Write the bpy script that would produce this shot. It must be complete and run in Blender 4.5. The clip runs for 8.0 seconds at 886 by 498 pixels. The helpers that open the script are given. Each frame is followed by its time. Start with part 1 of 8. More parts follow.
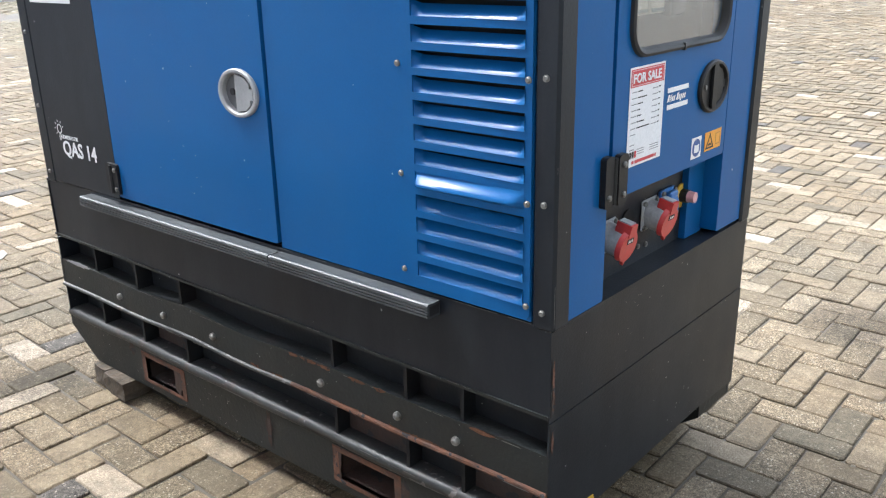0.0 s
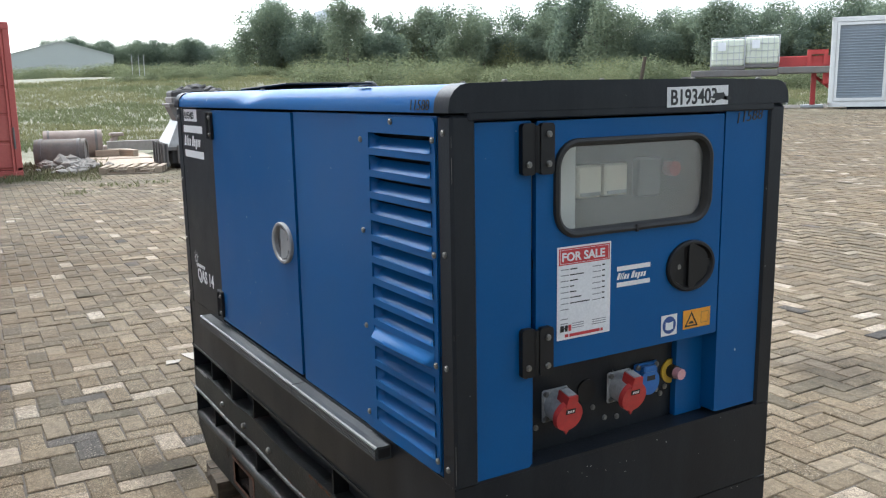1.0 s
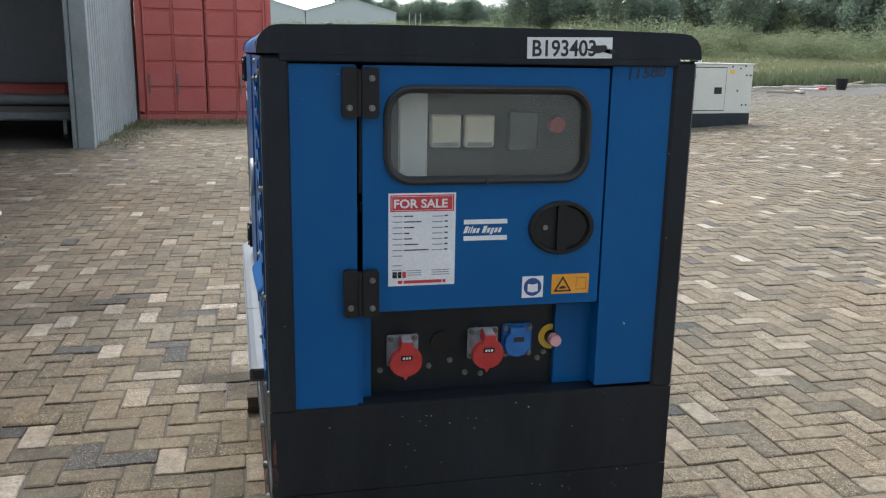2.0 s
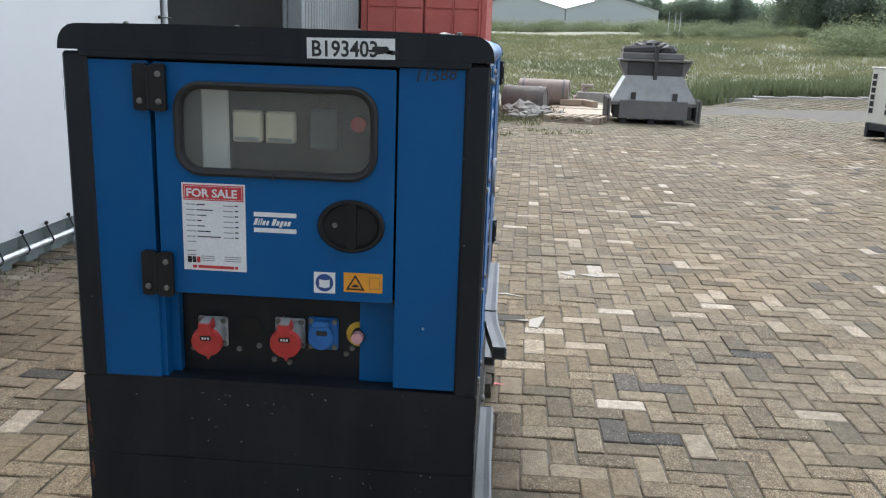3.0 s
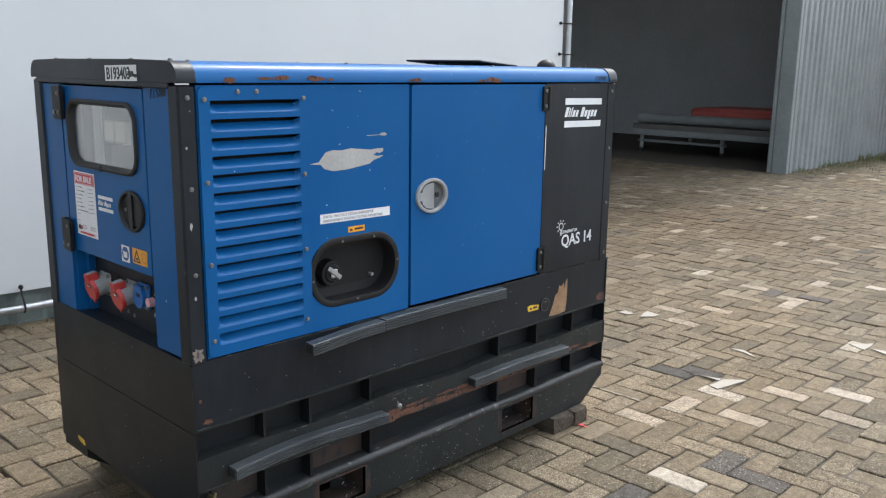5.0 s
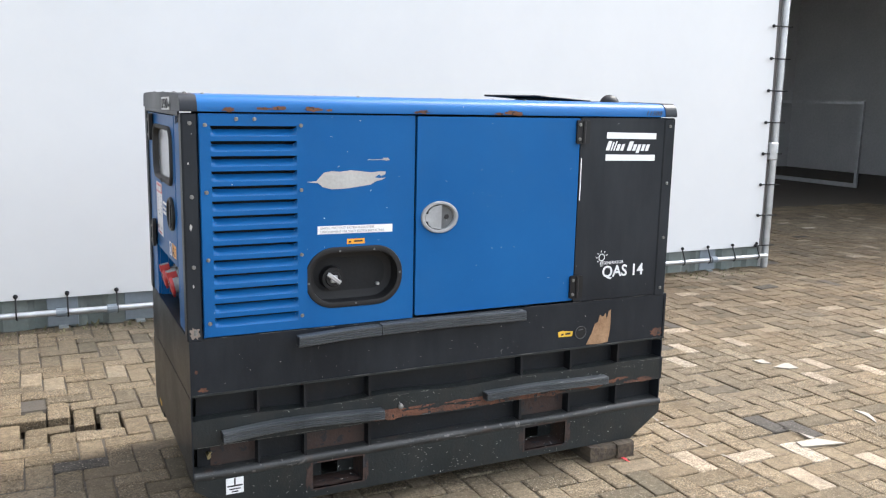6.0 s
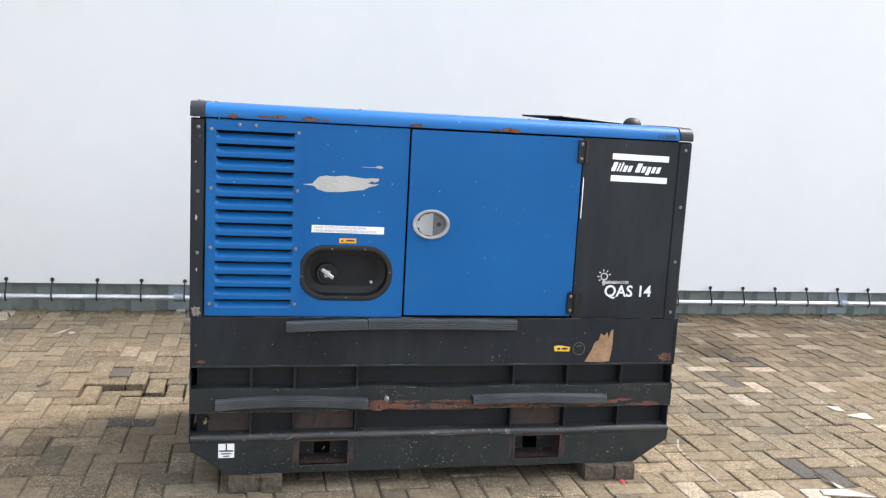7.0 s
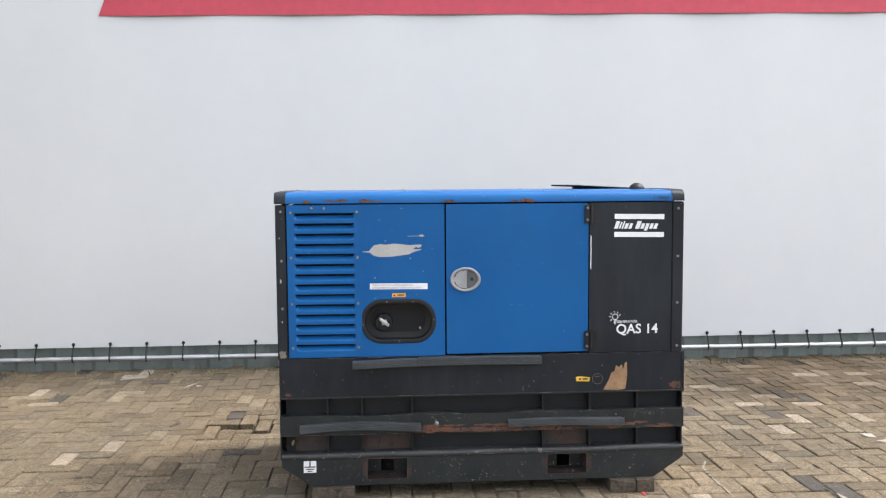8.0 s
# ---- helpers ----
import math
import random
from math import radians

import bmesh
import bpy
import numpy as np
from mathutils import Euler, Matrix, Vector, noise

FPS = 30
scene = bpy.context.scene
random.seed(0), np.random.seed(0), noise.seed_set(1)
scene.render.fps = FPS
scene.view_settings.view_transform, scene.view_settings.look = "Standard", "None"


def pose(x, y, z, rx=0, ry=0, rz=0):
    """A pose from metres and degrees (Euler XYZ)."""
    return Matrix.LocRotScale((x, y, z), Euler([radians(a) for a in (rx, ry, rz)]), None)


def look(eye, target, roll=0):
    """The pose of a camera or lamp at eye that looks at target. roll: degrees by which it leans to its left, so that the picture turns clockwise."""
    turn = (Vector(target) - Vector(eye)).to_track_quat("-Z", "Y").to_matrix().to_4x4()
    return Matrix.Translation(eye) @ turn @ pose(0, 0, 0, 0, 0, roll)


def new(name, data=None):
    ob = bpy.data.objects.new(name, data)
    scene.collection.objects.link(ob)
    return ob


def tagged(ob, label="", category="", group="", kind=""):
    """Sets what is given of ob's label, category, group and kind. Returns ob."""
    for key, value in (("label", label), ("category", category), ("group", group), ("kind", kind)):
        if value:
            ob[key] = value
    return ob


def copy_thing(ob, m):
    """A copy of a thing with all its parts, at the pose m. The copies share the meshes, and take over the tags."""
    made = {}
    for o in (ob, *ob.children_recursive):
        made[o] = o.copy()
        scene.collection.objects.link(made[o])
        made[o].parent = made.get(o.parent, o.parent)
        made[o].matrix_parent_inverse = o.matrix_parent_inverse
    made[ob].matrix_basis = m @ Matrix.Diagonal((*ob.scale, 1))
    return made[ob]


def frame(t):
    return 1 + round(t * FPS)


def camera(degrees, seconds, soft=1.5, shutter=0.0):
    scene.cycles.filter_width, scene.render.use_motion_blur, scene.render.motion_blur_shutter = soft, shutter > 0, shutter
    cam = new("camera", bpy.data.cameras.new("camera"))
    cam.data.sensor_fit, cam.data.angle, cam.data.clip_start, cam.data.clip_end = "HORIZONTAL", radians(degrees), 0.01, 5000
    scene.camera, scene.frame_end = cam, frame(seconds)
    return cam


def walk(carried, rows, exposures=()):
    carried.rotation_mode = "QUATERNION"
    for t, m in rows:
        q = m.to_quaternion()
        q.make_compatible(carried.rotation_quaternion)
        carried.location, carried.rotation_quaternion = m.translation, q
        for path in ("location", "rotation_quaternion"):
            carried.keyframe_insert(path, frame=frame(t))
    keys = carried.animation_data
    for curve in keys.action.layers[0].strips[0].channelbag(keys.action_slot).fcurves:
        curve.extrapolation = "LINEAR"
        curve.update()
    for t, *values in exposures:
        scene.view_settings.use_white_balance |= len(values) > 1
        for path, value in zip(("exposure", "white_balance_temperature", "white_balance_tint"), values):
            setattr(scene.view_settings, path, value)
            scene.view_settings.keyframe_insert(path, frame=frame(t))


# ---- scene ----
cam = camera(55.0, 8.0, soft=1.2)
PATH = [
    (0, (1.873, -1.716, 1.419), (0.628, -0.297, 0.756), -1.2),
    (0.2, (2.016, -1.675, 1.439), (0.653, -0.341, 0.838), -1.4),
    (0.5, (2.185, -1.564, 1.474), (0.670, -0.353, 0.987), -1.4),
    (0.7, (2.283, -1.443, 1.502), (0.679, -0.323, 1.088), -1.7),
    (1, (2.440, -1.275, 1.519), (0.738, -0.290, 1.155), -1.0),
    (1.2, (2.561, -1.134, 1.510), (0.805, -0.249, 1.148), -0.8),
    (1.5, (2.706, -0.921, 1.514), (0.882, -0.200, 1.122), 0.3),
    (1.7, (2.764, -0.747, 1.479), (0.903, -0.144, 1.062), 0.6),
    (2, (2.806, -0.46, 1.482), (0.904, -0.031, 1.035), 1.0),
    (2.1, (2.843, -0.367, 1.496), (0.931, 0.000, 1.039), 1.0),
    (2.2, (2.864, -0.267, 1.489), (0.944, 0.045, 1.024), 1.2),
    (3.3, (2.903, 0.882, 1.517), (0.985, 0.539, 1.067), 1.8),
    (3.5, (2.891, 1.11, 1.509), (1.004, 0.614, 1.069), 1.7),
    (4, (2.724, 1.617, 1.509), (0.95, 0.796, 1.087), 2.0),
    (4.5, (2.441, 2.085, 1.536), (0.824, 0.99, 1.106), 1.0),
    (4.7, (2.329, 2.289, 1.524), (0.799, 1.072, 1.102), 0.6),
    (5.8, (1.608, 3.193, 1.531), (0.606, 1.504, 1.153), 1.6),
    (6, (1.471, 3.369, 1.532), (0.614, 1.595, 1.186), 1.2),
    (6.2, (1.346, 3.473, 1.522), (0.585, 1.655, 1.183), 1.6),
    (6.5, (1.083, 3.582, 1.488), (0.458, 1.710, 1.162), 1.8),
    (6.8, (0.845, 3.729, 1.523), (0.366, 1.814, 1.198), 3.0),
    (7, (0.769, 3.826, 1.517), (0.353, 1.893, 1.215), 3.1),
    (7.2, (0.666, 3.995, 1.534), (0.329, 2.043, 1.254), 3.0),
    (7.5, (0.61, 4.23, 1.543), (0.345, 2.263, 1.302), 1.5),
    (7.8, (0.512, 4.515, 1.543), (0.339, 2.531, 1.359), 0.0),
    (8, (0.495, 4.686, 1.579), (0.364, 2.697, 1.422), -0.4),
]
EXPOSURES = [(0, 2.74, 5960, 7), (0.5, 2.54, 6000, 7), (1, 1.91, 5960, 6), (1.5, 1.74, 5900, 6), (2.2, 1.84, 5880, 6), (3.5, 1.68, 5990, 6), (4.5, 1.68, 6070, 6), (6, 2.32, 6320, 9), (7, 2.34, 6360, 9), (7.5, 2.23, 6430, 10), (8, 2.08, 6460, 10)]
walk(cam, [(t, look(eye, target, roll)) for t, eye, target, roll in PATH], EXPOSURES)

# ---- light ----
SUN = Vector((-1.0, -0.16, 1.42)).normalized()          # towards the sun
world = bpy.data.worlds.new("sky")
scene.world = world
world.use_nodes = True
wn = world.node_tree.nodes
sky = wn.new("ShaderNodeTexSky")
sky.sky_type = "NISHITA"
sky.sun_disc = False
sky.sun_elevation = math.asin(SUN.z)
sky.sun_rotation = math.atan2(SUN.x, SUN.y)
sky.air_density, sky.dust_density, sky.ozone_density = 1.0, 3.0, 1.0
wn["Background"].inputs["Strength"].default_value = 0.15
haze = wn.new("ShaderNodeHueSaturation")              # white summer haze
haze.inputs["Saturation"].default_value = 0.35
world.node_tree.links.new(sky.outputs["Color"], haze.inputs["Color"])
world.node_tree.links.new(haze.outputs["Color"], wn["Background"].inputs["Color"])
sun = new("sun", bpy.data.lights.new("sun", "SUN"))
sun.data.energy, sun.data.angle, sun.data.color = 0.76, radians(8.0), (1.0, 0.95, 0.87)
sun.matrix_world = look(SUN * 50, (0, 0, 0))


# ---- materials ----
def node_mat(name):
    m = bpy.data.materials.new(name)
    m.use_nodes = True
    nt = m.node_tree
    return m, nt.nodes, nt.links, nt.nodes["Principled BSDF"]


def noise_node(n, l, scale, detail=4.0, rough=0.55, space="Object", squash=None):
    tc = n.new("ShaderNodeNewGeometry" if space == "Position" else "ShaderNodeTexCoord")
    t = n.new("ShaderNodeTexNoise")
    t.inputs["Scale"].default_value, t.inputs["Detail"].default_value, t.inputs["Roughness"].default_value = scale, detail, rough
    if squash:
        mp = n.new("ShaderNodeMapping")
        mp.inputs["Scale"].default_value = squash
        l.new(tc.outputs[space], mp.inputs["Vector"])
        l.new(mp.outputs["Vector"], t.inputs["Vector"])
    else:
        l.new(tc.outputs[space], t.inputs["Vector"])
    return t


def ramp(n, l, source, stops):
    r = n.new("ShaderNodeValToRGB")
    els = r.color_ramp.elements
    while len(els) < len(stops):
        els.new(0.5)
    for e, (p, c) in zip(els, stops):
        e.position = p
        e.color = (*c, 1) if len(c) == 3 else c
    l.new(source, r.inputs["Fac"])
    return r


def mix(n, l, fac, a, b, blend="MIX"):
    m = n.new("ShaderNodeMix")
    m.data_type, m.blend_type = "RGBA", blend
    for sock, v in ((m.inputs["Factor"], fac), (m.inputs["A"], a), (m.inputs["B"], b)):
        if isinstance(v, (int, float)):
            sock.default_value = v
        elif isinstance(v, tuple):
            sock.default_value = (*v, 1)
        else:
            l.new(v, sock)
    return m.outputs["Result"]


def g3(v):
    return (v, v, v)


def paint(name, a, b, rough=0.5, metal=0.0, big=1.5, grain=60.0, bump=0.05, chips=None, chip_at=0.72, chip_scale=45.0, coat=0.0, squash=None, dirt=None, dirt_at=(0.45, 0.75), fine_at=0.82, spec=0.5, runs=None):
    """A surface in two colours at two scales, with optional chips (specks of another colour), dirt and fine relief."""
    m, n, l, p = node_mat(name)
    t1 = noise_node(n, l, big, 5.0, 0.6, squash=squash)
    t2 = noise_node(n, l, grain, 3.0, 0.6)
    col = ramp(n, l, t1.outputs["Fac"], [(0.3, a), (0.7, b)]).outputs["Color"]
    fine = ramp(n, l, t2.outputs["Fac"], [(0.25, g3(fine_at)), (0.75, g3(1.0))])
    col = mix(n, l, 1.0, col, fine.outputs["Color"], "MULTIPLY")
    if dirt:
        t4 = noise_node(n, l, big * 2.3, 8.0, 0.65, squash=runs)
        col = mix(n, l, ramp(n, l, t4.outputs["Fac"], [(dirt_at[0], g3(0)), (dirt_at[1], g3(0.55))]).outputs["Color"], col, dirt)
    if chips:
        t3 = noise_node(n, l, chip_scale, 2.0, 0.5)
        col = mix(n, l, ramp(n, l, t3.outputs["Fac"], [(chip_at, g3(0)), (chip_at + 0.02, g3(1))]).outputs["Color"], col, chips)
    l.new(col, p.inputs["Base Color"])
    rr = ramp(n, l, t1.outputs["Fac"], [(0.3, g3(max(0.05, rough - 0.08))), (0.75, g3(min(1.0, rough + 0.1)))])
    l.new(rr.outputs["Color"], p.inputs["Roughness"])
    p.inputs["Metallic"].default_value = metal
    p.inputs["Specular IOR Level"].default_value = spec
    p.inputs["Coat Weight"].default_value = coat
    p.inputs["Coat Roughness"].default_value = 0.12
    if bump:
        bp = n.new("ShaderNodeBump")
        bp.inputs["Strength"].default_value, bp.inputs["Distance"].default_value = bump, 0.01
        l.new(t2.outputs["Fac"], bp.inputs["Height"])
        l.new(bp.outputs["Normal"], p.inputs["Normal"])
    return m


M_BLUE = paint("blue_paint", (0.0065, 0.081, 0.250), (0.0095, 0.099, 0.286), 0.42, big=2.2, grain=220, bump=0.02, chips=(0.40, 0.44, 0.48), chip_at=0.78, chip_scale=48, coat=0.16, dirt=(0.014, 0.088, 0.236), fine_at=0.92, spec=0.10)
M_BLACK = paint("black_paint", (0.0085, 0.0108, 0.0150), (0.015, 0.0175, 0.0225), 0.40, big=3, grain=160, bump=0.06, chips=(0.24, 0.24, 0.24), chip_at=0.765, chip_scale=70, dirt=(0.024, 0.0285, 0.033), dirt_at=(0.42, 0.74), spec=0.25, runs=(1.6, 1.6, 0.35))
M_SKID = paint("worn_black_paint", (0.0108, 0.0134, 0.0142), (0.0190, 0.0226, 0.0228), 0.50, big=4, grain=90, bump=0.15, chips=(0.26, 0.27, 0.25), chip_at=0.75, chip_scale=95, dirt=(0.029, 0.026, 0.022), dirt_at=(0.46, 0.76), spec=0.30, runs=(1.3, 1.3, 0.6))
# black a step darker than the skid's, for recess wall and ribs
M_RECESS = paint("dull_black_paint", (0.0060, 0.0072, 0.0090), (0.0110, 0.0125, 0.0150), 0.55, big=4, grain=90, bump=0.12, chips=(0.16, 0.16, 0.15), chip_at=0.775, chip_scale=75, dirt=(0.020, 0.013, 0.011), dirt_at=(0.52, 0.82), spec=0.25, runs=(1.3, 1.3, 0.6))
M_WORN_GLINT = paint("worn_bare_edge", (0.070, 0.070, 0.068), (0.17, 0.165, 0.155), 0.6, big=25, grain=90, bump=0.1)
M_ROLLED = paint("scuffed_rolled_edge", (0.014, 0.016, 0.017), (0.034, 0.035, 0.034), 0.50, big=6, grain=70, bump=0.2, chips=(0.105, 0.10, 0.095), chip_at=0.665, chip_scale=34, dirt=(0.075, 0.040, 0.026), dirt_at=(0.56, 0.74))
M_RUSTBLACK = paint("rust_stained_black", (0.018, 0.015, 0.014), (0.050, 0.024, 0.016), 0.75, big=7, grain=60, bump=0.3, chips=(0.012, 0.012, 0.014), chip_at=0.6, chip_scale=30)
M_PLASTIC = paint("black_plastic", (0.008, 0.008, 0.009), (0.014, 0.014, 0.015), 0.48, big=8, grain=300, bump=0.05, spec=0.3)
M_RUBBER = paint("black_rubber", (0.012, 0.012, 0.012), (0.022, 0.022, 0.022), 0.65, big=12, grain=200, bump=0.08)
# near-black that stands for shade in insides, gaps and openings
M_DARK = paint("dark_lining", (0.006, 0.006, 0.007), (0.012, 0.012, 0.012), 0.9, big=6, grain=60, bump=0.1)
M_STRIP = paint("grey_weathered_strip", (0.034, 0.039, 0.044), (0.072, 0.078, 0.083), 0.42, big=7, grain=120, bump=0.08, chips=(0.25, 0.25, 0.25), chip_at=0.76, chip_scale=60)
M_RUST = paint("rust", (0.085, 0.036, 0.020), (0.16, 0.068, 0.034), 0.9, big=14, grain=90, bump=0.5, chips=(0.03, 0.022, 0.02), chip_at=0.60, chip_scale=60)
M_RIMRUST = paint("rust_brown_rim", (0.040, 0.024, 0.018), (0.150, 0.062, 0.034), 0.9, big=18, grain=90, bump=0.4, chips=(0.02, 0.02, 0.022), chip_at=0.62, chip_scale=50)
M_TANRUST = paint("tan_bare_rust", (0.23, 0.13, 0.065), (0.34, 0.21, 0.115), 0.85, big=10, grain=80, bump=0.3, chips=(0.03, 0.03, 0.03), chip_at=0.70)
M_PRIMER = paint("grey_primer", (0.36, 0.35, 0.33), (0.44, 0.43, 0.41), 0.7, big=9, grain=100, bump=0.1)
M_STEEL = paint("galvanised_steel", (0.42, 0.43, 0.44), (0.60, 0.61, 0.62), 0.42, 0.75, big=9, grain=120, bump=0.1)
M_SCREW = paint("zinc_screw", (0.15, 0.15, 0.14), (0.28, 0.27, 0.25), 0.5, 0.6, big=60, grain=400, bump=0.1)
M_ALU = paint("weathered_cast_alloy", (0.25, 0.255, 0.26), (0.34, 0.345, 0.35), 0.5, 0.1, big=20, grain=300, bump=0.1)
M_DISH = paint("dark_grey_alloy", (0.085, 0.088, 0.092), (0.13, 0.134, 0.138), 0.5, 0.1, big=20, grain=300, bump=0.1)
M_WHITE = paint("white_vinyl", (0.72, 0.73, 0.74), (0.80, 0.80, 0.80), 0.5, big=9, grain=200, bump=0.02)
M_PAPER = paint("white_paper", (0.72, 0.73, 0.76), (0.80, 0.80, 0.82), 0.35, big=9, grain=200, bump=0.02)
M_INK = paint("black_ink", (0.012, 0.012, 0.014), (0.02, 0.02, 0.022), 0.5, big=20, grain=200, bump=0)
M_GREYINK = paint("grey_ink", (0.22, 0.22, 0.24), (0.3, 0.3, 0.32), 0.5, big=20, grain=200, bump=0)
M_REDINK = paint("red_ink", (0.50, 0.035, 0.045), (0.56, 0.05, 0.06), 0.45, big=20, grain=200, bump=0)
M_BLUEINK = paint("blue_ink", (0.02, 0.06, 0.24), (0.03, 0.08, 0.28), 0.45, big=20, grain=200, bump=0)
M_ORANGE = paint("orange_vinyl", (0.72, 0.30, 0.02), (0.80, 0.36, 0.03), 0.4, big=20, grain=200, bump=0)
M_YELLOW = paint("yellow_plastic", (0.62, 0.38, 0.03), (0.70, 0.45, 0.05), 0.45, big=20, grain=200, bump=0)
M_PINK = paint("faded_pink_plastic", (0.60, 0.30, 0.32), (0.70, 0.40, 0.42), 0.4, big=30, grain=200, bump=0)
M_RED = paint("red_plastic", (0.48, 0.035, 0.035), (0.56, 0.06, 0.055), 0.38, big=30, grain=200, bump=0.02, dirt=(0.30, 0.05, 0.05))
M_GREYPL = paint("grey_plastic", (0.30, 0.31, 0.32), (0.40, 0.41, 0.42), 0.45, big=20, grain=200, bump=0.03, dirt=(0.16, 0.16, 0.16))
M_BLUEPL = paint("blue_plastic", (0.02, 0.12, 0.40), (0.03, 0.16, 0.46), 0.35, big=20, grain=200, bump=0.02)
M_CREAM = paint("cream_plastic", (0.80, 0.74, 0.60), (0.86, 0.80, 0.67), 0.5, big=8, grain=100, bump=0.02)
M_STAIN = paint("yellow_brown_stain", (0.52, 0.42, 0.27), (0.62, 0.53, 0.37), 0.6, big=30, grain=100, bump=0)
M_WOOD = paint("weathered_timber", (0.030, 0.023, 0.016), (0.098, 0.074, 0.050), 0.9, big=4, grain=50, bump=0.7, squash=(12, 1, 12))
M_PALE = paint("pale_timber", (0.27, 0.21, 0.15), (0.40, 0.32, 0.24), 0.85, big=3, grain=40, bump=0.3, squash=(1, 9, 9))
M_TARP = paint("white_tarpaulin", (0.585, 0.59, 0.592), (0.612, 0.613, 0.614), 0.5, big=0.35, grain=5, bump=0.015, fine_at=0.975)
M_REDTARP = paint("red_tarpaulin", (0.50, 0.045, 0.075), (0.55, 0.06, 0.09), 0.5, big=1, grain=14, bump=0.04)
M_SILL = paint("green_grey_sill", (0.13, 0.16, 0.15), (0.20, 0.225, 0.21), 0.8, big=2.2, grain=30, bump=0.3, dirt=(0.16, 0.155, 0.14))
M_SHEET = paint("grey_sheet_metal", (0.24, 0.262, 0.262), (0.31, 0.33, 0.327), 0.5, 0.1, big=0.8, grain=20, bump=0.05, dirt=(0.15, 0.16, 0.15))
# lining made lighter to stand for glare veiling the dark shed
M_DARKSHED = paint("grey_shed_lining", (0.46, 0.465, 0.47), (0.53, 0.535, 0.54), 0.9, big=1, grain=20, bump=0.1)
M_REDCON = paint("faded_red_container_paint", (0.41, 0.082, 0.068), (0.49, 0.115, 0.096), 0.65, big=0.9, grain=25, bump=0.08, dirt=(0.43, 0.135, 0.112), chips=(0.16, 0.08, 0.06), chip_at=0.76, chip_scale=9)
M_WHITECON = paint("white_container_paint", (0.62, 0.62, 0.60), (0.70, 0.70, 0.68), 0.5, big=0.8, grain=30, bump=0.04, dirt=(0.5, 0.49, 0.46))
M_LOUVRE = paint("blue_grey_louvre", (0.17, 0.20, 0.225), (0.22, 0.25, 0.28), 0.5, big=1, grain=30, bump=0.05)
M_BEIGE = paint("pale_grey_paint", (0.50, 0.485, 0.405), (0.56, 0.545, 0.465), 0.5, big=1.5, grain=40, bump=0.03)
M_IRON = paint("dull_grey_iron", (0.11, 0.105, 0.10), (0.17, 0.16, 0.15), 0.7, big=2, grain=30, bump=0.2, dirt=(0.14, 0.10, 0.075))
M_CONCRETE = paint("weathered_concrete", (0.26, 0.24, 0.215), (0.36, 0.335, 0.30), 0.9, big=1.4, grain=30, bump=0.4, dirt=(0.18, 0.16, 0.14))
M_PIPE = paint("dusty_brown_pipe", (0.21, 0.165, 0.135), (0.30, 0.25, 0.21), 0.85, big=2.5, grain=30, bump=0.3)
M_TANK = paint("milky_tank_plastic", (0.60, 0.64, 0.50), (0.70, 0.72, 0.62), 0.4, big=2, grain=30, bump=0.02)
M_REDSTEEL = paint("red_steel", (0.38, 0.03, 0.03), (0.44, 0.045, 0.04), 0.5, big=2, grain=30, bump=0.05)
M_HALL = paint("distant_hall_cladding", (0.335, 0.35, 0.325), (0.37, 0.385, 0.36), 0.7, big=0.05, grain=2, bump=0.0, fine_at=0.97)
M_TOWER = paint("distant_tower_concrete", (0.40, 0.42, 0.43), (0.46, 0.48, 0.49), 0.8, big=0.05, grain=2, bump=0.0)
M_BARK = paint("bark", (0.06, 0.05, 0.04), (0.11, 0.095, 0.08), 0.9, big=2, grain=20, bump=0.4)
M_SHARD = paint("pale_broken_tile", (0.27, 0.245, 0.205), (0.36, 0.33, 0.28), 0.8, big=9, grain=90, bump=0.15, dirt=(0.22, 0.19, 0.15))
M_CHALK = paint("worn_white_paint", (0.18, 0.155, 0.12), (0.29, 0.26, 0.22), 0.85, big=14, grain=90, bump=0.1, chips=(0.16, 0.13, 0.095), chip_at=0.55, chip_scale=60)
M_FADED = paint("faded_red_paint", (0.30, 0.13, 0.10), (0.36, 0.18, 0.14), 0.8, big=20, grain=90, bump=0.1, chips=(0.17, 0.14, 0.10), chip_at=0.55)
M_CRUMB = paint("dry_crumbs", (0.118, 0.101, 0.080), (0.20, 0.17, 0.13), 0.95, big=3, grain=80, bump=0.2)
# dark brown earth, darkened further for the shade between bricks
M_SAND = paint("joint_sand", (0.055, 0.046, 0.036), (0.090, 0.075, 0.058), 0.95, big=3, grain=80, bump=0.4)


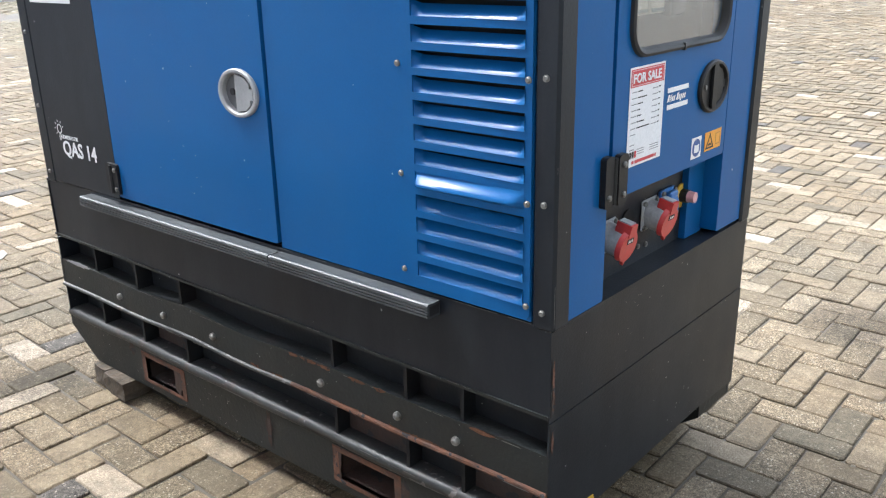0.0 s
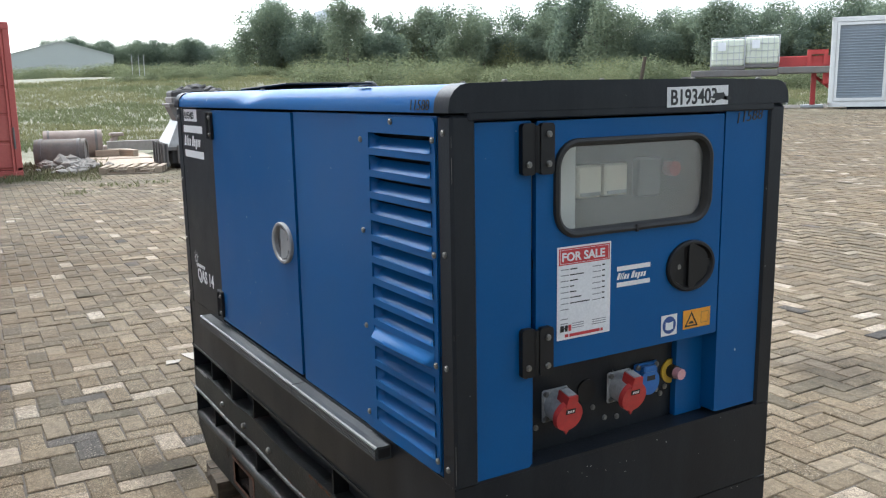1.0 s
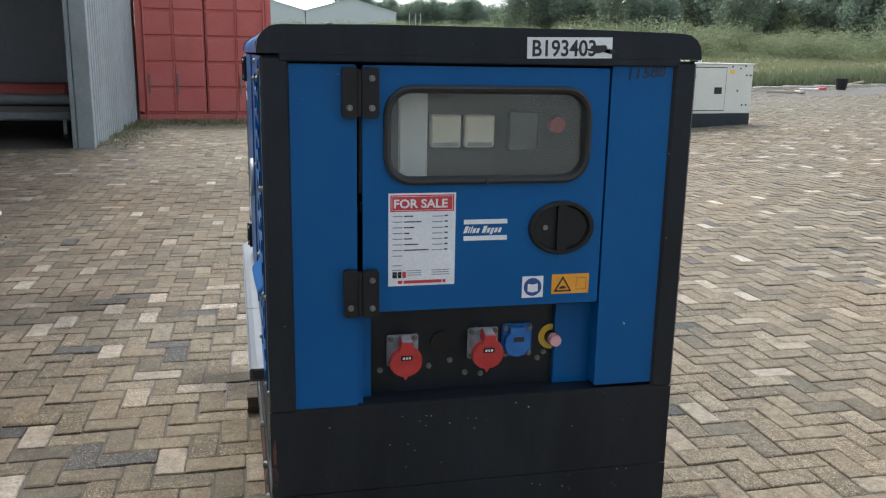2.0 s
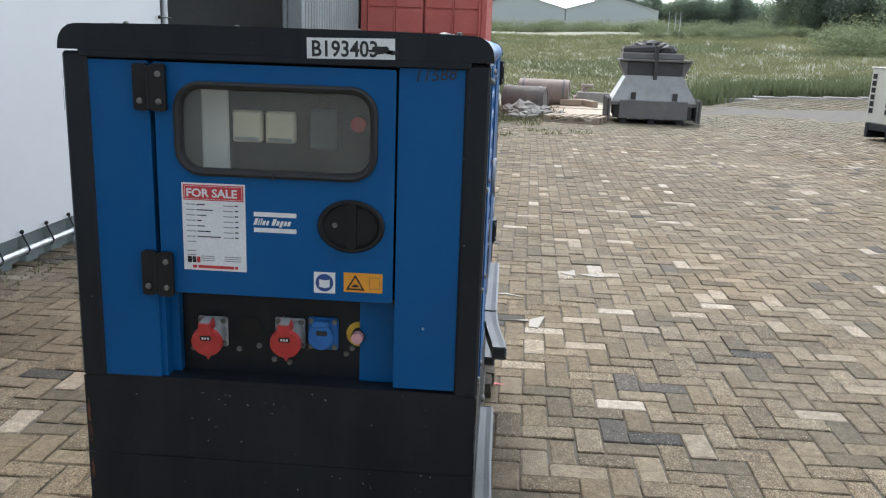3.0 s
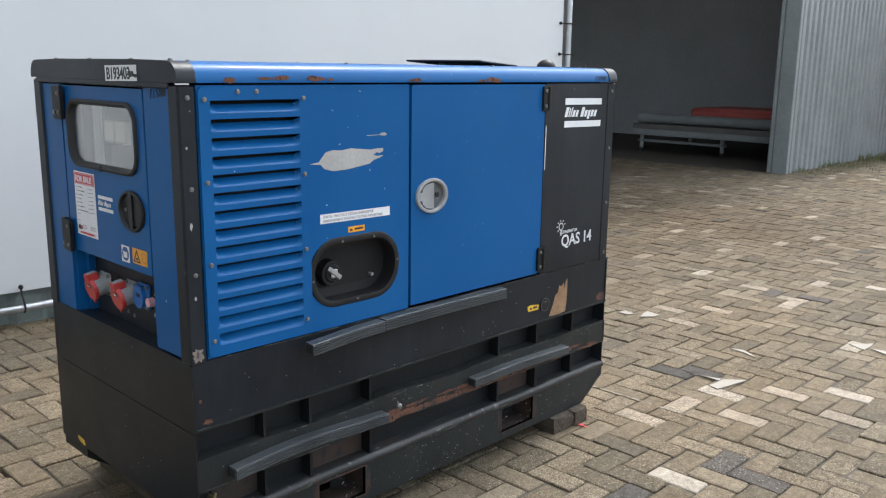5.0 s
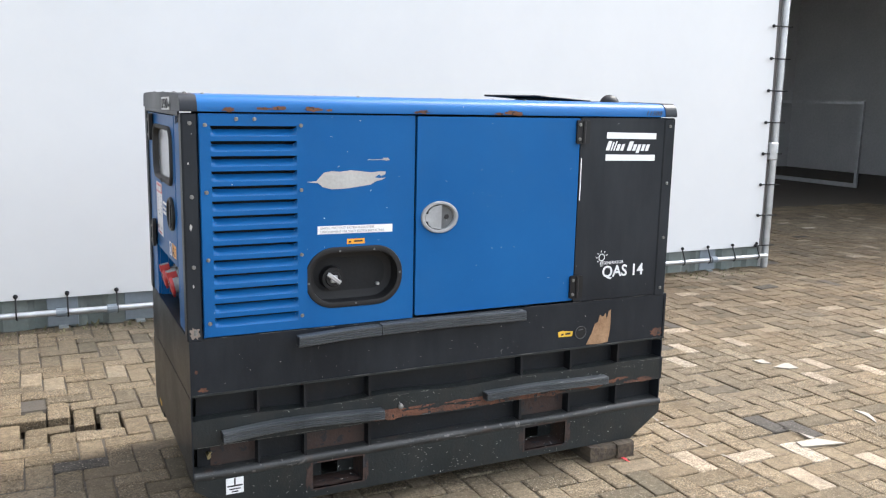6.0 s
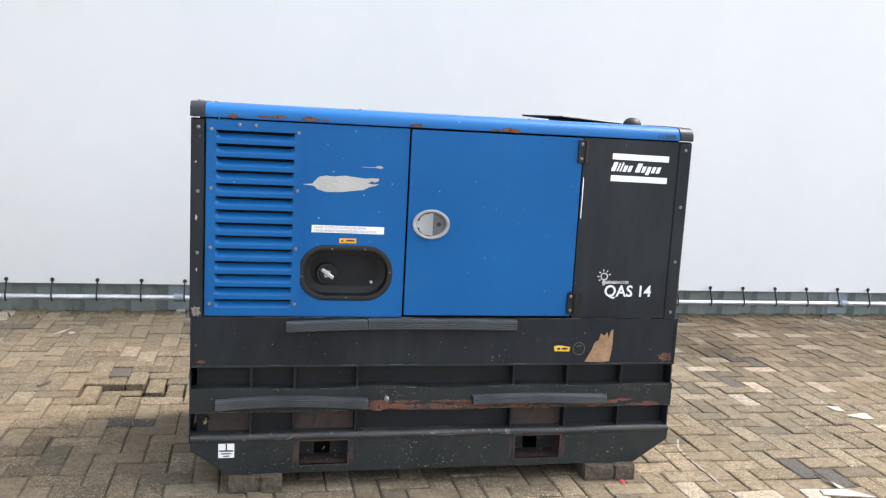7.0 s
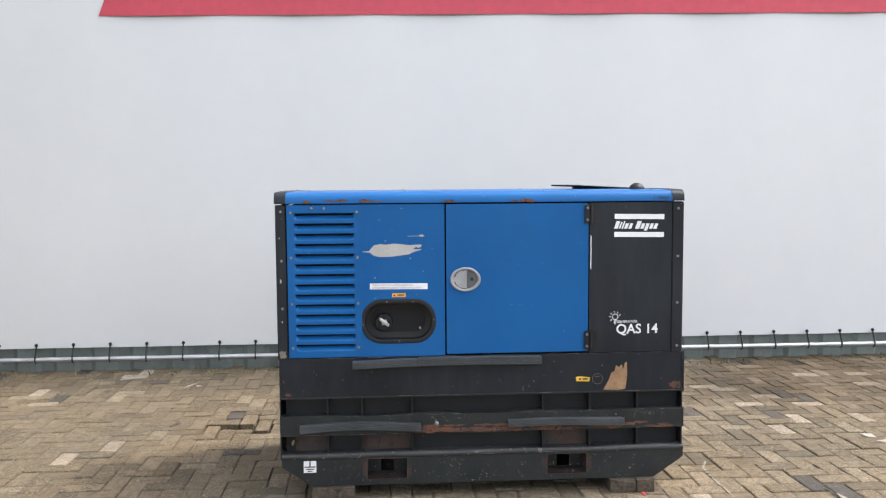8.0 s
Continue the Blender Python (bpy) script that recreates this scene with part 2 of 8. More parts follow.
def brick_material(name, stops):
    m, n, l, p = node_mat(name)
    geo = n.new("ShaderNodeNewGeometry")
    info = n.new("ShaderNodeObjectInfo")
    add = n.new("ShaderNodeMath")
    add.operation = "ADD"
    l.new(geo.outputs["Random Per Island"], add.inputs[0])
    l.new(info.outputs["Random"], add.inputs[1])
    frac = n.new("ShaderNodeMath")
    frac.operation = "FRACT"
    l.new(add.outputs[0], frac.inputs[0])
    col = ramp(n, l, frac.outputs[0], stops).outputs["Color"]

    def times(scale, detail, rough, steps):
        nonlocal col
        t = noise_node(n, l, scale, detail, rough, "Position")
        col = mix(n, l, 1.0, col, ramp(n, l, t.outputs["Fac"], [(a, g3(v)) for a, v in steps]).outputs["Color"], "MULTIPLY")
        return t
    times(0.35, 6.0, 0.65, [(0.3, 0.84), (0.62, 1.04)])
    t1 = times(9.0, 5.0, 0.6, [(0.28, 0.78), (0.65, 1.08)])
    times(30.0, 3.0, 0.6, [(0.3, 0.74), (0.68, 1.15)])
    warm = noise_node(n, l, 0.8, 5.0, 0.6, "Position")
    col = mix(n, l, 1.0, col, ramp(n, l, warm.outputs["Fac"], [(0.42, g3(1.0)), (0.68, (1.06, 0.995, 0.92))]).outputs["Color"], "MULTIPLY")
    # some bricks keep a smooth face, others are worn to the grain
    plain = col
    t2 = times(95.0, 5.0, 0.8, [(0.32, 0.36), (0.5, 0.95), (0.70, 1.70)])
    times(320.0, 2.0, 0.6, [(0.34, 0.42), (0.5, 1.0), (0.66, 1.72)])
    other = n.new("ShaderNodeMath")
    other.operation = "MULTIPLY"
    l.new(frac.outputs[0], other.inputs[0])
    other.inputs[1].default_value = 7.31
    again_frac = n.new("ShaderNodeMath")
    again_frac.operation = "FRACT"
    l.new(other.outputs[0], again_frac.inputs[0])
    worn = ramp(n, l, again_frac.outputs[0], [(0.30, g3(0.45)), (0.55, g3(1.0))]).outputs["Color"]
    col = mix(n, l, worn, plain, col)
    # pale pebbles laid bare in the worn face
    peb = n.new("ShaderNodeTexVoronoi")
    peb.inputs["Scale"].default_value = 95.0
    l.new(geo.outputs["Position"], peb.inputs["Vector"])
    sep = n.new("ShaderNodeSeparateColor")
    l.new(peb.outputs["Color"], sep.inputs["Color"])
    pick = ramp(n, l, sep.outputs[0], [(0.74, g3(0.0)), (0.78, g3(1.0))])
    size = ramp(n, l, peb.outputs["Distance"], [(0.20, g3(1.0)), (0.36, g3(0.0))])
    both = mix(n, l, 1.0, mix(n, l, 1.0, pick.outputs["Color"], size.outputs["Color"], "MULTIPLY"), worn, "MULTIPLY")
    col = mix(n, l, mix(n, l, 1.0, both, g3(0.72), "MULTIPLY"), col, (0.38, 0.335, 0.265))
    soil = noise_node(n, l, 1.3, 9.0, 0.7, "Position")
    col = mix(n, l, ramp(n, l, soil.outputs["Fac"], [(0.50, g3(0.0)), (0.66, g3(0.34))]).outputs["Color"], col, (0.118, 0.098, 0.075))
    # earth and moss where the yard is little used, towards the field
    sepx = n.new("ShaderNodeSeparateXYZ")
    l.new(geo.outputs["Position"], sepx.inputs["Vector"])
    back = n.new("ShaderNodeMapRange")
    back.inputs["From Min"].default_value, back.inputs["From Max"].default_value = -10.5, -16.0
    l.new(sepx.outputs["X"], back.inputs["Value"])
    patch = noise_node(n, l, 0.9, 8.0, 0.7, "Position")
    moss = mix(n, l, 1.0, ramp(n, l, patch.outputs["Fac"], [(0.36, g3(0.0)), (0.58, g3(0.85))]).outputs["Color"], back.outputs["Result"], "MULTIPLY")
    col = mix(n, l, moss, col, (0.125, 0.112, 0.078))
    # oily stains where machines have stood
    for (sx, sy, sr) in ((1.10, 1.62, 0.24), (1.35, 1.25, 0.18), (-0.35, 2.75, 0.30), (-2.2, -1.6, 0.5), (-1.0, -0.62, 0.20)):
        far = n.new("ShaderNodeVectorMath")
        far.operation = "DISTANCE"
        l.new(geo.outputs["Position"], far.inputs[0])
        far.inputs[1].default_value = (sx, sy, 0)
        wob = n.new("ShaderNodeMath")
        wob.operation = "MULTIPLY_ADD"
        l.new(t1.outputs["Fac"], wob.inputs[0])
        wob.inputs[1].default_value = 0.5 * sr
        l.new(far.outputs["Value"], wob.inputs[2])
        col = mix(n, l, 1.0, col, ramp(n, l, wob.outputs[0], [(sr * 0.7, (0.55, 0.54, 0.53)), (sr * 1.5, g3(1.0))]).outputs["Color"], "MULTIPLY")
    # brown dirt trodden into the bricks in front of the shed
    for (sx, sy, sr) in ((-0.9, -1.75, 1.0), (-3.2, -2.0, 1.5), (-6.2, -1.6, 2.2)):
        far = n.new("ShaderNodeVectorMath")
        far.operation = "DISTANCE"
        l.new(geo.outputs["Position"], far.inputs[0])
        far.inputs[1].default_value = (sx, sy, 0)
        wob = n.new("ShaderNodeMath")
        wob.operation = "MULTIPLY_ADD"
        l.new(soil.outputs["Fac"], wob.inputs[0])
        wob.inputs[1].default_value = 0.9 * sr
        l.new(far.outputs["Value"], wob.inputs[2])
        part_of = n.new("ShaderNodeMath")
        part_of.operation = "DIVIDE"
        l.new(wob.outputs[0], part_of.inputs[0])
        part_of.inputs[1].default_value = 2.0 * sr
        col = mix(n, l, 1.0, col, ramp(n, l, part_of.outputs[0], [(0.38, (0.76, 0.72, 0.68)), (0.78, g3(1.0))]).outputs["Color"], "MULTIPLY")
    l.new(col, p.inputs["Base Color"])
    p.inputs["Roughness"].default_value = 0.9
    p.inputs["Specular IOR Level"].default_value = 0.18
    bp = n.new("ShaderNodeBump")
    bp.inputs["Strength"].default_value, bp.inputs["Distance"].default_value = 1.0, 0.005
    l.new(t2.outputs["Fac"], bp.inputs["Height"])
    bp2 = n.new("ShaderNodeBump")
    bp2.inputs["Strength"].default_value, bp2.inputs["Distance"].default_value = 0.6, 0.004
    l.new(both, bp2.inputs["Height"])
    l.new(bp.outputs["Normal"], bp2.inputs["Normal"])
    l.new(bp2.outputs["Normal"], p.inputs["Normal"])
    return m


M_BRICK = brick_material("concrete_paving_brick", [(0.0, (0.102, 0.087, 0.062)), (0.06, (0.121, 0.100, 0.070)), (0.3, (0.145, 0.116, 0.078)), (0.6, (0.161, 0.128, 0.087)), (0.86, (0.178, 0.143, 0.098)), (0.97, (0.202, 0.165, 0.117)), (1.0, (0.248, 0.207, 0.153))])
M_BRICK_PALE = brick_material("pale_paving_brick", [(0.0, (0.255, 0.212, 0.162)), (0.6, (0.302, 0.256, 0.199)), (1.0, (0.368, 0.324, 0.266))])
M_BRICK_DARK = brick_material("dark_paving_brick", [(0.0, (0.057, 0.053, 0.048)), (1.0, (0.095, 0.085, 0.074))])


def leaf_material(name, stops, trans=0.45):
    m, n, l, p = node_mat(name)
    geo = n.new("ShaderNodeNewGeometry")
    info = n.new("ShaderNodeObjectInfo")
    c = ramp(n, l, geo.outputs["Random Per Island"], stops)
    tint = ramp(n, l, info.outputs["Random"], [(0.0, (0.80, 0.86, 0.85)), (0.5, (1.0, 1.0, 0.9)), (1.0, (1.18, 1.1, 0.85))])
    l.new(mix(n, l, 1.0, c.outputs["Color"], tint.outputs["Color"], "MULTIPLY"), p.inputs["Base Color"])
    p.inputs["Roughness"].default_value = 0.85
    p.inputs["Specular IOR Level"].default_value = 0.15
    tr = n.new("ShaderNodeBsdfTranslucent")
    warm = mix(n, l, 1.0, c.outputs["Color"], (1.08, 1.12, 0.9), "MULTIPLY")
    l.new(warm, tr.inputs["Color"])
    sh = n.new("ShaderNodeMixShader")
    sh.inputs[0].default_value = trans
    l.new(p.outputs[0], sh.inputs[1])
    l.new(tr.outputs[0], sh.inputs[2])
    l.new(sh.outputs[0], n["Material Output"].inputs["Surface"])
    return m


# leaf colour is paled and greyed to stand for distance haze
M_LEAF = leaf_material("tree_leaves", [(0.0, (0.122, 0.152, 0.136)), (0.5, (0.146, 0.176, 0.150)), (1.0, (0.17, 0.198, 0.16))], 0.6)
M_SHRUB = leaf_material("shrub_leaves", [(0.0, (0.120, 0.138, 0.092)), (0.5, (0.148, 0.163, 0.106)), (1.0, (0.178, 0.188, 0.124))], 0.5)
M_GRASS = leaf_material("dry_grass", [(0.0, (0.124, 0.124, 0.078)), (0.5, (0.136, 0.134, 0.085)), (1.0, (0.148, 0.143, 0.093))], 0.5)
M_WEED = leaf_material("green_weeds", [(0.0, (0.098, 0.114, 0.066)), (0.5, (0.116, 0.128, 0.076)), (1.0, (0.136, 0.144, 0.090))], 0.3)
M_DRY = leaf_material("withered_weeds", [(0.0, (0.11, 0.112, 0.072)), (0.5, (0.15, 0.14, 0.098)), (1.0, (0.20, 0.18, 0.132))], 0.15)


def ground_material():
    m, n, l, p = node_mat("field_ground")
    t0 = noise_node(n, l, 0.06, 8.0, 0.7)
    t1 = noise_node(n, l, 1.3, 6.0, 0.7)
    a = ramp(n, l, t0.outputs["Fac"], [(0.32, (0.125, 0.13, 0.085)), (0.5, (0.165, 0.16, 0.105)), (0.68, (0.22, 0.20, 0.14))])
    b = ramp(n, l, t1.outputs["Fac"], [(0.3, g3(0.62)), (0.7, g3(1.15))])
    l.new(mix(n, l, 1.0, a.outputs["Color"], b.outputs["Color"], "MULTIPLY"), p.inputs["Base Color"])
    p.inputs["Roughness"].default_value = 0.95
    bp = n.new("ShaderNodeBump")
    bp.inputs["Strength"].default_value, bp.inputs["Distance"].default_value = 0.8, 0.2
    l.new(t1.outputs["Fac"], bp.inputs["Height"])
    l.new(bp.outputs["Normal"], p.inputs["Normal"])
    return m


M_FIELD = ground_material()


def glass_material():
    m, n, l, p = node_mat("dusty_window_plastic")
    t = noise_node(n, l, 7.0, 5.0, 0.6)
    d = ramp(n, l, t.outputs["Fac"], [(0.3, g3(0.04)), (0.75, g3(0.09))])
    glass = n.new("ShaderNodeBsdfTransparent")
    glass.inputs["Color"].default_value = (0.955, 0.96, 0.94, 1)
    p.inputs["Base Color"].default_value = (0.50, 0.50, 0.46, 1)
    p.inputs["Roughness"].default_value = 0.32
    sh = n.new("ShaderNodeMixShader")
    l.new(d.outputs["Color"], sh.inputs[0])
    l.new(glass.outputs[0], sh.inputs[1])
    l.new(p.outputs[0], sh.inputs[2])
    gl = n.new("ShaderNodeBsdfGlossy")
    gl.inputs["Roughness"].default_value = 0.16
    fr = n.new("ShaderNodeLayerWeight")
    fr.inputs["Blend"].default_value = 0.5
    gloss = ramp(n, l, fr.outputs["Facing"], [(0.0, g3(0.03)), (0.10, g3(0.04)), (0.27, g3(0.15)), (0.43, g3(0.22)), (0.75, g3(0.50)), (1.0, g3(0.95))])
    sh2 = n.new("ShaderNodeMixShader")
    l.new(gloss.outputs["Color"], sh2.inputs[0])
    l.new(sh.outputs[0], sh2.inputs[1])
    l.new(gl.outputs[0], sh2.inputs[2])
    l.new(sh2.outputs[0], n["Material Output"].inputs["Surface"])
    return m


M_GLASS = glass_material()


# ---- mesh helpers ----
def thing(name, place, label, category, group="", kind=""):
    ob = new(name)
    ob.location = place
    return tagged(ob, label, category, group, kind)


def smooth(me, angle=35):
    me.polygons.foreach_set("use_smooth", [True] * len(me.polygons))
    me.set_sharp_from_angle(angle=radians(angle))


def part(name, bm, material, parent=None, label="", soft=False):
    bmesh.ops.recalc_face_normals(bm, faces=bm.faces)
    me = bpy.data.meshes.new(name)
    bm.to_mesh(me)
    bm.free()
    if soft:
        smooth(me)
    me.materials.append(material)
    ob = new(name, me)
    if parent:
        ob.parent = parent
    return tagged(ob, label)


def again(ob, m, parent):
    """The same mesh once more, as a part of its own."""
    c = new(ob.name.split(".")[0], ob.data)
    c.parent = parent
    c.matrix_basis = m
    if "label" in ob:
        c["label"] = ob["label"]
    return c


def box(bm, lo, hi, bevel=0.0, m=None, seg=1):
    r = bmesh.ops.create_cube(bm, size=1.0)
    vs = r["verts"]
    c = [(a + b) / 2 for a, b in zip(lo, hi)]
    s = [abs(b - a) for a, b in zip(lo, hi)]
    for v in vs:
        v.co = Vector((c[0] + v.co.x * s[0], c[1] + v.co.y * s[1], c[2] + v.co.z * s[2]))
    if bevel:
        es = list({e for v in vs for e in v.link_edges})
        res = bmesh.ops.bevel(bm, geom=es, offset=bevel, segments=seg, affect="EDGES", profile=0.5)
        vs = list({v for f in res["faces"] for v in f.verts} | {v for v in vs if v.is_valid})
    if m is not None:
        bmesh.ops.transform(bm, matrix=m, verts=[v for v in vs if v.is_valid])
    return bm


def bm_box(lo, hi, bevel=0.0, m=None, seg=1):
    return box(bmesh.new(), lo, hi, bevel, m, seg)


def tube(bm, p0, p1, r, r1=None, seg=14):
    p0, p1 = Vector(p0), Vector(p1)
    d = p1 - p0
    rot = d.to_track_quat("Z", "Y").to_matrix().to_4x4()
    res = bmesh.ops.create_cone(bm, cap_ends=True, cap_tris=False, segments=seg, radius1=r, radius2=r if r1 is None else r1, depth=d.length)
    bmesh.ops.transform(bm, matrix=Matrix.Translation((p0 + p1) / 2) @ rot, verts=res["verts"])
    return bm


def rrect(u0, v0, u1, v1, r, n=6):
    pts = []
    for cx, cy, a0 in ((u1 - r, v1 - r, 0), (u0 + r, v1 - r, 90), (u0 + r, v0 + r, 180), (u1 - r, v0 + r, 270)):
        for i in range(n + 1):
            a = radians(a0 + 90 * i / n)
            pts.append((cx + r * math.cos(a), cy + r * math.sin(a)))
    return pts


def rect(u0, v0, u1, v1):
    return [(u0, v0), (u1, v0), (u1, v1), (u0, v1)]


def oval(cu, cv, ru, rv, n=32):
    return [(cu + ru * math.cos(2 * math.pi * i / n), cv + rv * math.sin(2 * math.pi * i / n)) for i in range(n)]


def sheet(bm, outer, holes, w0, w1, m):
    """A plate between the depths w0 and w1 in the frame m, with holes through it."""
    for w in (w0, w1):
        edges = []
        for loop in (outer, *holes):
            vs = [bm.verts.new(m @ Vector((u, v, w))) for u, v in loop]
            edges += [bm.edges.new((vs[i], vs[(i + 1) % len(vs)])) for i in range(len(vs))]
        bmesh.ops.triangle_fill(bm, use_beauty=True, use_dissolve=False, edges=edges)
    for loop in (outer, *holes):
        k = len(loop)
        a = [bm.verts.new(m @ Vector((u, v, w0))) for u, v in loop]
        b = [bm.verts.new(m @ Vector((u, v, w1))) for u, v in loop]
        for i in range(k):
            bm.faces.new((a[i], a[(i + 1) % k], b[(i + 1) % k], b[i]))
    bmesh.ops.remove_doubles(bm, verts=bm.verts, dist=1e-5)
    return bm


def bm_sheet(outer, w0, w1, m, holes=()):
    return sheet(bmesh.new(), outer, holes, w0, w1, m)


def loft(bm, loops, m, close=True, cap=False):
    """Skin between loops of (u, v, w) points."""
    rows = [[bm.verts.new(m @ Vector(p)) for p in lp] for lp in loops]
    for a, b in zip(rows, rows[1:]):
        k = len(a)
        for i in range(k if close else k - 1):
            bm.faces.new((a[i], a[(i + 1) % k], b[(i + 1) % k], b[i]))
    if cap:
        bm.faces.new(rows[-1])
    return bm


def text_mesh(words, size, m, depth=0.0006, squeeze=1.0, shear=0.0, bold=0.0):
    cu = bpy.data.curves.new("words", "FONT")
    cu.body, cu.size, cu.extrude, cu.shear, cu.offset, cu.resolution_u = words, size, depth, shear, bold, 3
    ob = new("words", cu)
    bpy.context.view_layer.update()
    me = bpy.data.meshes.new_from_object(ob.evaluated_get(bpy.context.evaluated_depsgraph_get()))
    bpy.data.objects.remove(ob)
    bm = bmesh.new()
    bm.from_mesh(me)
    bpy.data.meshes.remove(me)
    bmesh.ops.transform(bm, matrix=m @ Matrix.Diagonal((squeeze, 1, 1, 1)), verts=bm.verts)
    return bm


def bars(bm, rows, w, m, h=0.003):
    """Plain bars (u, v, length)."""
    for u, v, length in rows:
        q = [bm.verts.new(m @ Vector(p)) for p in ((u, v, w), (u + length, v, w), (u + length, v + h, w), (u, v + h, w))]
        bm.faces.new(q)
    return bm


def blot(bm, cu, cv, ru, rv, w, m, rng, n=22, jag=0.3):
    """A thin worn patch with an uneven outline."""
    vs = []
    for i in range(n):
        a = 2 * math.pi * i / n
        k = 1 + rng.uniform(-jag, jag)
        vs.append(bm.verts.new(m @ Vector((cu + ru * k * math.cos(a), cv + rv * k * math.sin(a), w))))
    bm.faces.new(vs)
    return bm


def frame3(o, u, v, w):
    m = Matrix.Identity(4)
    for i, c in enumerate((u, v, w, o)):
        for j in range(3):
            m[j][i] = c[j]
    return m


def lift(x, y):
    """Height of the yard and the field: the yard is level round the generator and climbs slowly away from it."""
    return 0.04 * min(max(y - 5, 0), 17.5) + 0.04 * min(max(-x - 20, 0), 80) + 0.02 * min(max(-x - 100, 0), 400)


# ---- large structure ----
def ground_sheet():
    pos = [0, 3, 6, 9, 12, 15, 18, 20, 22, 24, 27, 30, 36, 44, 55, 70, 90, 120, 160, 220, 320, 500, 900]
    ax = sorted({-p for p in pos} | set(pos))
    nx = len(ax)
    vs = [(x, y, lift(x, y) - 0.09) for y in ax for x in ax]
    fs = [(j * nx + i, j * nx + i + 1, (j + 1) * nx + i + 1, (j + 1) * nx + i) for j in range(nx - 1) for i in range(nx - 1)]
    me = bpy.data.meshes.new("ground")
    me.from_pydata(vs, [], fs)
    me.materials.append(M_FIELD)
    return tagged(new("ground", me), "open field of dry grass reaching the horizon", "ground", kind="structure")


ground_sheet()


def yard_edge(y):
    """Where the paving ends towards the field."""
    if y < 3:
        return -18.2
    if y < 8:
        return -18.2 - 5.6 * (y - 3) / 5
    return -23.8 + 0.13 * (y - 8)


def yard_base():
    bm = bmesh.new()
    ys = [-14, -9, -6, -2.6, -1.06, -1.0, -0.62, -0.56, 0, 3, 5, 6.5, 8, 12, 17, 22.5, 30, 40]
    rows = []
    for y in ys:
        xe = yard_edge(y)
        xs = [xe, min(-17, xe + 3), -16, -11, -5, 0, 1.1, 1.18, 1.66, 1.74, 6, 20]
        rows.append([bm.verts.new((x, y, lift(x, y) - (0.085 if 1.15 < x < 1.7 and -1.02 < y < -0.58 else 0.009))) for x in xs])
    for a, b in zip(rows, rows[1:]):
        for i in range(len(a) - 1):
            bm.faces.new((a[i], a[i + 1], b[i + 1], b[i]))
    return tagged(part("pavement", bm, M_SAND), "yard of worn concrete bricks in herringbone bond", "pavement", kind="structure")


pavement = yard_base()


def corrugated(bm, u0, u1, v0, v1, m, pitch=0.2, deep=0.035):
    """Trapezoid sheet between u0 and u1."""
    k = max(1, round((u1 - u0) / pitch))
    us = []
    for i in range(k):
        a = u0 + (u1 - u0) * i / k
        p = (u1 - u0) / k
        us += [(a, 0), (a + 0.3 * p, 0), (a + 0.42 * p, deep), (a + 0.88 * p, deep)]
    us.append((u1, 0))
    lo = [bm.verts.new(m @ Vector((u, v0, w))) for u, w in us]
    hi = [bm.verts.new(m @ Vector((u, v1, w))) for u, w in us]
    lo2 = [bm.verts.new(m @ Vector((u, v0, w - 0.02))) for u, w in us]
    hi2 = [bm.verts.new(m @ Vector((u, v1, w - 0.02))) for u, w in us]
    for i in range(len(us) - 1):
        bm.faces.new((lo[i], lo[i + 1], hi[i + 1], hi[i]))
        bm.faces.new((lo2[i + 1], lo2[i], hi2[i], hi2[i + 1]))
        bm.faces.new((hi[i], hi[i + 1], hi2[i + 1], hi2[i]))
    return bm


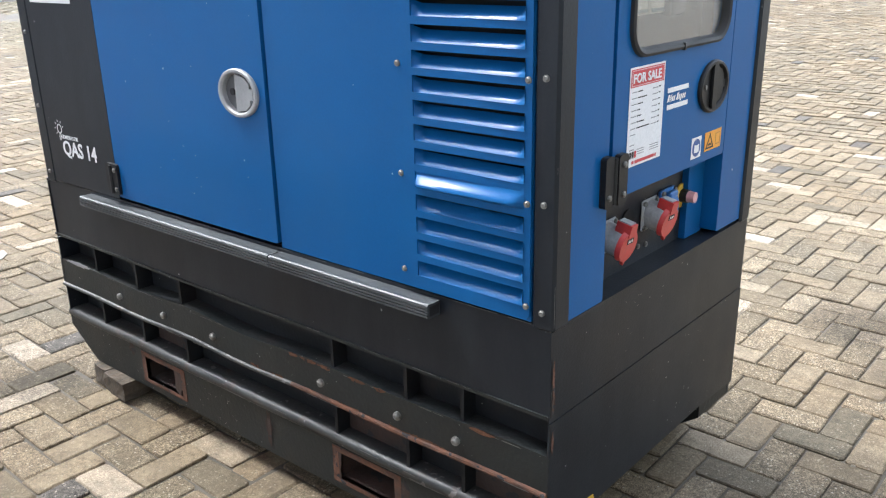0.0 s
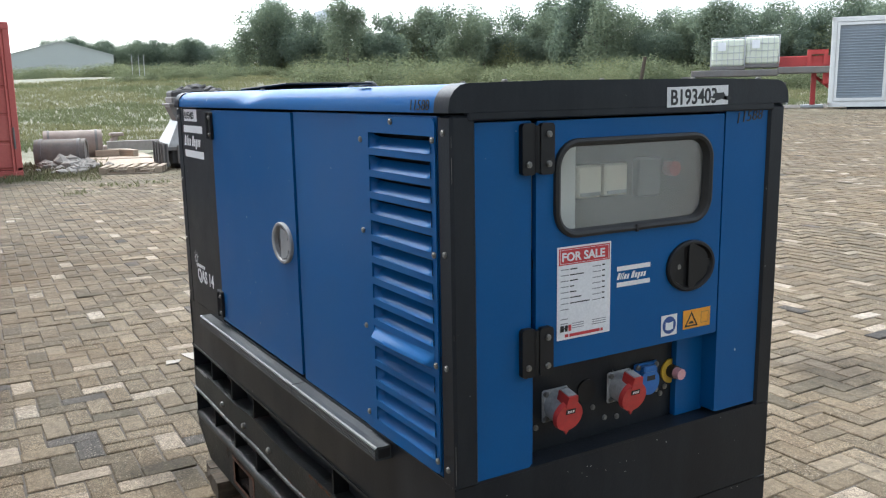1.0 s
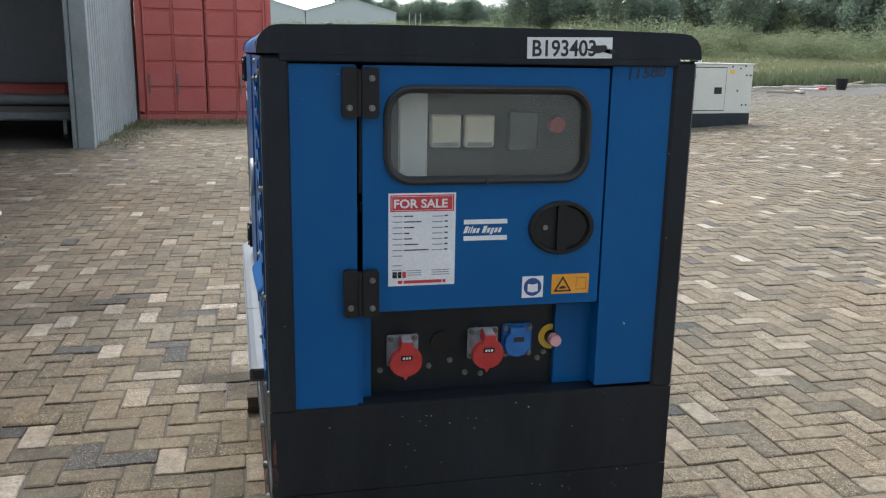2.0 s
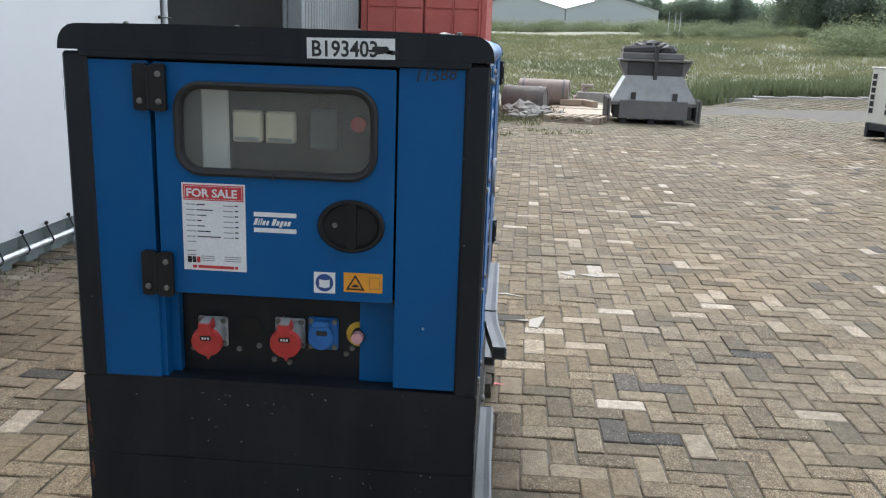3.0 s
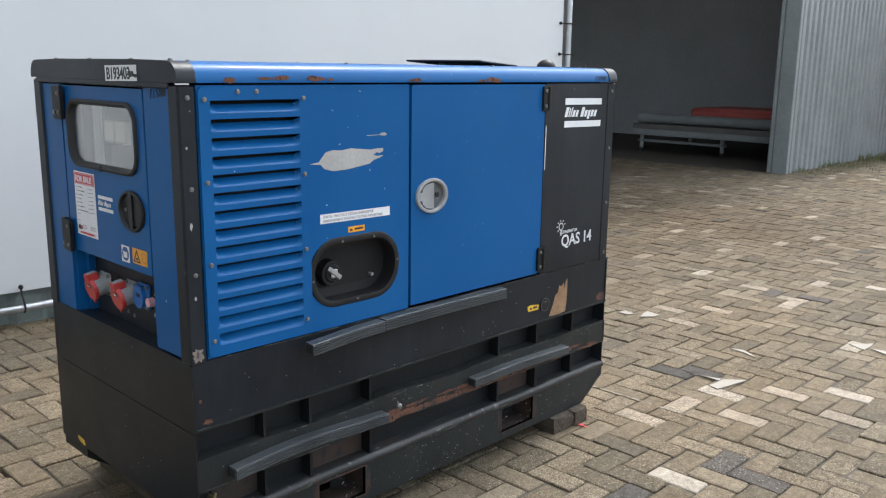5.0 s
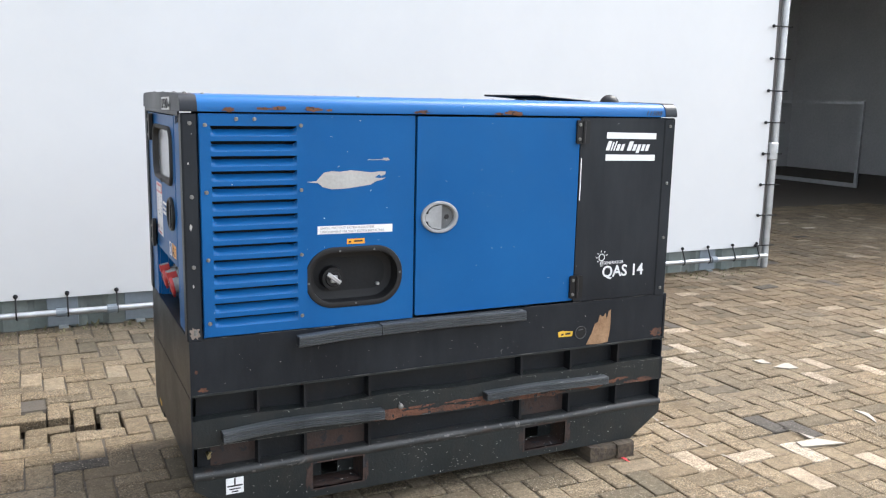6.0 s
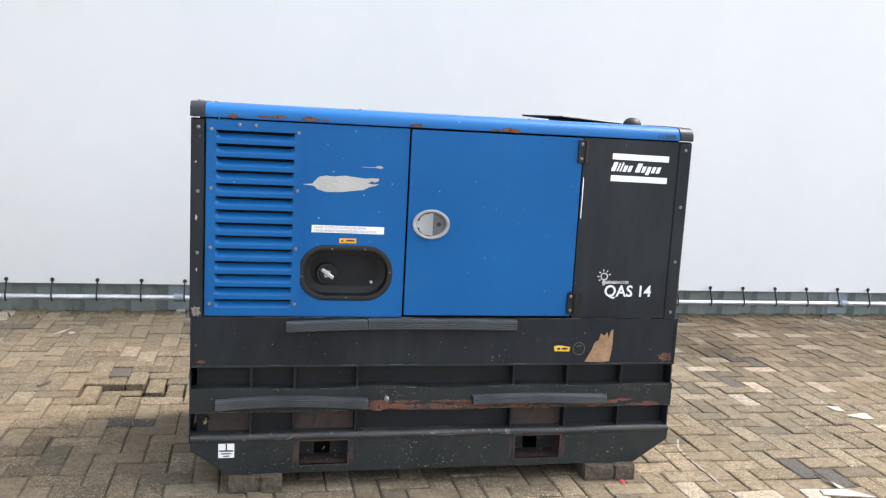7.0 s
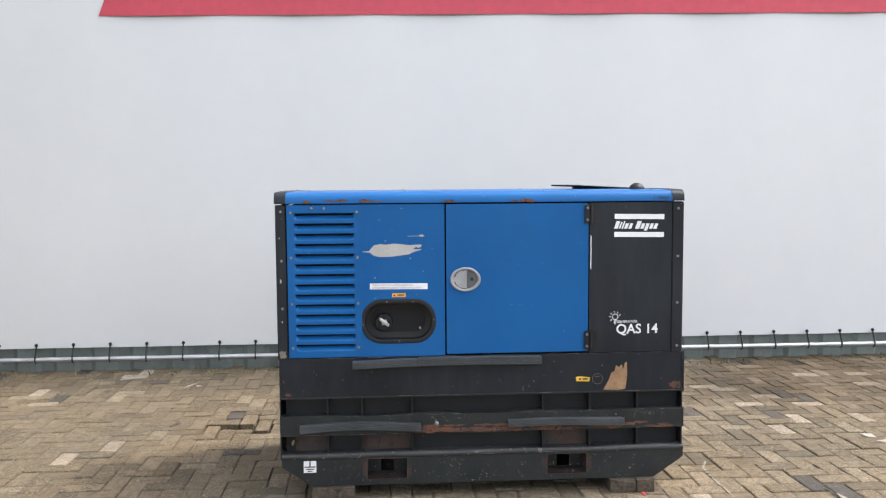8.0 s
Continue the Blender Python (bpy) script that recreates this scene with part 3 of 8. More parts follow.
# white tarpaulin hall
def tarp_hall():
    y0 = -2.60
    hall = tagged(new("wall_tarp"), "taut white tarpaulin wall with a red band, lashed to a steel tube", "tarpaulin wall", kind="structure")
    bm = bmesh.new()
    n, top = 60, 6.0
    rows = []
    for k, z in enumerate((0.205, 0.5, 1.1, 2.0, 2.9, 4.0, top)):
        rows.append([bm.verts.new((-4.79 + 19.0 * i / n, y0 + 0.012 * math.sin(i * 1.7 + k) * (1 if 0 < k < 6 else 0.3), z)) for i in range(n + 1)])
    for a, b in zip(rows, rows[1:]):
        for i in range(n):
            bm.faces.new((a[i], a[i + 1], b[i + 1], b[i]))
    part("tarpaulin", bm, M_TARP, hall, soft=True)
    mt = frame3((0, y0, 0), (-1, 0, 0), (0, 0, 1), (0, 1, 0))
    part("red_band", bm_sheet([(-2.83, 2.955), (4.79, 3.035), (4.79, 3.75), (-2.55, 3.66)], 0.016, 0.019, mt), M_REDTARP, hall, "red tarpaulin band")
    part("roof_sheet", bm_box((-4.79, -12.0, 6.0), (14.07, y0, 6.05)), M_TARP, hall)
    part("end_sheet", bm_box((-4.93, -12.0, 0.0), (-4.87, y0 - 0.12, 6.0)), M_DARKSHED, hall)
    # sill, bottom tube, lashings
    ms = frame3((0, y0 - 0.075, 0), (-1, 0, 0), (0, 0, 1), (0, 1, 0))
    part("sill", corrugated(bmesh.new(), -14.0, 4.88, -0.03, 0.24, ms, 0.32, 0.03), M_SILL, hall, "green-grey weathered ribbed sill sheet")
    part("bottom_tube", tube(bmesh.new(), (-4.86, y0 + 0.045, 0.115), (14, y0 + 0.045, 0.115), 0.021), M_STEEL, hall, "galvanised scaffold tube", soft=True)
    bm = bmesh.new()
    tube(bm, (0, 0.046, 0.085), (0, 0.070, 0.12), 0.006, seg=6)
    tube(bm, (0, 0.070, 0.12), (0, 0.022, 0.222), 0.006, seg=6)
    bmesh.ops.create_uvsphere(bm, u_segments=8, v_segments=6, radius=0.015, matrix=Matrix.Translation((0, 0.022, 0.235)))
    first = None
    for i in range(46):
        m = pose(-4.74 + 0.303 * i, y0, 0)
        if first is None:
            first = part("lashing", bm, M_PLASTIC, hall, "black rubber ball lashing", soft=True)
            first.matrix_basis = m
        else:
            again(first, m, hall)
    cl = None
    for x in (1.36, 1.05, -0.2, -4.19, 5.2):
        if cl is None:
            cl = part("coupler", tube(bmesh.new(), (-0.032, 0.045, 0.125), (0.032, 0.045, 0.125), 0.031, seg=12), M_LOUVRE, hall, "grey steel coupler")
            cl.matrix_basis = pose(x, y0, -0.01)
        else:
            again(cl, pose(x, y0, -0.01), hall)
    for x in (1.35, 0.87, -4.19, 5.2):
        plate_s = part("sill_plate", bm_box((x - 0.095, y0 - 0.045, 0.005), (x + 0.095, y0 - 0.035, 0.235), 0.004), M_LOUVRE, hall, "pale grey plate behind the tube")
        part("plate_foot", bm_box((x - 0.03, y0 - 0.04, -0.01), (x + 0.03, y0 + 0.02, 0.012), 0.004), M_SHEET, plate_s)
    # upright at the open end
    bm = tube(bmesh.new(), (-4.875, y0 + 0.005, -0.03), (-4.875, y0 + 0.005, 6.0), 0.033)
    part("upright", bm, M_STEEL, hall, "galvanised upright tube", soft=True)
    m = frame3((0, y0 - 0.05, 0), (-1, 0, 0), (0, 0, 1), (0, 1, 0))
    part("upright_channel", bm_sheet([(4.84, -0.03), (4.93, -0.03), (4.955, 0.6), (4.985, 6.0), (4.84, 6.0)], -0.06, 0, m), M_STEEL, hall, "galvanised tapered steel channel")
    # dark strip added for the shade in the gap beside the tube
    part("edge_strip", bm_box((-4.85, y0 - 0.045, 0.2), (-4.75, y0 - 0.018, 6.0)), M_IRON, hall, "dark strip standing for the shaded gap beside the tarpaulin")
    part("upright_coupler", bm_box((-4.90, y0 - 0.01, 1.03), (-4.80, y0 + 0.045, 1.20), 0.012), M_STEEL, hall, "grey steel coupler")
    bm = bmesh.new()
    tube(bm, (0.15, 0.02, 0), (-0.04, 0.045, 0), 0.006, seg=6)
    bmesh.ops.create_uvsphere(bm, u_segments=8, v_segments=6, radius=0.016, matrix=Matrix.Translation((0.17, 0.02, 0)))
    first = None
    for i in range(18):
        m = pose(-4.895, y0 + 0.003, 0.215 + 0.292 * i)
        if first is None:
            first = part("lashing", bm, M_PLASTIC, hall, "black rubber ball lashing", soft=True)
            first.matrix_basis = m
        else:
            again(first, m, hall)


tarp_hall()


def open_shed():
    shed = tagged(new("wall_shed"), "open-fronted shed clad in grey trapezoid sheet, dark inside", "shed", kind="structure")
    side = frame3((0, -2.84, 0), (-1, 0, 0), (0, 0, 1), (0, 1, 0))
    part("side_cladding", corrugated(bmesh.new(), 10.98, 16.6, -0.03, 5.2, side, 0.21, 0.04), M_SHEET, shed, "grey trapezoid sheet cladding")
    part("corner_flashing", bm_box((-10.98, -3.02, -0.03), (-10.90, -2.78, 5.2), 0.01), M_SHEET, shed, "plain grey corner flashing")
    part("front_post", bm_box((-10.97, -3.10, -0.03), (-10.91, -3.03, 5.2), 0.01), M_SHEET, shed)
    part("back_wall", bm_box((-16.6, -13.0, -0.03), (-16.4, -2.95, 5.2)), M_DARKSHED, shed, "dark inner wall")
    part("far_wall", bm_box((-16.4, -13.1, -0.03), (-5.1, -12.95, 5.2)), M_DARKSHED, shed, "dark inner wall")
    part("roof", bm_box((-16.65, -13.1, 5.2), (-5.1, -2.75, 5.3)), M_DARKSHED, shed)
    strip = part("corner_strip", bm_box((-16.20, -2.905, 1.86), (-16.17, -2.815, 5.15), 0.004), M_WHITECON, shed, "white strip at the far corner")
    part("strip_end", bm_box((-16.20, -2.905, 1.33), (-16.17, -2.815, 1.86), 0.004), M_YELLOW, strip, "faded yellow end")
    part("far_post", bm_box((-16.66, -2.96, -0.03), (-16.22, -2.80, 5.2), 0.01), M_IRON, shed, "dark post at the far corner")
    part("inner_frame", bm_sheet(rect(0, 0, 2.4, 1.67), 0, 0.05, frame3((-13.0, -8.07, 0), (0, -1, 0), (0, 0, 1), (1, 0, 0)), [rect(0.06, 0.08, 2.34, 1.61)]), M_STEEL, shed, "pale steel frame standing inside")


open_shed()


# unseen wall, added to hold sky light off the generator's end face
tagged(part("wall_east", corrugated(bmesh.new(), -4.6, 2.55, -0.03, 5.5, frame3((5.3, 0, 0), (0, -1, 0), (0, 0, 1), (-1, 0, 0)), 0.21, 0.04), M_SHEET), "unseen grey sheet wall added to dim the generator's end", "wall", kind="structure")


# kerb along the field
def kerb_line():
    kerb = tagged(new("kerb"), "row of pale concrete kerbstones along the field", "kerb", kind="structure")
    first = None
    y = 7.0
    while y < 27:
        x = yard_edge(y + 0.5)
        m = pose(x - 0.35, y + 0.5, lift(x, y + 0.5) - 0.02, 0, 0, -7)
        if first is None:
            first = part("kerbstone", bm_box((-0.3, -0.49, -0.1), (0.3, 0.49, 0.06), 0.01), M_CONCRETE, kerb)
            first.matrix_basis = m
        else:
            again(first, m, kerb)
        y += 1.0


kerb_line()


# ---- the generator ----
XW, XE, YA, YB = -0.992, 1.035, -0.453, 0.510
SIDE_A = frame3((0, YA, 0), (1, 0, 0), (0, 0, 1), (0, -1, 0))       # u = x
SIDE_B = frame3((0, YB, 0), (-1, 0, 0), (0, 0, 1), (0, 1, 0))       # u = -x
END_E = frame3((1.030, 0, 0), (0, 1, 0), (0, 0, 1), (1, 0, 0))      # u = y
END_D = END_E @ pose(0, 0, -0.009)                                  # plane of the control door
END_W = frame3((XW, 0, 0), (0, -1, 0), (0, 0, 1), (-1, 0, 0))       # u = -y
rng = random.Random(7)

gen = thing("generator_set", (0, 0, 0), "blue and black diesel generator set on a worn black skid", "generator")


def screw_mesh():
    bm = bmesh.new()
    tube(bm, (0, 0, -0.004), (0, 0, 0.003), 0.0068, seg=12)
    tube(bm, (0, 0, 0.003), (0, 0, 0.005), 0.0055, 0.004, seg=12)
    return bm


first_screw = part("screw", screw_mesh(), M_SCREW, gen, "small zinc screw head")
first_screw.matrix_basis = SIDE_B @ pose(-1.010, 0.735, 0.003)


def screws(parent, m, spots):
    for u, v, w in spots:
        again(first_screw, m @ pose(u, v, w), parent)


def fork_side(m, sign):
    """Lower side of the skid: tray band, rail with ribs, fork beam. u grows with sign * x."""
    def span(a, b):
        return (min(sign * a, sign * b), max(sign * a, sign * b))
    u0, u1 = span(XW - 0.012, XE - 0.006)
    band = part("tray_band", bm_sheet(rect(u0, 0.517, u1, 0.715), -0.02, 0.0, m), M_BLACK, gen, "black tray side")
    part("tray_lip", bm_sheet(rect(u0, 0.512, u1, 0.520), -0.03, 0.004, m), M_SKID, band)
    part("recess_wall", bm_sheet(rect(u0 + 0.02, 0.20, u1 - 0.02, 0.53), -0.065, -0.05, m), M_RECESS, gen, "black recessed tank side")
    # rail, slightly dented
    bm = bmesh.new()
    n = 24
    rows = [[], [], [], []]
    for i in range(n + 1):
        u = u0 + (u1 - u0) * i / n
        sag = 0.008 * math.sin(i * 0.9) * (0.3 + 0.7 * math.exp(-((i - 10) / 5) ** 2))
        for r, (v, w) in zip(rows, ((0.425 + sag, -0.052), (0.425 + sag, 0.002), (0.325 + sag * 0.6, 0.002), (0.325 + sag * 0.6, -0.052))):
            r.append(bm.verts.new(m @ Vector((u, v, w))))
    for a, b in zip(rows, rows[1:] + rows[:1]):
        for i in range(n):
            bm.faces.new((a[i], a[i + 1], b[i + 1], b[i]))
    for i in (0, n):
        bm.faces.new([r[i] for r in rows])
    rail = part("rail", bm, M_SKID, gen, "black guard rail with rust along its lower edge")
    for x in (0.80, 0.63, 0.38, -0.28, -0.52, -0.765):
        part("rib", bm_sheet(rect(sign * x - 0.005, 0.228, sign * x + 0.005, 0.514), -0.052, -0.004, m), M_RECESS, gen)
    # fork beam with pockets, lug holes and cut corners
    a0, a1 = u0, u1
    outer = [(a0, 0.17), (a0 + 0.15, 0.068), (a1 - 0.15, 0.068), (a1, 0.17), (a1, 0.232), (a0, 0.232)]
    pk, z0, z1 = [span(0.409, 0.605), span(-0.503, -0.304)], 0.100, 0.200
    if sign > 0:
        pk, z0, z1 = [span(0.385, 0.585), span(-0.525, -0.328)], 0.104, 0.184
    holes = [rect(p[0], z0, p[1], z1) for p in pk]
    holes += [[(a0 + 0.018, 0.200), (a0 + 0.018, 0.185), (a0 + 0.095, 0.128), (a0 + 0.110, 0.135), (a0 + 0.085, 0.205)],
              [(a1 - 0.018, 0.200), (a1 - 0.085, 0.205), (a1 - 0.110, 0.135), (a1 - 0.095, 0.128), (a1 - 0.018, 0.185)]]
    beam = part("fork_beam", bm_sheet(outer, -0.012, 0.0, m, holes), M_SKID, gen, "black fork beam with scuffed paint")
    roll = ((0.226, -0.06), (0.2365, -0.06), (0.2365, -0.010), (0.2345, -0.002), (0.229, 0.004), (0.221, 0.0065), (0.212, 0.006), (0.205, 0.0005))
    bm = bmesh.new()
    steps = [a0 + (a1 - a0) * i / 16 for i in range(17)]
    loft(bm, [[(u, v + 0.0015 * math.sin(9 * u + v), w + (0.0012 * math.sin(14 * u) if w > -0.05 else 0)) for v, w in roll] for u in steps], m, cap=True)
    # dark plates give the slots the shade of a deep hole
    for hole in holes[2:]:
        part("lug_hole", bm_sheet(hole, -0.0115, -0.0095, m), M_DARK, beam, "dark plate for the shade in the beam slot")
    part("beam_top", bm, M_ROLLED, beam, "scuffed rolled edge", soft=True)
    if sign > 0:
        for lo, hi, mat in ((u0, 0.22, M_ROLLED), (0.22, u1, M_RIMRUST)):
            bm = bmesh.new()
            loops = []
            for i in range(15):
                u = lo + (hi - lo) * i / 14
                k = (u - u0) / (u1 - u0) * n
                sag = 0.0048 * math.sin(k * 0.9) * (0.3 + 0.7 * math.exp(-((k - 10) / 5) ** 2))
                loops.append([(u, 0.3285 + sag + 0.0075 * math.sin(q * math.pi / 5), 0.001 + 0.0085 * math.cos(q * math.pi / 5)) for q in range(10)])
            loft(bm, loops, m, cap=True)
            part("rail_lip", bm, mat, rail, "worn rolled lip of the rail", soft=True)
    for p in pk:
        bm = bmesh.new()
        loft(bm, [[(u, v, w) for u, v in rect(p[0], z0, p[1], z1)] for w in (0.002, -0.11)], m)
        pocket = part("fork_pocket", bm, M_RUSTBLACK, beam, "rust-stained fork pocket")
        mid = (p[0] + p[1]) / 2
        part("pocket_back", bm_sheet(rect(p[0], z0, p[1], z1), -0.115, -0.108, m, [rect(mid - 0.032, z0 + 0.002, mid + 0.034, z1 - 0.012)]), M_SKID, pocket)
        r = 0.022 if sign > 0 else 0.008
        part("pocket_rim", bm_sheet(rect(p[0] - r, z0 - 0.6 * r, p[1] + r, z1 + r * 0.7), 0.0005, 0.002, m, [rect(p[0], z0, p[1], z1)]), M_RIMRUST if sign > 0 else M_RUSTBLACK, pocket, "rusty pocket rim")
    for xa, xb in ((0.63, 0.38), (-0.28, -0.52), (0.80, 0.97)):
        q = span(xa, xb)
        part("stained_plate", bm_sheet(rect(q[0] + 0.006, 0.236, q[1] - 0.006, 0.322), -0.049, -0.046, m), M_RUSTBLACK, gen, "rust-stained recess")
    return rail, band, beam


rail_a, band_a, beam_a = fork_side(SIDE_A, 1)
rail_b, band_b, beam_b = fork_side(SIDE_B, -1)
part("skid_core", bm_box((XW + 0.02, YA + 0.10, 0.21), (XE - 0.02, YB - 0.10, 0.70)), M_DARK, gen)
part("skid_floor", bm_box((XW + 0.24, YA + 0.02, 0.070), (XE - 0.24, YB - 0.02, 0.078)), M_SKID, gen)
for m, u0, u1 in ((END_E, YA + 0.001, YB - 0.001), (END_W, -YB + 0.001, -YA - 0.001)):
    u0, u1 = u0 - 0.004, u1 + 0.004
    p = part("tray_end", bm_sheet([(u0, 0.205), (u0 + 0.20, 0.214), (u1 - 0.20, 0.218), (u1, 0.205), (u1, 0.5035), (u0, 0.5035)], -0.001, 0.004, m), M_BLACK, gen, "black end plate")
    for a, b in ((u0 + 0.004, u0 + 0.20), (u1 - 0.20, u1 - 0.004)):
        bm = bmesh.new()
        loft(bm, [[(u, 0.216, -0.002), (u, 0.172, -0.002), (u, 0.070, -0.142), (u, 0.216, -0.142)] for u in (a, b)], m, cap=True)
        bm.faces.new([bm.verts.new(m @ Vector((a, v, w))) for v, w in ((0.216, -0.002), (0.172, -0.002), (0.070, -0.142), (0.216, -0.142))])
        part("skid_foot", bm, M_SKID, gen, "black sloping end of the fork beam")
    part("tray_end_upper", bm_sheet(rect(u0, 0.505, u1, 0.706), -0.001, 0.0025, m), M_BLACK, gen, "black tray end")
    part("tray_end_top", bm_sheet(rect(u0 + 0.006, 0.704, u1 - 0.006, 0.712), -0.07, 0.002, m), M_BLACK, p)

# dark core box, added so that the slots look unlit
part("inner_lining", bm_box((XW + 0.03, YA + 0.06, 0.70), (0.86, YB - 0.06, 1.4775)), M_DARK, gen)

# corner posts and roof
for x0, x1 in ((0.984, XE), (XW, -0.932)):
    for y0, y1 in ((YA - 0.003, YA + 0.063), (YB - 0.052, YB + 0.003)):
        post = part("corner_post", bm_box((x0, y0, 0.706), (x1 + (0.002 if x0 > 0 else 0), y1, 1.474), 0.006), M_BLACK, gen, "black corner post")
        m = SIDE_A if y0 < 0 else SIDE_B
        u = (x0 + x1) / 2 * (1 if y0 < 0 else -1)
        screws(post, m, [(u, v, 0.003) for v in (1.44, 1.20, 0.965, 0.745)])


def roof_profile(r=0.045):
    y0, y1, z0, z1 = YA - 0.006, YB + 0.006, 1.478, 1.532
    pts = [(y0, z0), (y0, z1 - r)]
    pts += [(y0 + r - r * math.cos(radians(a)), z1 - r + r * math.sin(radians(a))) for a in (22, 45, 67, 90)]
    pts += [(y0 + 0.25, z1 + 0.004), (y1 - 0.25, z1 + 0.004)]
    pts += [(y1 - r + r * math.sin(radians(a)), z1 - r + r * math.cos(radians(a))) for a in (0, 22, 45, 67)]
    pts += [(y1, z1 - r), (y1, z0)]
    return pts


def roof_piece(x0, x1, n, grow=0.0, dent=False):
    bm = bmesh.new()
    loops = []
    for i in range(n + 1):
        x = x0 + (x1 - x0) * i / n
        lp = []
        for y, z in roof_profile():
            yy = y + (grow if y > 0.3 else -grow if y < -0.3 else 0)
            d = 0.012 * math.exp(-((x + 0.15) / 0.10) ** 2) if dent and y < -0.30 and z > 1.5 else 0
            lp.append((x, yy, z + (grow * 0.6 if z > 1.5 else 0) - d))
        loops.append(lp)
    rows = [[bm.verts.new(p) for p in lp] for lp in loops]
    for a, b in zip(rows, rows[1:]):
        for i in range(len(a) - 1):
            bm.faces.new((a[i], a[i + 1], b[i + 1], b[i]))
        bm.faces.new((a[-1], a[0], b[0], b[-1]))
    bm.faces.new(rows[0])
    bm.faces.new(rows[-1])
    return bm


roof = part("roof", roof_piece(-0.932, 0.986, 40, 0, True), M_BLUE, gen, "blue roof with rounded edges and rust spots", soft=True)
cap_e = part("roof_cap", roof_piece(0.985, 1.040, 2, 0.003), M_BLACK, gen, "black rounded roof cap", soft=True)
part("roof_cap", roof_piece(-0.990, -0.931, 2, 0.003), M_BLACK, gen, "black rounded roof cap", soft=True)
part("cap_band", bm_box((1.020, YA + 0.04, 1.462), (1.040, YB - 0.04, 1.480), 0.003), M_BLACK, cap_e)
screws(roof, Matrix.Identity(4), [(x, y, 1.533) for x in (0.95, 0.4, -0.3, -0.85) for y in (-0.36, -0.10, 0.16, 0.42)] + [(1.012, y, 1.536) for y in (-0.30, -0.05, 0.22, 0.44)])
flap = part("exhaust_flap", bm_box((-0.20, -0.19, -0.004), (0.125, 0.19, 0.004), 0.003), M_PLASTIC, gen, "black tilted exhaust rain flap")
flap.matrix_basis = pose(-0.62, -0.06, 1.549, 0, -2.8, 12)
part("exhaust_collar", tube(bmesh.new(), (-0.66, -0.06, 1.52), (-0.66, -0.06, 1.546), 0.11, seg=24), M_BLACK, gen)
bm = bmesh.new()
bmesh.ops.create_uvsphere(bm, u_segments=16, v_segments=8, radius=0.042, matrix=Matrix.Translation((-0.82, 0.27, 1.532)) @ Matrix.Diagonal((1, 1, 0.85, 1)))
part("filler_cap", bm, M_PLASTIC, gen, "black round filler cap", soft=True)


def louvre_mesh(width, height, deep, bent=False):
    """A pressed louvre: an open slot under the straight upper edge, then the sheet slopes out to flush at its foot."""
    bm = bmesh.new()
    n, k = 30, 8
    rows = []
    for j in range(k + 1):
        q = j / k
        s = 0.34 + 0.66 * q
        row = []
        for i in range(n + 1):
            t = i / n
            e = min(1.0, min(t, 1 - t) * width / (0.012 + 0.016 * q))
            end = math.sin(e * math.pi / 2)
            up = (1 - end) * 0.30 * (1 - q)
            w = -deep * end * (1 - q) ** 1.15
            if bent:
                s = 0.98 * q + 0.02
                w = 0.024 * math.sin(math.pi * (0.04 + 0.92 * q) ** 1.9) * end * (0.65 + 0.35 * math.cos(t * 2.0)) - 0.002
            row.append(bm.verts.new((width * (t - 0.5), -height * (s - up), w)))
        rows.append(row)
    for a, b in zip(rows, rows[1:]):
        for i in range(n):
            bm.faces.new((a[i], a[i + 1], b[i + 1], b[i]))
    return bm


TOPS = [1.432 - 0.0497 * i for i in range(14)]


def louvre_panel(m, u0, u1, s0, s1, bent=None):
    """Screwed panel with fourteen louvres; u0..u1 the panel, s0..s1 the slots."""
    holes = [rect(s0, t - 0.034, s1, t) for t in TOPS]
    # dark sheet puts shade behind the louvre slots
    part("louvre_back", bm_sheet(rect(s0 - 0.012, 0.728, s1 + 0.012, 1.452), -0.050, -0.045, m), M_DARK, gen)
    pan = part("louvre_panel", bm_sheet(rrect(u0, 0.722, u1, 1.468, 0.015, 3), 0.003, 0.0065, m, holes), M_BLUE, gen, "blue panel with fourteen pressed louvres")
    first = None
    for i, t in enumerate(TOPS):
        mm = m @ pose((s0 + s1) / 2, t + 0.0005, 0.0063)
        if i == bent:
            ob = part("louvre", louvre_mesh(s1 - s0 + 0.002, 0.035, 0.020, True), M_BLUE, pan, "bent blue louvre", soft=True)
            ob.matrix_basis = mm
        elif first is None:
            first = part("louvre", louvre_mesh(s1 - s0 + 0.002, 0.035, 0.026), M_BLUE, pan, soft=True)
            first.matrix_basis = mm
        else:
            again(first, mm, pan)
    return pan


fuel = rrect(-0.628 + 0.012, 0.783 + 0.012, -0.257 - 0.012, 1.005 - 0.012, 0.095, 8)
slots_b = [rect(-0.952, 0.735, -0.648, 1.445)]
slots_a = [rect(0.684, 0.735, 0.972, 1.445)]
panel_b = part("side_panel", bm_sheet(rect(-0.982, 0.718, -0.212, 1.472), -0.012, 0.0, SIDE_B, [fuel] + slots_b), M_BLUE, gen, "blue side panel with a fuel recess and a grey scrape")
part("side_panel", bm_sheet(rect(0.226, 0.718, 0.982, 1.472), -0.012, 0.0, SIDE_A, slots_a), M_BLUE, gen, "blue side panel")
lou_b = louvre_panel(SIDE_B, -0.980, -0.622, -0.945, -0.655)
lou_a = louvre_panel(SIDE_A, 0.632, 0.982, 0.690, 0.966, bent=9)
screws(lou_b, SIDE_B, [(u, v, 0.0065) for u in (-0.962, -0.641) for v in (1.435, 1.214, 0.987, 0.768)] + [(-0.86, 1.455, 0.0065), (-0.80, 1.455, 0.0065)])
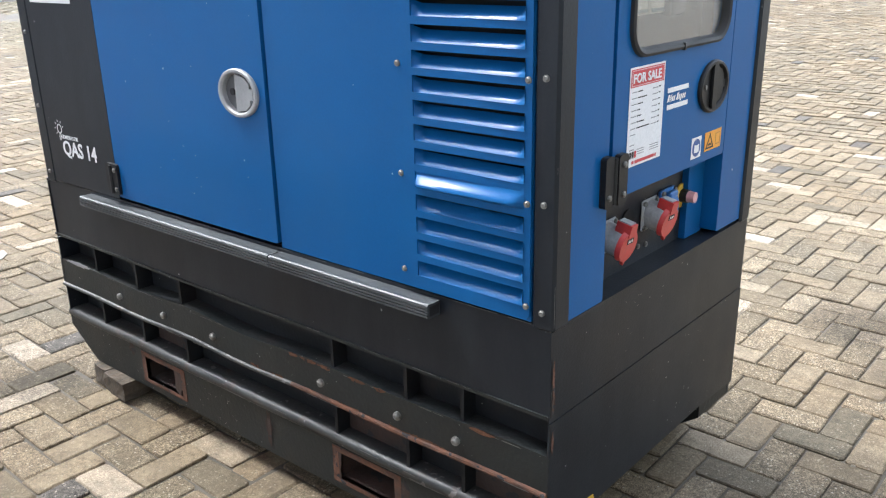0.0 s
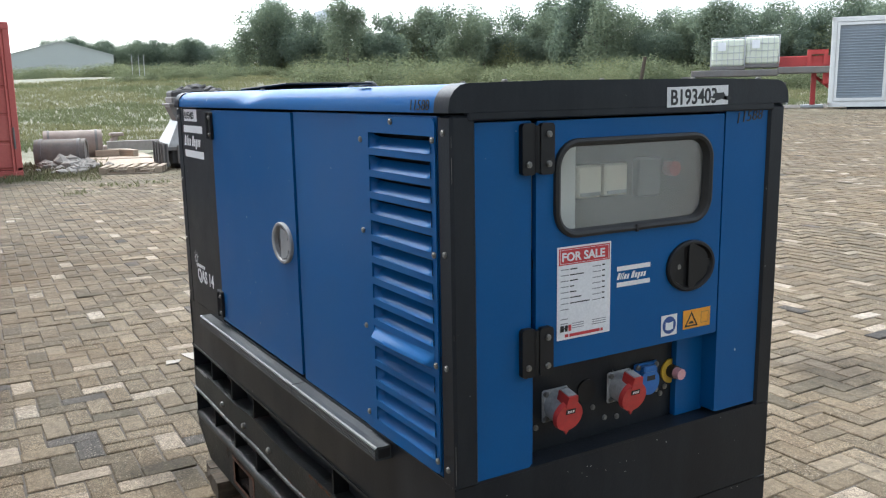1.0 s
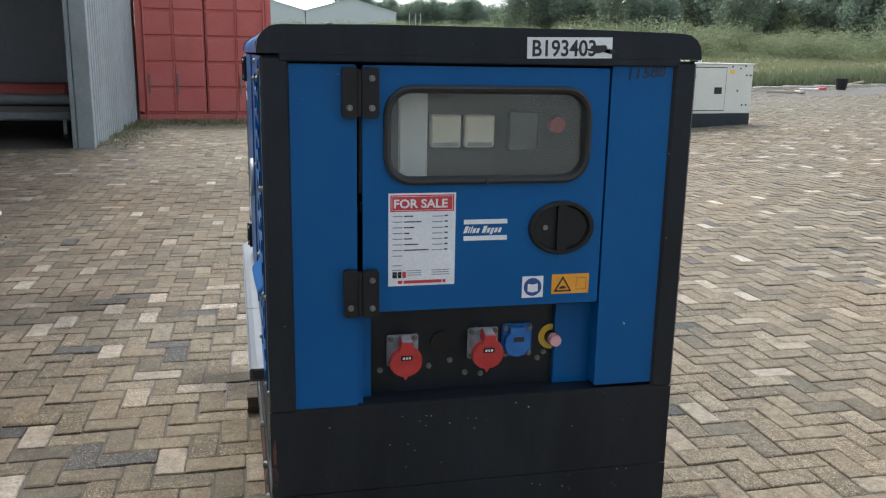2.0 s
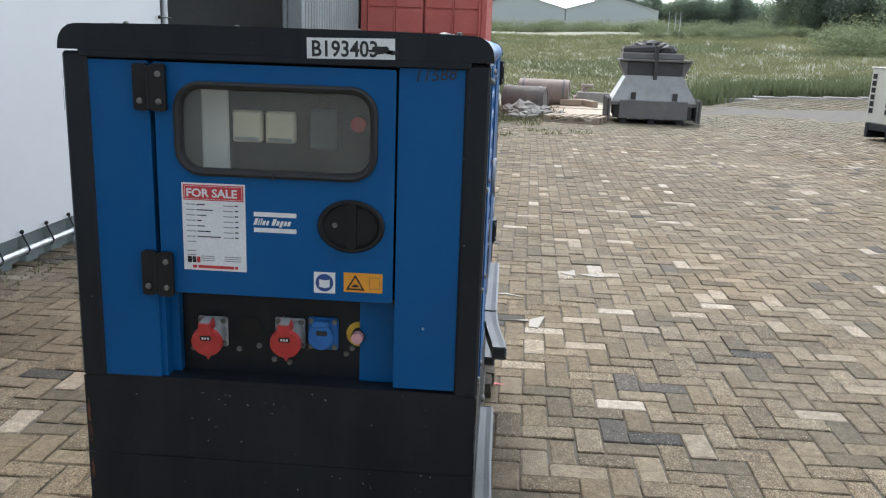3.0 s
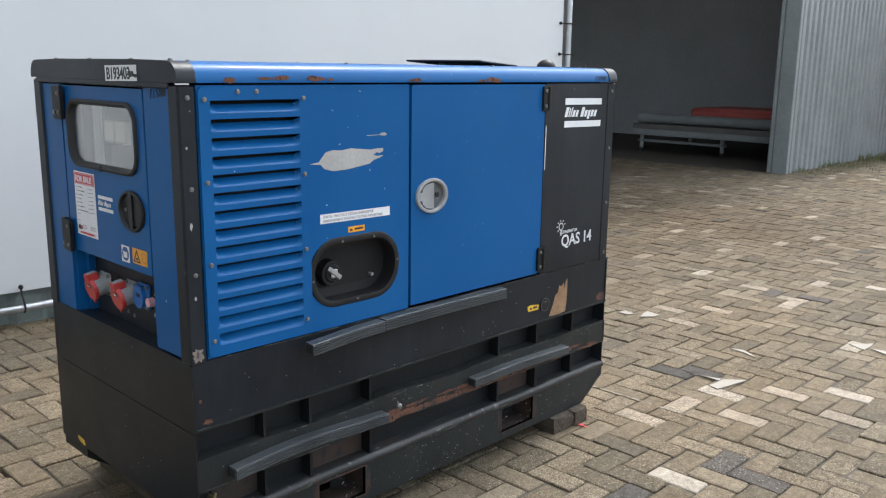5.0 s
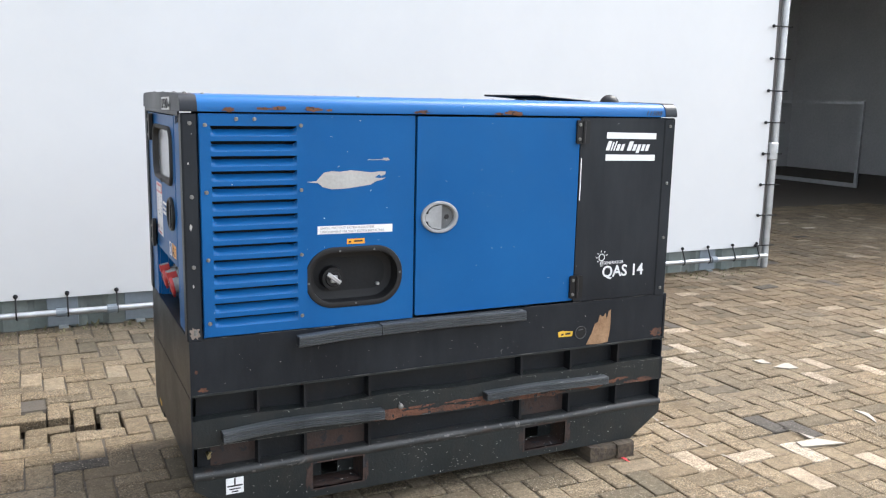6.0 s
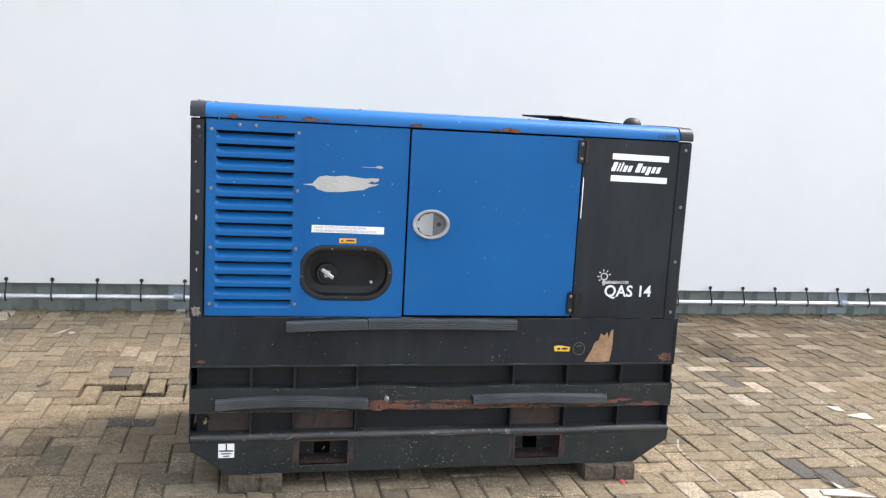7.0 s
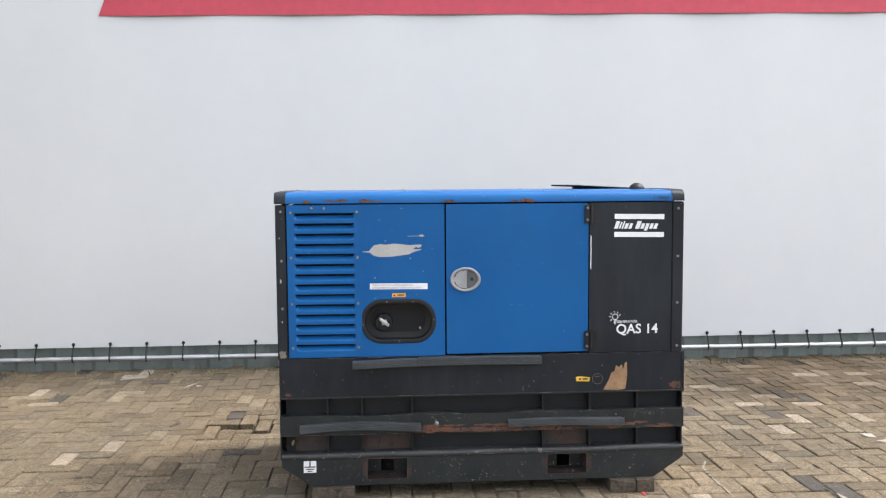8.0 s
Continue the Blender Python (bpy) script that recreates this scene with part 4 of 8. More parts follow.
screws(lou_a, SIDE_A, [(0.652, v, 0.0065) for v in (1.415, 1.205, 0.976, 0.760)] + [(0.974, v, 0.0065) for v in (1.425, 1.195, 0.962, 0.752)] + [(0.80, 1.458, 0.0065)])


def cup_handle(m, cu, cv, parent, flip):
    ru, rv = 0.076, 0.060
    bm = bmesh.new()
    loops = [[(*p, w) for p in oval(cu, cv, ru * s, rv * s)] for s, w in ((1.0, 0.0), (1.0, 0.007), (0.96, 0.010), (0.86, 0.010), (0.80, 0.006), (0.78, -0.010))]
    loft(bm, loops, m)
    ring = part("handle", bm, M_ALU, parent, "round grey cast handle cup", soft=True)
    part("dish", bm_sheet(oval(cu, cv, ru * 0.79, rv * 0.79), -0.0095, -0.0015 - 0.004, m), M_DISH, ring, "dark grey dish")
    s = -1 if flip else 1
    a = [(-0.060, -0.014), (-0.048, -0.014), (-0.048, -0.026), (-0.030, -0.040), (0.006, -0.046), (0.006, 0.046), (-0.030, 0.040), (-0.048, 0.026), (-0.048, 0.014), (-0.060, 0.014)]
    part("paddle_gap", bm_sheet([(cu + s * p * 1.05, cv + q * 1.07) for p, q in a], -0.0055, 0.0015, m), M_INK, ring)
    part("paddle", bm_sheet([(cu + s * p, cv + q) for p, q in a], -0.002, 0.0075, m), M_ALU, ring, "grey lever plate")
    part("keyhole", tube(bmesh.new(), m @ Vector((cu + s * 0.032, cv, -0.006)), m @ Vector((cu + s * 0.032, cv, -0.002)), 0.009), M_INK, ring)


def door_leaf(m, u0, u1, handle_u, flip):
    d = part("door", bm_sheet(rrect(u0, 0.726, u1, 1.470, 0.006, 2), -0.012, 0.004, m, [oval(handle_u, 1.098, 0.066, 0.052)]), M_BLUE, gen, "closed blue service door")
    cup_handle(m @ pose(0, 0, 0.004), handle_u, 1.098, d, flip)
    return d


door_b = door_leaf(SIDE_B, -0.204, 0.506, -0.110, False)
door_a = door_leaf(SIDE_A, -0.528, 0.216, 0.118, True)
for m, a, b in ((SIDE_B, 0.512, 0.930), (SIDE_A, -0.930, -0.534)):
    bp = part("black_panel", bm_sheet(rect(a, 0.718, b, 1.472), -0.012, 0.002, m), M_BLACK, gen, "black end panel with white lettering")
    e = a if m is SIDE_B else b
    for v0, v1 in ((1.369, 1.463), (0.735, 0.830)):
        s = 1 if m is SIDE_B else -1
        h = part("hinge", bm_sheet(rrect(min(e - s * 0.026, e + s * 0.036), v0, max(e - s * 0.026, e + s * 0.036), v1, 0.008, 3), 0.002, 0.014, m), M_PLASTIC, bp, "black hinge")
        part("hinge_pin", tube(bmesh.new(), m @ Vector((e + s * 0.006, v0 + 0.004, 0.014)), m @ Vector((e + s * 0.006, v1 - 0.004, 0.014)), 0.007), M_PLASTIC, h)
        screws(h, m, [(e - s * 0.013, v0 + 0.018, 0.014), (e - s * 0.013, v1 - 0.018, 0.014)])

# fuel recess
bm = bmesh.new()
def fuel_loop(g, w):
    return [(u, v, w) for u, v in rrect(-0.628 + g, 0.783 + g, -0.257 - g, 1.005 - g, 0.105 - g, 8)]
loft(bm, [fuel_loop(0.0, 0.0), fuel_loop(0.002, 0.004), fuel_loop(0.010, 0.006), fuel_loop(0.020, 0.004), fuel_loop(0.022, -0.01)], SIDE_B)
seal = part("recess_seal", bm, M_PLASTIC, panel_b, "black rubber edge seal", soft=True)
bm = bmesh.new()
loft(bm, [fuel_loop(0.012, 0.0), fuel_loop(0.020, -0.055), fuel_loop(0.060, -0.062)], SIDE_B, cap=True)
part("fuel_recess", bm, M_PLASTIC, panel_b, "black plastic fuel recess", soft=True)
fm = SIDE_B @ pose(-0.515, 0.885, -0.060)
capf = part("fuel_cap", tube(tube(bmesh.new(), fm @ Vector((0, 0, 0)), fm @ Vector((0, 0, 0.030)), 0.044, 0.040, 24), fm @ Vector((0, 0, 0.03)), fm @ Vector((0, 0, 0.036)), 0.030, 0.026, 24), M_PLASTIC, panel_b, "black fuel cap", soft=True)
bm = bmesh.new()
box(bm, (-0.030, -0.006, 0.036), (0.030, 0.010, 0.046), 0.003, fm @ pose(0, 0, 0, 0, 0, -38))
box(bm, (-0.012, -0.014, 0.036), (0.014, 0.014, 0.043), 0.003, fm)
part("cap_lever", bm, M_STEEL, capf, "bright steel cap lever")
for u, v in ((-0.50, 0.991), (-0.37, 0.991), (-0.44, 0.796), (-0.616, 0.88), (-0.268, 0.90)):
    part("seal_stud", tube(bmesh.new(), SIDE_B @ Vector((u, v, 0.003)), SIDE_B @ Vector((u, v, 0.0065)), 0.004, seg=10), M_DISH, seal)
part("hose_clip", tube(bmesh.new(), SIDE_B @ Vector((-0.335, 0.85, -0.06)), SIDE_B @ Vector((-0.335, 0.85, -0.045)), 0.006), M_STEEL, panel_b)


# ribbed rubbing strips
def rub_strip(m, u0, u1, v0, v1, out, parent, sway=0.0, droop=0.0, swing=0.0, label="grey rubber rubbing strip with a ribbed edge"):
    """A solid strip, its hollow ends only painted dark: smooth top and bottom, fine ribs on its outer edge; droop lets
    its first end hang off.
    """
    bm = bmesh.new()
    n = 26
    h = v1 - v0
    prof = [(v0, 0.0), (v0, out - 0.006), (v0 + 0.06 * h, out - 0.002)]
    for i in range(4):
        a, b = v0 + h * (0.10 + 0.21 * i), v0 + h * (0.22 + 0.21 * i)
        prof += [(a, out), (b, out), (b + 0.03 * h, out - 0.005), (b + 0.06 * h, out - 0.005)]
    prof += [(v1 - 0.06 * h, out - 0.001), (v1, out - 0.006), (v1 - 0.03 * h, out * 0.5), (v1, 0.0)]
    rows = []
    for i in range(n + 1):
        t = i / n
        u = u0 + (u1 - u0) * t
        hang = math.exp(-((u - u0) / 0.17) ** 1.6)
        dv = sway * math.sin(math.pi * t * 1.3) - droop * hang
        dw = abs(sway) * 0.3 + swing * hang
        rows.append([bm.verts.new(m @ Vector((u, v + dv, w + dw))) for v, w in prof])
    for a, b in zip(rows, rows[1:]):
        for i in range(len(prof)):
            j = (i + 1) % len(prof)
            bm.faces.new((a[i], a[j], b[j], b[i]))
    bm.faces.new(rows[0])
    bm.faces.new(rows[-1])
    strip = part("rub_strip", bm, M_STRIP, parent, label)
    e = -droop
    # black patches stand for the shade inside the open ends
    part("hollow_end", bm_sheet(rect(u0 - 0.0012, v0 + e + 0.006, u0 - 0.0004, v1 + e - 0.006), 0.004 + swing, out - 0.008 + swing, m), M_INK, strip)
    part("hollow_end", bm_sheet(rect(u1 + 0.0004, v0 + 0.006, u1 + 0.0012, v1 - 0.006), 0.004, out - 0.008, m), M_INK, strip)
    return strip


rub_strip(SIDE_A, -0.712, 0.215, 0.672, 0.706, 0.042, band_a)
rub_strip(SIDE_A, 0.219, 0.745, 0.672, 0.706, 0.042, band_a)
rub_strip(SIDE_B, -0.670, -0.352, 0.672, 0.709, 0.040, band_b, 0.0, 0.002, 0.033, "grey rubbing strip, its end hanging loose")
rub_strip(SIDE_B, -0.348, 0.267, 0.672, 0.712, 0.040, band_b, 0.002)
rub_strip(SIDE_B, -0.934, -0.337, 0.352, 0.388, 0.042, rail_b, 0.008, 0.004, 0.006, "grey rubbing strip, bent")
rub_strip(SIDE_B, 0.101, 0.689, 0.354, 0.387, 0.040, rail_b, 0.004)


def bolt(m, u, v, parent):
    part("bolt", tube(tube(bmesh.new(), m @ Vector((u, v, 0)), m @ Vector((u, v, 0.010)), 0.011, seg=10), m @ Vector((u, v, 0.01)), m @ Vector((u, v, 0.014)), 0.010, 0.005, 10), M_SCREW, parent, "zinc bolt head")


for u in (-0.622, -0.372, -0.120, 0.340, 0.608, 0.787):
    bolt(SIDE_A, u, 0.373, rail_a)
bolt(SIDE_B, -0.258, 0.375, rail_b)

# wear: rust and bare patches
def wear(parent, m, spots, mat, name="rust_patch", w=0.0016, n=22, jag=0.32, label="rusty worn patch"):
    for u, v, ru, rv in spots:
        part(name, blot(bmesh.new(), u, v, ru, rv, w, m, rng, n, jag), mat, parent, label)


RB = SIDE_B @ pose(0, 0, 0.0065)
wear(roof, RB, [(-0.885, 1.486, 0.022, 0.008), (-0.77, 1.490, 0.03, 0.004), (-0.715, 1.492, 0.026, 0.006), (-0.60, 1.489, 0.030, 0.008), (-0.54, 1.487, 0.012, 0.004), (-0.21, 1.483, 0.010, 0.004), (-0.185, 1.486, 0.024, 0.007), (0.13, 1.483, 0.02, 0.004), (0.20, 1.486, 0.035, 0.010)], M_RUST)
wear(roof, Matrix.Identity(4), [(0.62, -0.43, 0.03, 0.008), (0.55, -0.42, 0.02, 0.006), (-0.1, -0.41, 0.015, 0.005), (0.86, 0.44, 0.03, 0.012), (0.3, 0.46, 0.04, 0.01)], M_RUST, w=1.5338)
wear(band_b, SIDE_B, [(0.955, 0.545, 0.030, 0.020), (-0.990, 0.535, 0.016, 0.008), (-1.012, 0.60, 0.006, 0.007)], M_RIMRUST)
bm = bmesh.new()
vs = [(0.588, 0.526), (0.615, 0.575), (0.628, 0.612), (0.645, 0.620), (0.652, 0.650), (0.668, 0.640), (0.682, 0.655), (0.689, 0.628), (0.697, 0.660), (0.708, 0.668), (0.710, 0.60), (0.706, 0.56), (0.70, 0.527), (0.66, 0.523), (0.62, 0.524)]
bm.faces.new([bm.verts.new(SIDE_B @ Vector((u, v, 0.0012))) for u, v in vs])
part("bare_patch", bm, M_TANRUST, band_b, "tan rusted bare patch")
bm = bmesh.new()
vs = [(-0.622, 1.240), (-0.585, 1.2435), (-0.572, 1.258), (-0.558, 1.272), (-0.53, 1.277), (-0.50, 1.274), (-0.46, 1.279), (-0.42, 1.2745), (-0.38, 1.270), (-0.352, 1.273), (-0.326, 1.272), (-0.328, 1.262), (-0.345, 1.256), (-0.352, 1.262), (-0.362, 1.255), (-0.37, 1.252), (-0.35, 1.249), (-0.325, 1.250), (-0.34, 1.243), (-0.365, 1.237), (-0.385, 1.226), (-0.43, 1.220), (-0.48, 1.214), (-0.53, 1.213), (-0.562, 1.221), (-0.580, 1.236), (-0.60, 1.2375)]
bm.faces.new([bm.verts.new(SIDE_B @ Vector((u, v, 0.0012))) for u, v in vs])
part("scrape", bm, M_PRIMER, panel_b, "grey scrape down to the primer")
bm = bmesh.new()
bars(bm, [(-0.395, 1.314, 0.075)], 0.0012, SIDE_B, 0.002)
blot(bm, -0.325, 1.317, 0.014, 0.005, 0.0012, SIDE_B, rng)
part("scratch", bm, M_PRIMER, panel_b, "grey scratch in the paint")
bm = bmesh.new()
for i in range(76):
    u = rng.uniform(-0.36, 0.34) if i < 60 else rng.uniform(0.3, 0.98)
    blot(bm, u, 0.334 + 0.03 * rng.random() ** 2.0, rng.uniform(0.02, 0.06), rng.uniform(0.003, 0.010), 0.0030 + 0.00003 * i, SIDE_B, rng, 14)
tagged(part("rust_streak", bm, M_RIMRUST, rail_b, "rust along the rail"), kind="stuff")
bm = bmesh.new()
u = 0.40
while u < 1.01:
    e = u + rng.uniform(0.03, 0.10)
    lo, hi = 0.3258, 0.333 + rng.uniform(0.0, 0.007)
    bm.faces.new([bm.verts.new(SIDE_A @ Vector(q)) for q in ((u, lo, 0.0034), (e, lo, 0.0034), (e, hi + rng.uniform(-0.003, 0.003), 0.0034), ((u + e) / 2, hi + rng.uniform(-0.004, 0.004), 0.0034), (u, hi, 0.0034))])
    u = e - 0.002
for i in range(12):
    blot(bm, rng.uniform(0.05, 0.42), 0.331 + rng.uniform(0, 0.008), rng.uniform(0.01, 0.03), rng.uniform(0.002, 0.004), 0.0035, SIDE_A, rng, 12)
for u, ru in ((0.235, 0.016), (0.30, 0.035), (0.36, 0.018), (0.47, 0.03), (0.55, 0.02), (0.86, 0.03)):
    blot(bm, u, 0.4215, ru, 0.0055, 0.0035, SIDE_A, rng, 14)
tagged(part("rust_streak", bm, M_RUST, rail_a, "rust along the rail"), kind="stuff")
wear(beam_a, SIDE_A, [(-0.345, 0.15, 0.018, 0.05), (0.38, 0.15, 0.016, 0.05), (0.62, 0.14, 0.015, 0.05), (0.10, 0.15, 0.012, 0.05), (-0.6, 0.19, 0.02, 0.02)], M_RUSTBLACK)
wear(beam_b, SIDE_B, [(-0.62, 0.15, 0.012, 0.045), (-0.395, 0.15, 0.010, 0.04), (0.285, 0.15, 0.010, 0.04), (0.52, 0.15, 0.012, 0.045)], M_RUSTBLACK)
wear(rail_a, SIDE_A, [(-0.86, 0.432, 0.075, 0.0075)], M_ALU, "bent_lip", 0.01, label="bare bent metal lip")



def paint_chips(parent, m, count, u0, u1, v0, v1, w, seed, label="small white chips in the paint"):
    """Tiny scuffs, denser towards the lower edge."""
    r = random.Random(seed)
    bm = bmesh.new()
    mids = [r.uniform(u0, u1) for _ in range(6)]
    for i in range(count):
        u = r.gauss(mids[r.randrange(6)], 0.09)
        if not u0 < u < u1:
            continue
        v = v0 + (v1 - v0) * r.random() ** 1.3
        ln = r.uniform(0.0010, 0.0032) * (2.2 if r.random() < 0.12 else 1)
        th = r.uniform(0.0006, 0.0014)
        t = r.gauss(0, 0.5)
        du, dv = Vector((math.cos(t), math.sin(t))), Vector((-math.sin(t), math.cos(t)))
        q = [Vector((u, v)) + du * ln * x + dv * th * y * r.uniform(0.5, 1.2) for x, y in ((-1, 0), (-0.3, -1), (0.6, -0.8), (1, 0.1), (0.2, 1), (-0.6, 0.7))]
        bm.faces.new([bm.verts.new(m @ Vector((p.x, p.y, w))) for p in q])
    tagged(part("paint_chips", bm, M_PRIMER, parent, label), kind="stuff")


paint_chips(beam_b, SIDE_B, 190, -0.95, 0.90, 0.075, 0.225, 0.0014, 1)
paint_chips(rail_b, SIDE_B, 60, -0.3, 0.9, 0.385, 0.425, 0.0032, 2)
paint_chips(band_b, SIDE_B, 30, -0.9, 0.9, 0.53, 0.70, 0.0012, 3)
paint_chips(beam_a, SIDE_A, 60, -0.9, 0.90, 0.075, 0.225, 0.0014, 4)
for m, sd in ((END_E, 5), (END_W, 6)):
    paint_chips(gen, m, 34, -0.42, 0.42, 0.13, 0.50, 0.0045, sd)
    paint_chips(gen, m, 16, -0.36, 0.42, 0.55, 0.70, 0.0030, sd + 2)
paint_chips(panel_b, SIDE_B, 14, -0.60, -0.25, 1.02, 1.46, 0.0006, 9)
paint_chips(door_b, SIDE_B, 22, -0.19, 0.49, 0.80, 1.46, 0.0046, 10)
paint_chips(door_a, SIDE_A, 12, -0.5, 0.2, 0.80, 1.46, 0.0046, 11)


def edge_wear_glint(parent, m, along, u0, u1, v, w, seed, cover=0.6, thick=0.0016):
    """Short pale stretches along an edge, for bare wear and for caught light; along is 'u' or 'v'."""
    r = random.Random(seed)
    bm = bmesh.new()
    u = u0
    while u < u1:
        ln = r.uniform(0.01, 0.09)
        if r.random() < cover:
            e = min(u + ln, u1)
            th = thick * r.uniform(0.5, 1.3)
            q = [(u, v, w), (e, v, w), (e - 0.003, v + th, w), (u + 0.003, v + th, w)]
            if along == "v":
                q = [(y, x, z) for x, y, z in q]
            bm.faces.new([bm.verts.new(m @ Vector(p)) for p in q])
        u += ln + r.uniform(0.0, 0.03)
    tagged(part("worn_edge", bm, M_WORN_GLINT, parent, "bare worn metal and painted edge light"), kind="stuff")


for m, band, beam, sd in ((SIDE_A, band_a, beam_a, 30), (SIDE_B, band_b, beam_b, 40)):
    u0, u1 = (XW, XE - 0.01) if m is SIDE_A else (-XE + 0.01, -XW)
    edge_wear_glint(band, m, "u", u0, u1, 0.7135, 0.0006, sd, 0.45)
    edge_wear_glint(band, m, "u", u0, u1, 0.5185, 0.0046, sd + 1, 0.35, 0.0012)
    edge_wear_glint(beam, m, "u", u0, u1, 0.2255, 0.0072, sd + 2, 0.35, 0.0018)
    edge_wear_glint(beam, m, "u", u0, u1, 0.2140, 0.0082, sd + 3, 0.15, 0.0024)
# on the rails the pale stretches stand for light along the flange
for m, rail, sd in ((SIDE_A, rail_a, 60), (SIDE_B, rail_b, 70)):
    u0, u1 = (XW, XE - 0.02) if m is SIDE_A else (-XE + 0.02, -XW)
    edge_wear_glint(rail, m, "u", u0, u1, 0.3275, 0.0108 if m is SIDE_A else 0.0026, sd, 0.45, 0.0014)
    edge_wear_glint(rail, m, "u", u0, u1, 0.4205, 0.0026, sd + 1, 0.35, 0.0016)
for sd, u in ((50, YA - 0.002), (51, YB + 0.0005)):
    edge_wear_glint(gen, END_E, "v", 0.53, 0.70, u, 0.0047, sd, 0.4, 0.0012)
    edge_wear_glint(gen, END_E, "v", 0.72, 1.45, u - 0.001, 0.0076, sd + 2, 0.18, 0.0012)

wear(gen, END_E, [(-0.448, 0.60, 0.004, 0.05), (-0.446, 0.55, 0.006, 0.02), (-0.447, 0.46, 0.004, 0.03)], M_RIMRUST, "rust_patch", 0.0052)
wear(gen, SIDE_B, [(-1.012, 0.738, 0.016, 0.020)], M_PIPE, "bare_patch", 0.0034, label="bare tan patch at the foot of the post")
wear(gen, SIDE_B, [(-1.015, 1.10, 0.004, 0.010), (-1.012, 0.90, 0.003, 0.006), (-1.018, 1.31, 0.003, 0.005)], M_PRIMER, "paint_chip", 0.0034, label="small chip in the paint")

# ---- end face with control door and sockets ----
part("end_panel", bm_sheet(rrect(-0.391, 0.712, -0.2480, 1.458, 0.004, 2), -0.055, 0.0, END_E), M_BLUE, gen, "blue end panel")
end_r = part("end_panel", bm_sheet(rrect(0.3140, 0.720, 0.459, 1.463, 0.004, 2), -0.055, 0.0, END_E), M_BLUE, gen, "blue end panel with a number written on it")
win = rrect(-0.178, 1.221, 0.256, 1.404, 0.050, 8)
door_e = part("control_door", bm_sheet(rrect(-0.236, 0.928, 0.308, 1.457, 0.005, 2), -0.004, 0.010, END_D, [win]), M_BLUE, gen, "blue control door with a rounded window")
bm = bmesh.new()
def seal_loop(g, w):
    return [(u, v, w) for u, v in rrect(-0.192 + g, 1.207 + g, 0.270 - g, 1.418 - g, 0.062 - g, 8)]
loft(bm, [seal_loop(0, 0.010), seal_loop(0.001, 0.018), seal_loop(0.007, 0.021), seal_loop(0.013, 0.018), seal_loop(0.017, 0.010), seal_loop(0.018, 0.0)], END_D)
part("window_seal", bm, M_RUBBER, door_e, "black rubber window seal", soft=True)
pane = part("window_pane", bm_sheet(rrect(-0.180, 1.219, 0.258, 1.406, 0.050, 8), 0.001, 0.004, END_D), M_GLASS, door_e, "dusty yellowed clear window pane")
pane.visible_shadow = False
part("seal_joint", bm_box((1.036, 0.032, 1.206), (1.0435, 0.037, 1.222)), M_INK, door_e)
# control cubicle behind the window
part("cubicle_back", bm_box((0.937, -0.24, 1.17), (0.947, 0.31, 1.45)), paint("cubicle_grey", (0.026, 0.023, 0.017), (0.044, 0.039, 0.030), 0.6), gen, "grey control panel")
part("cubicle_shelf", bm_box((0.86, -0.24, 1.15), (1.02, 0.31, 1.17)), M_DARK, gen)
part("cubicle_strip", bm_box((0.947, -0.238, 1.18), (0.968, -0.088, 1.44), 0.003), M_DISH, gen, "dark grey cable duct")
part("cubicle_pillar", bm_box((0.968, -0.150, 1.18), (0.974, -0.086, 1.44), 0.004), M_WHITE, gen, "white upright beside the meters")
for y in (-0.078, -0.001):
    mt = part("meter", bm_box((0.947, y, 1.280), (0.972, y + 0.068, 1.352), 0.004), M_CREAM, gen, "cream square meter")
    wear(mt, END_E, [(y + 0.012, 1.330, 0.006, 0.016), (y + 0.034, 1.345, 0.022, 0.004), (y + 0.058, 1.292, 0.007, 0.010)], M_STAIN, "stain", -0.0625, label="brownish stain")
    part("meter_foot", bm_box((0.972, y + 0.006, 1.284), (0.975, y + 0.062, 1.292)), M_GREYPL, mt)
part("meter", bm_box((0.947, 0.10, 1.27), (0.972, 0.17, 1.36), 0.004), M_DISH, gen, "dark grey counter")
part("stop_lamp", tube(bmesh.new(), (0.947, 0.215, 1.33), (0.972, 0.215, 1.33), 0.018), M_RED, gen, "dim red lamp")

part("recess_back", bm_box((0.955, -0.236, 0.712), (0.968, 0.228, 0.935)), M_BLACK, gen, "black socket plate")
part("recess_side", bm_box((0.955, -0.249, 0.712), (1.020, -0.236, 0.930)), M_BLUE, gen)
part("recess_strip", bm_box((0.955, -0.240, 0.714), (0.990, -0.214, 0.925)), M_BLUE, gen, "blue recessed strip")
part("recess_cheek", bm_box((0.955, 0.226, 0.714), (0.985, 0.318, 0.935)), M_BLUE, gen, "blue recessed cheek")
part("recess_top", bm_box((0.955, -0.236, 0.922), (1.018, 0.312, 0.932)), M_BLACK, gen)

# door furniture
bm = bmesh.new()
KB = END_D @ pose(0, 0, 0.010)
loft(bm, [[(*p, w) for p in oval(0.2115, 1.106, 0.077 * s, 0.061 * s)] for s, w in ((1, 0), (1, 0.006), (0.95, 0.010), (0.86, 0.010), (0.82, 0.005), (0.80, 0.0015))], KB, cap=True)
knob = part("door_handle", bm, M_PLASTIC, door_e, "black plastic turn handle", soft=True)
part("grip", bm_sheet(rrect(0.200, 1.054, 0.224, 1.158, 0.008, 3), -0.002, 0.009, KB), M_PLASTIC, knob)
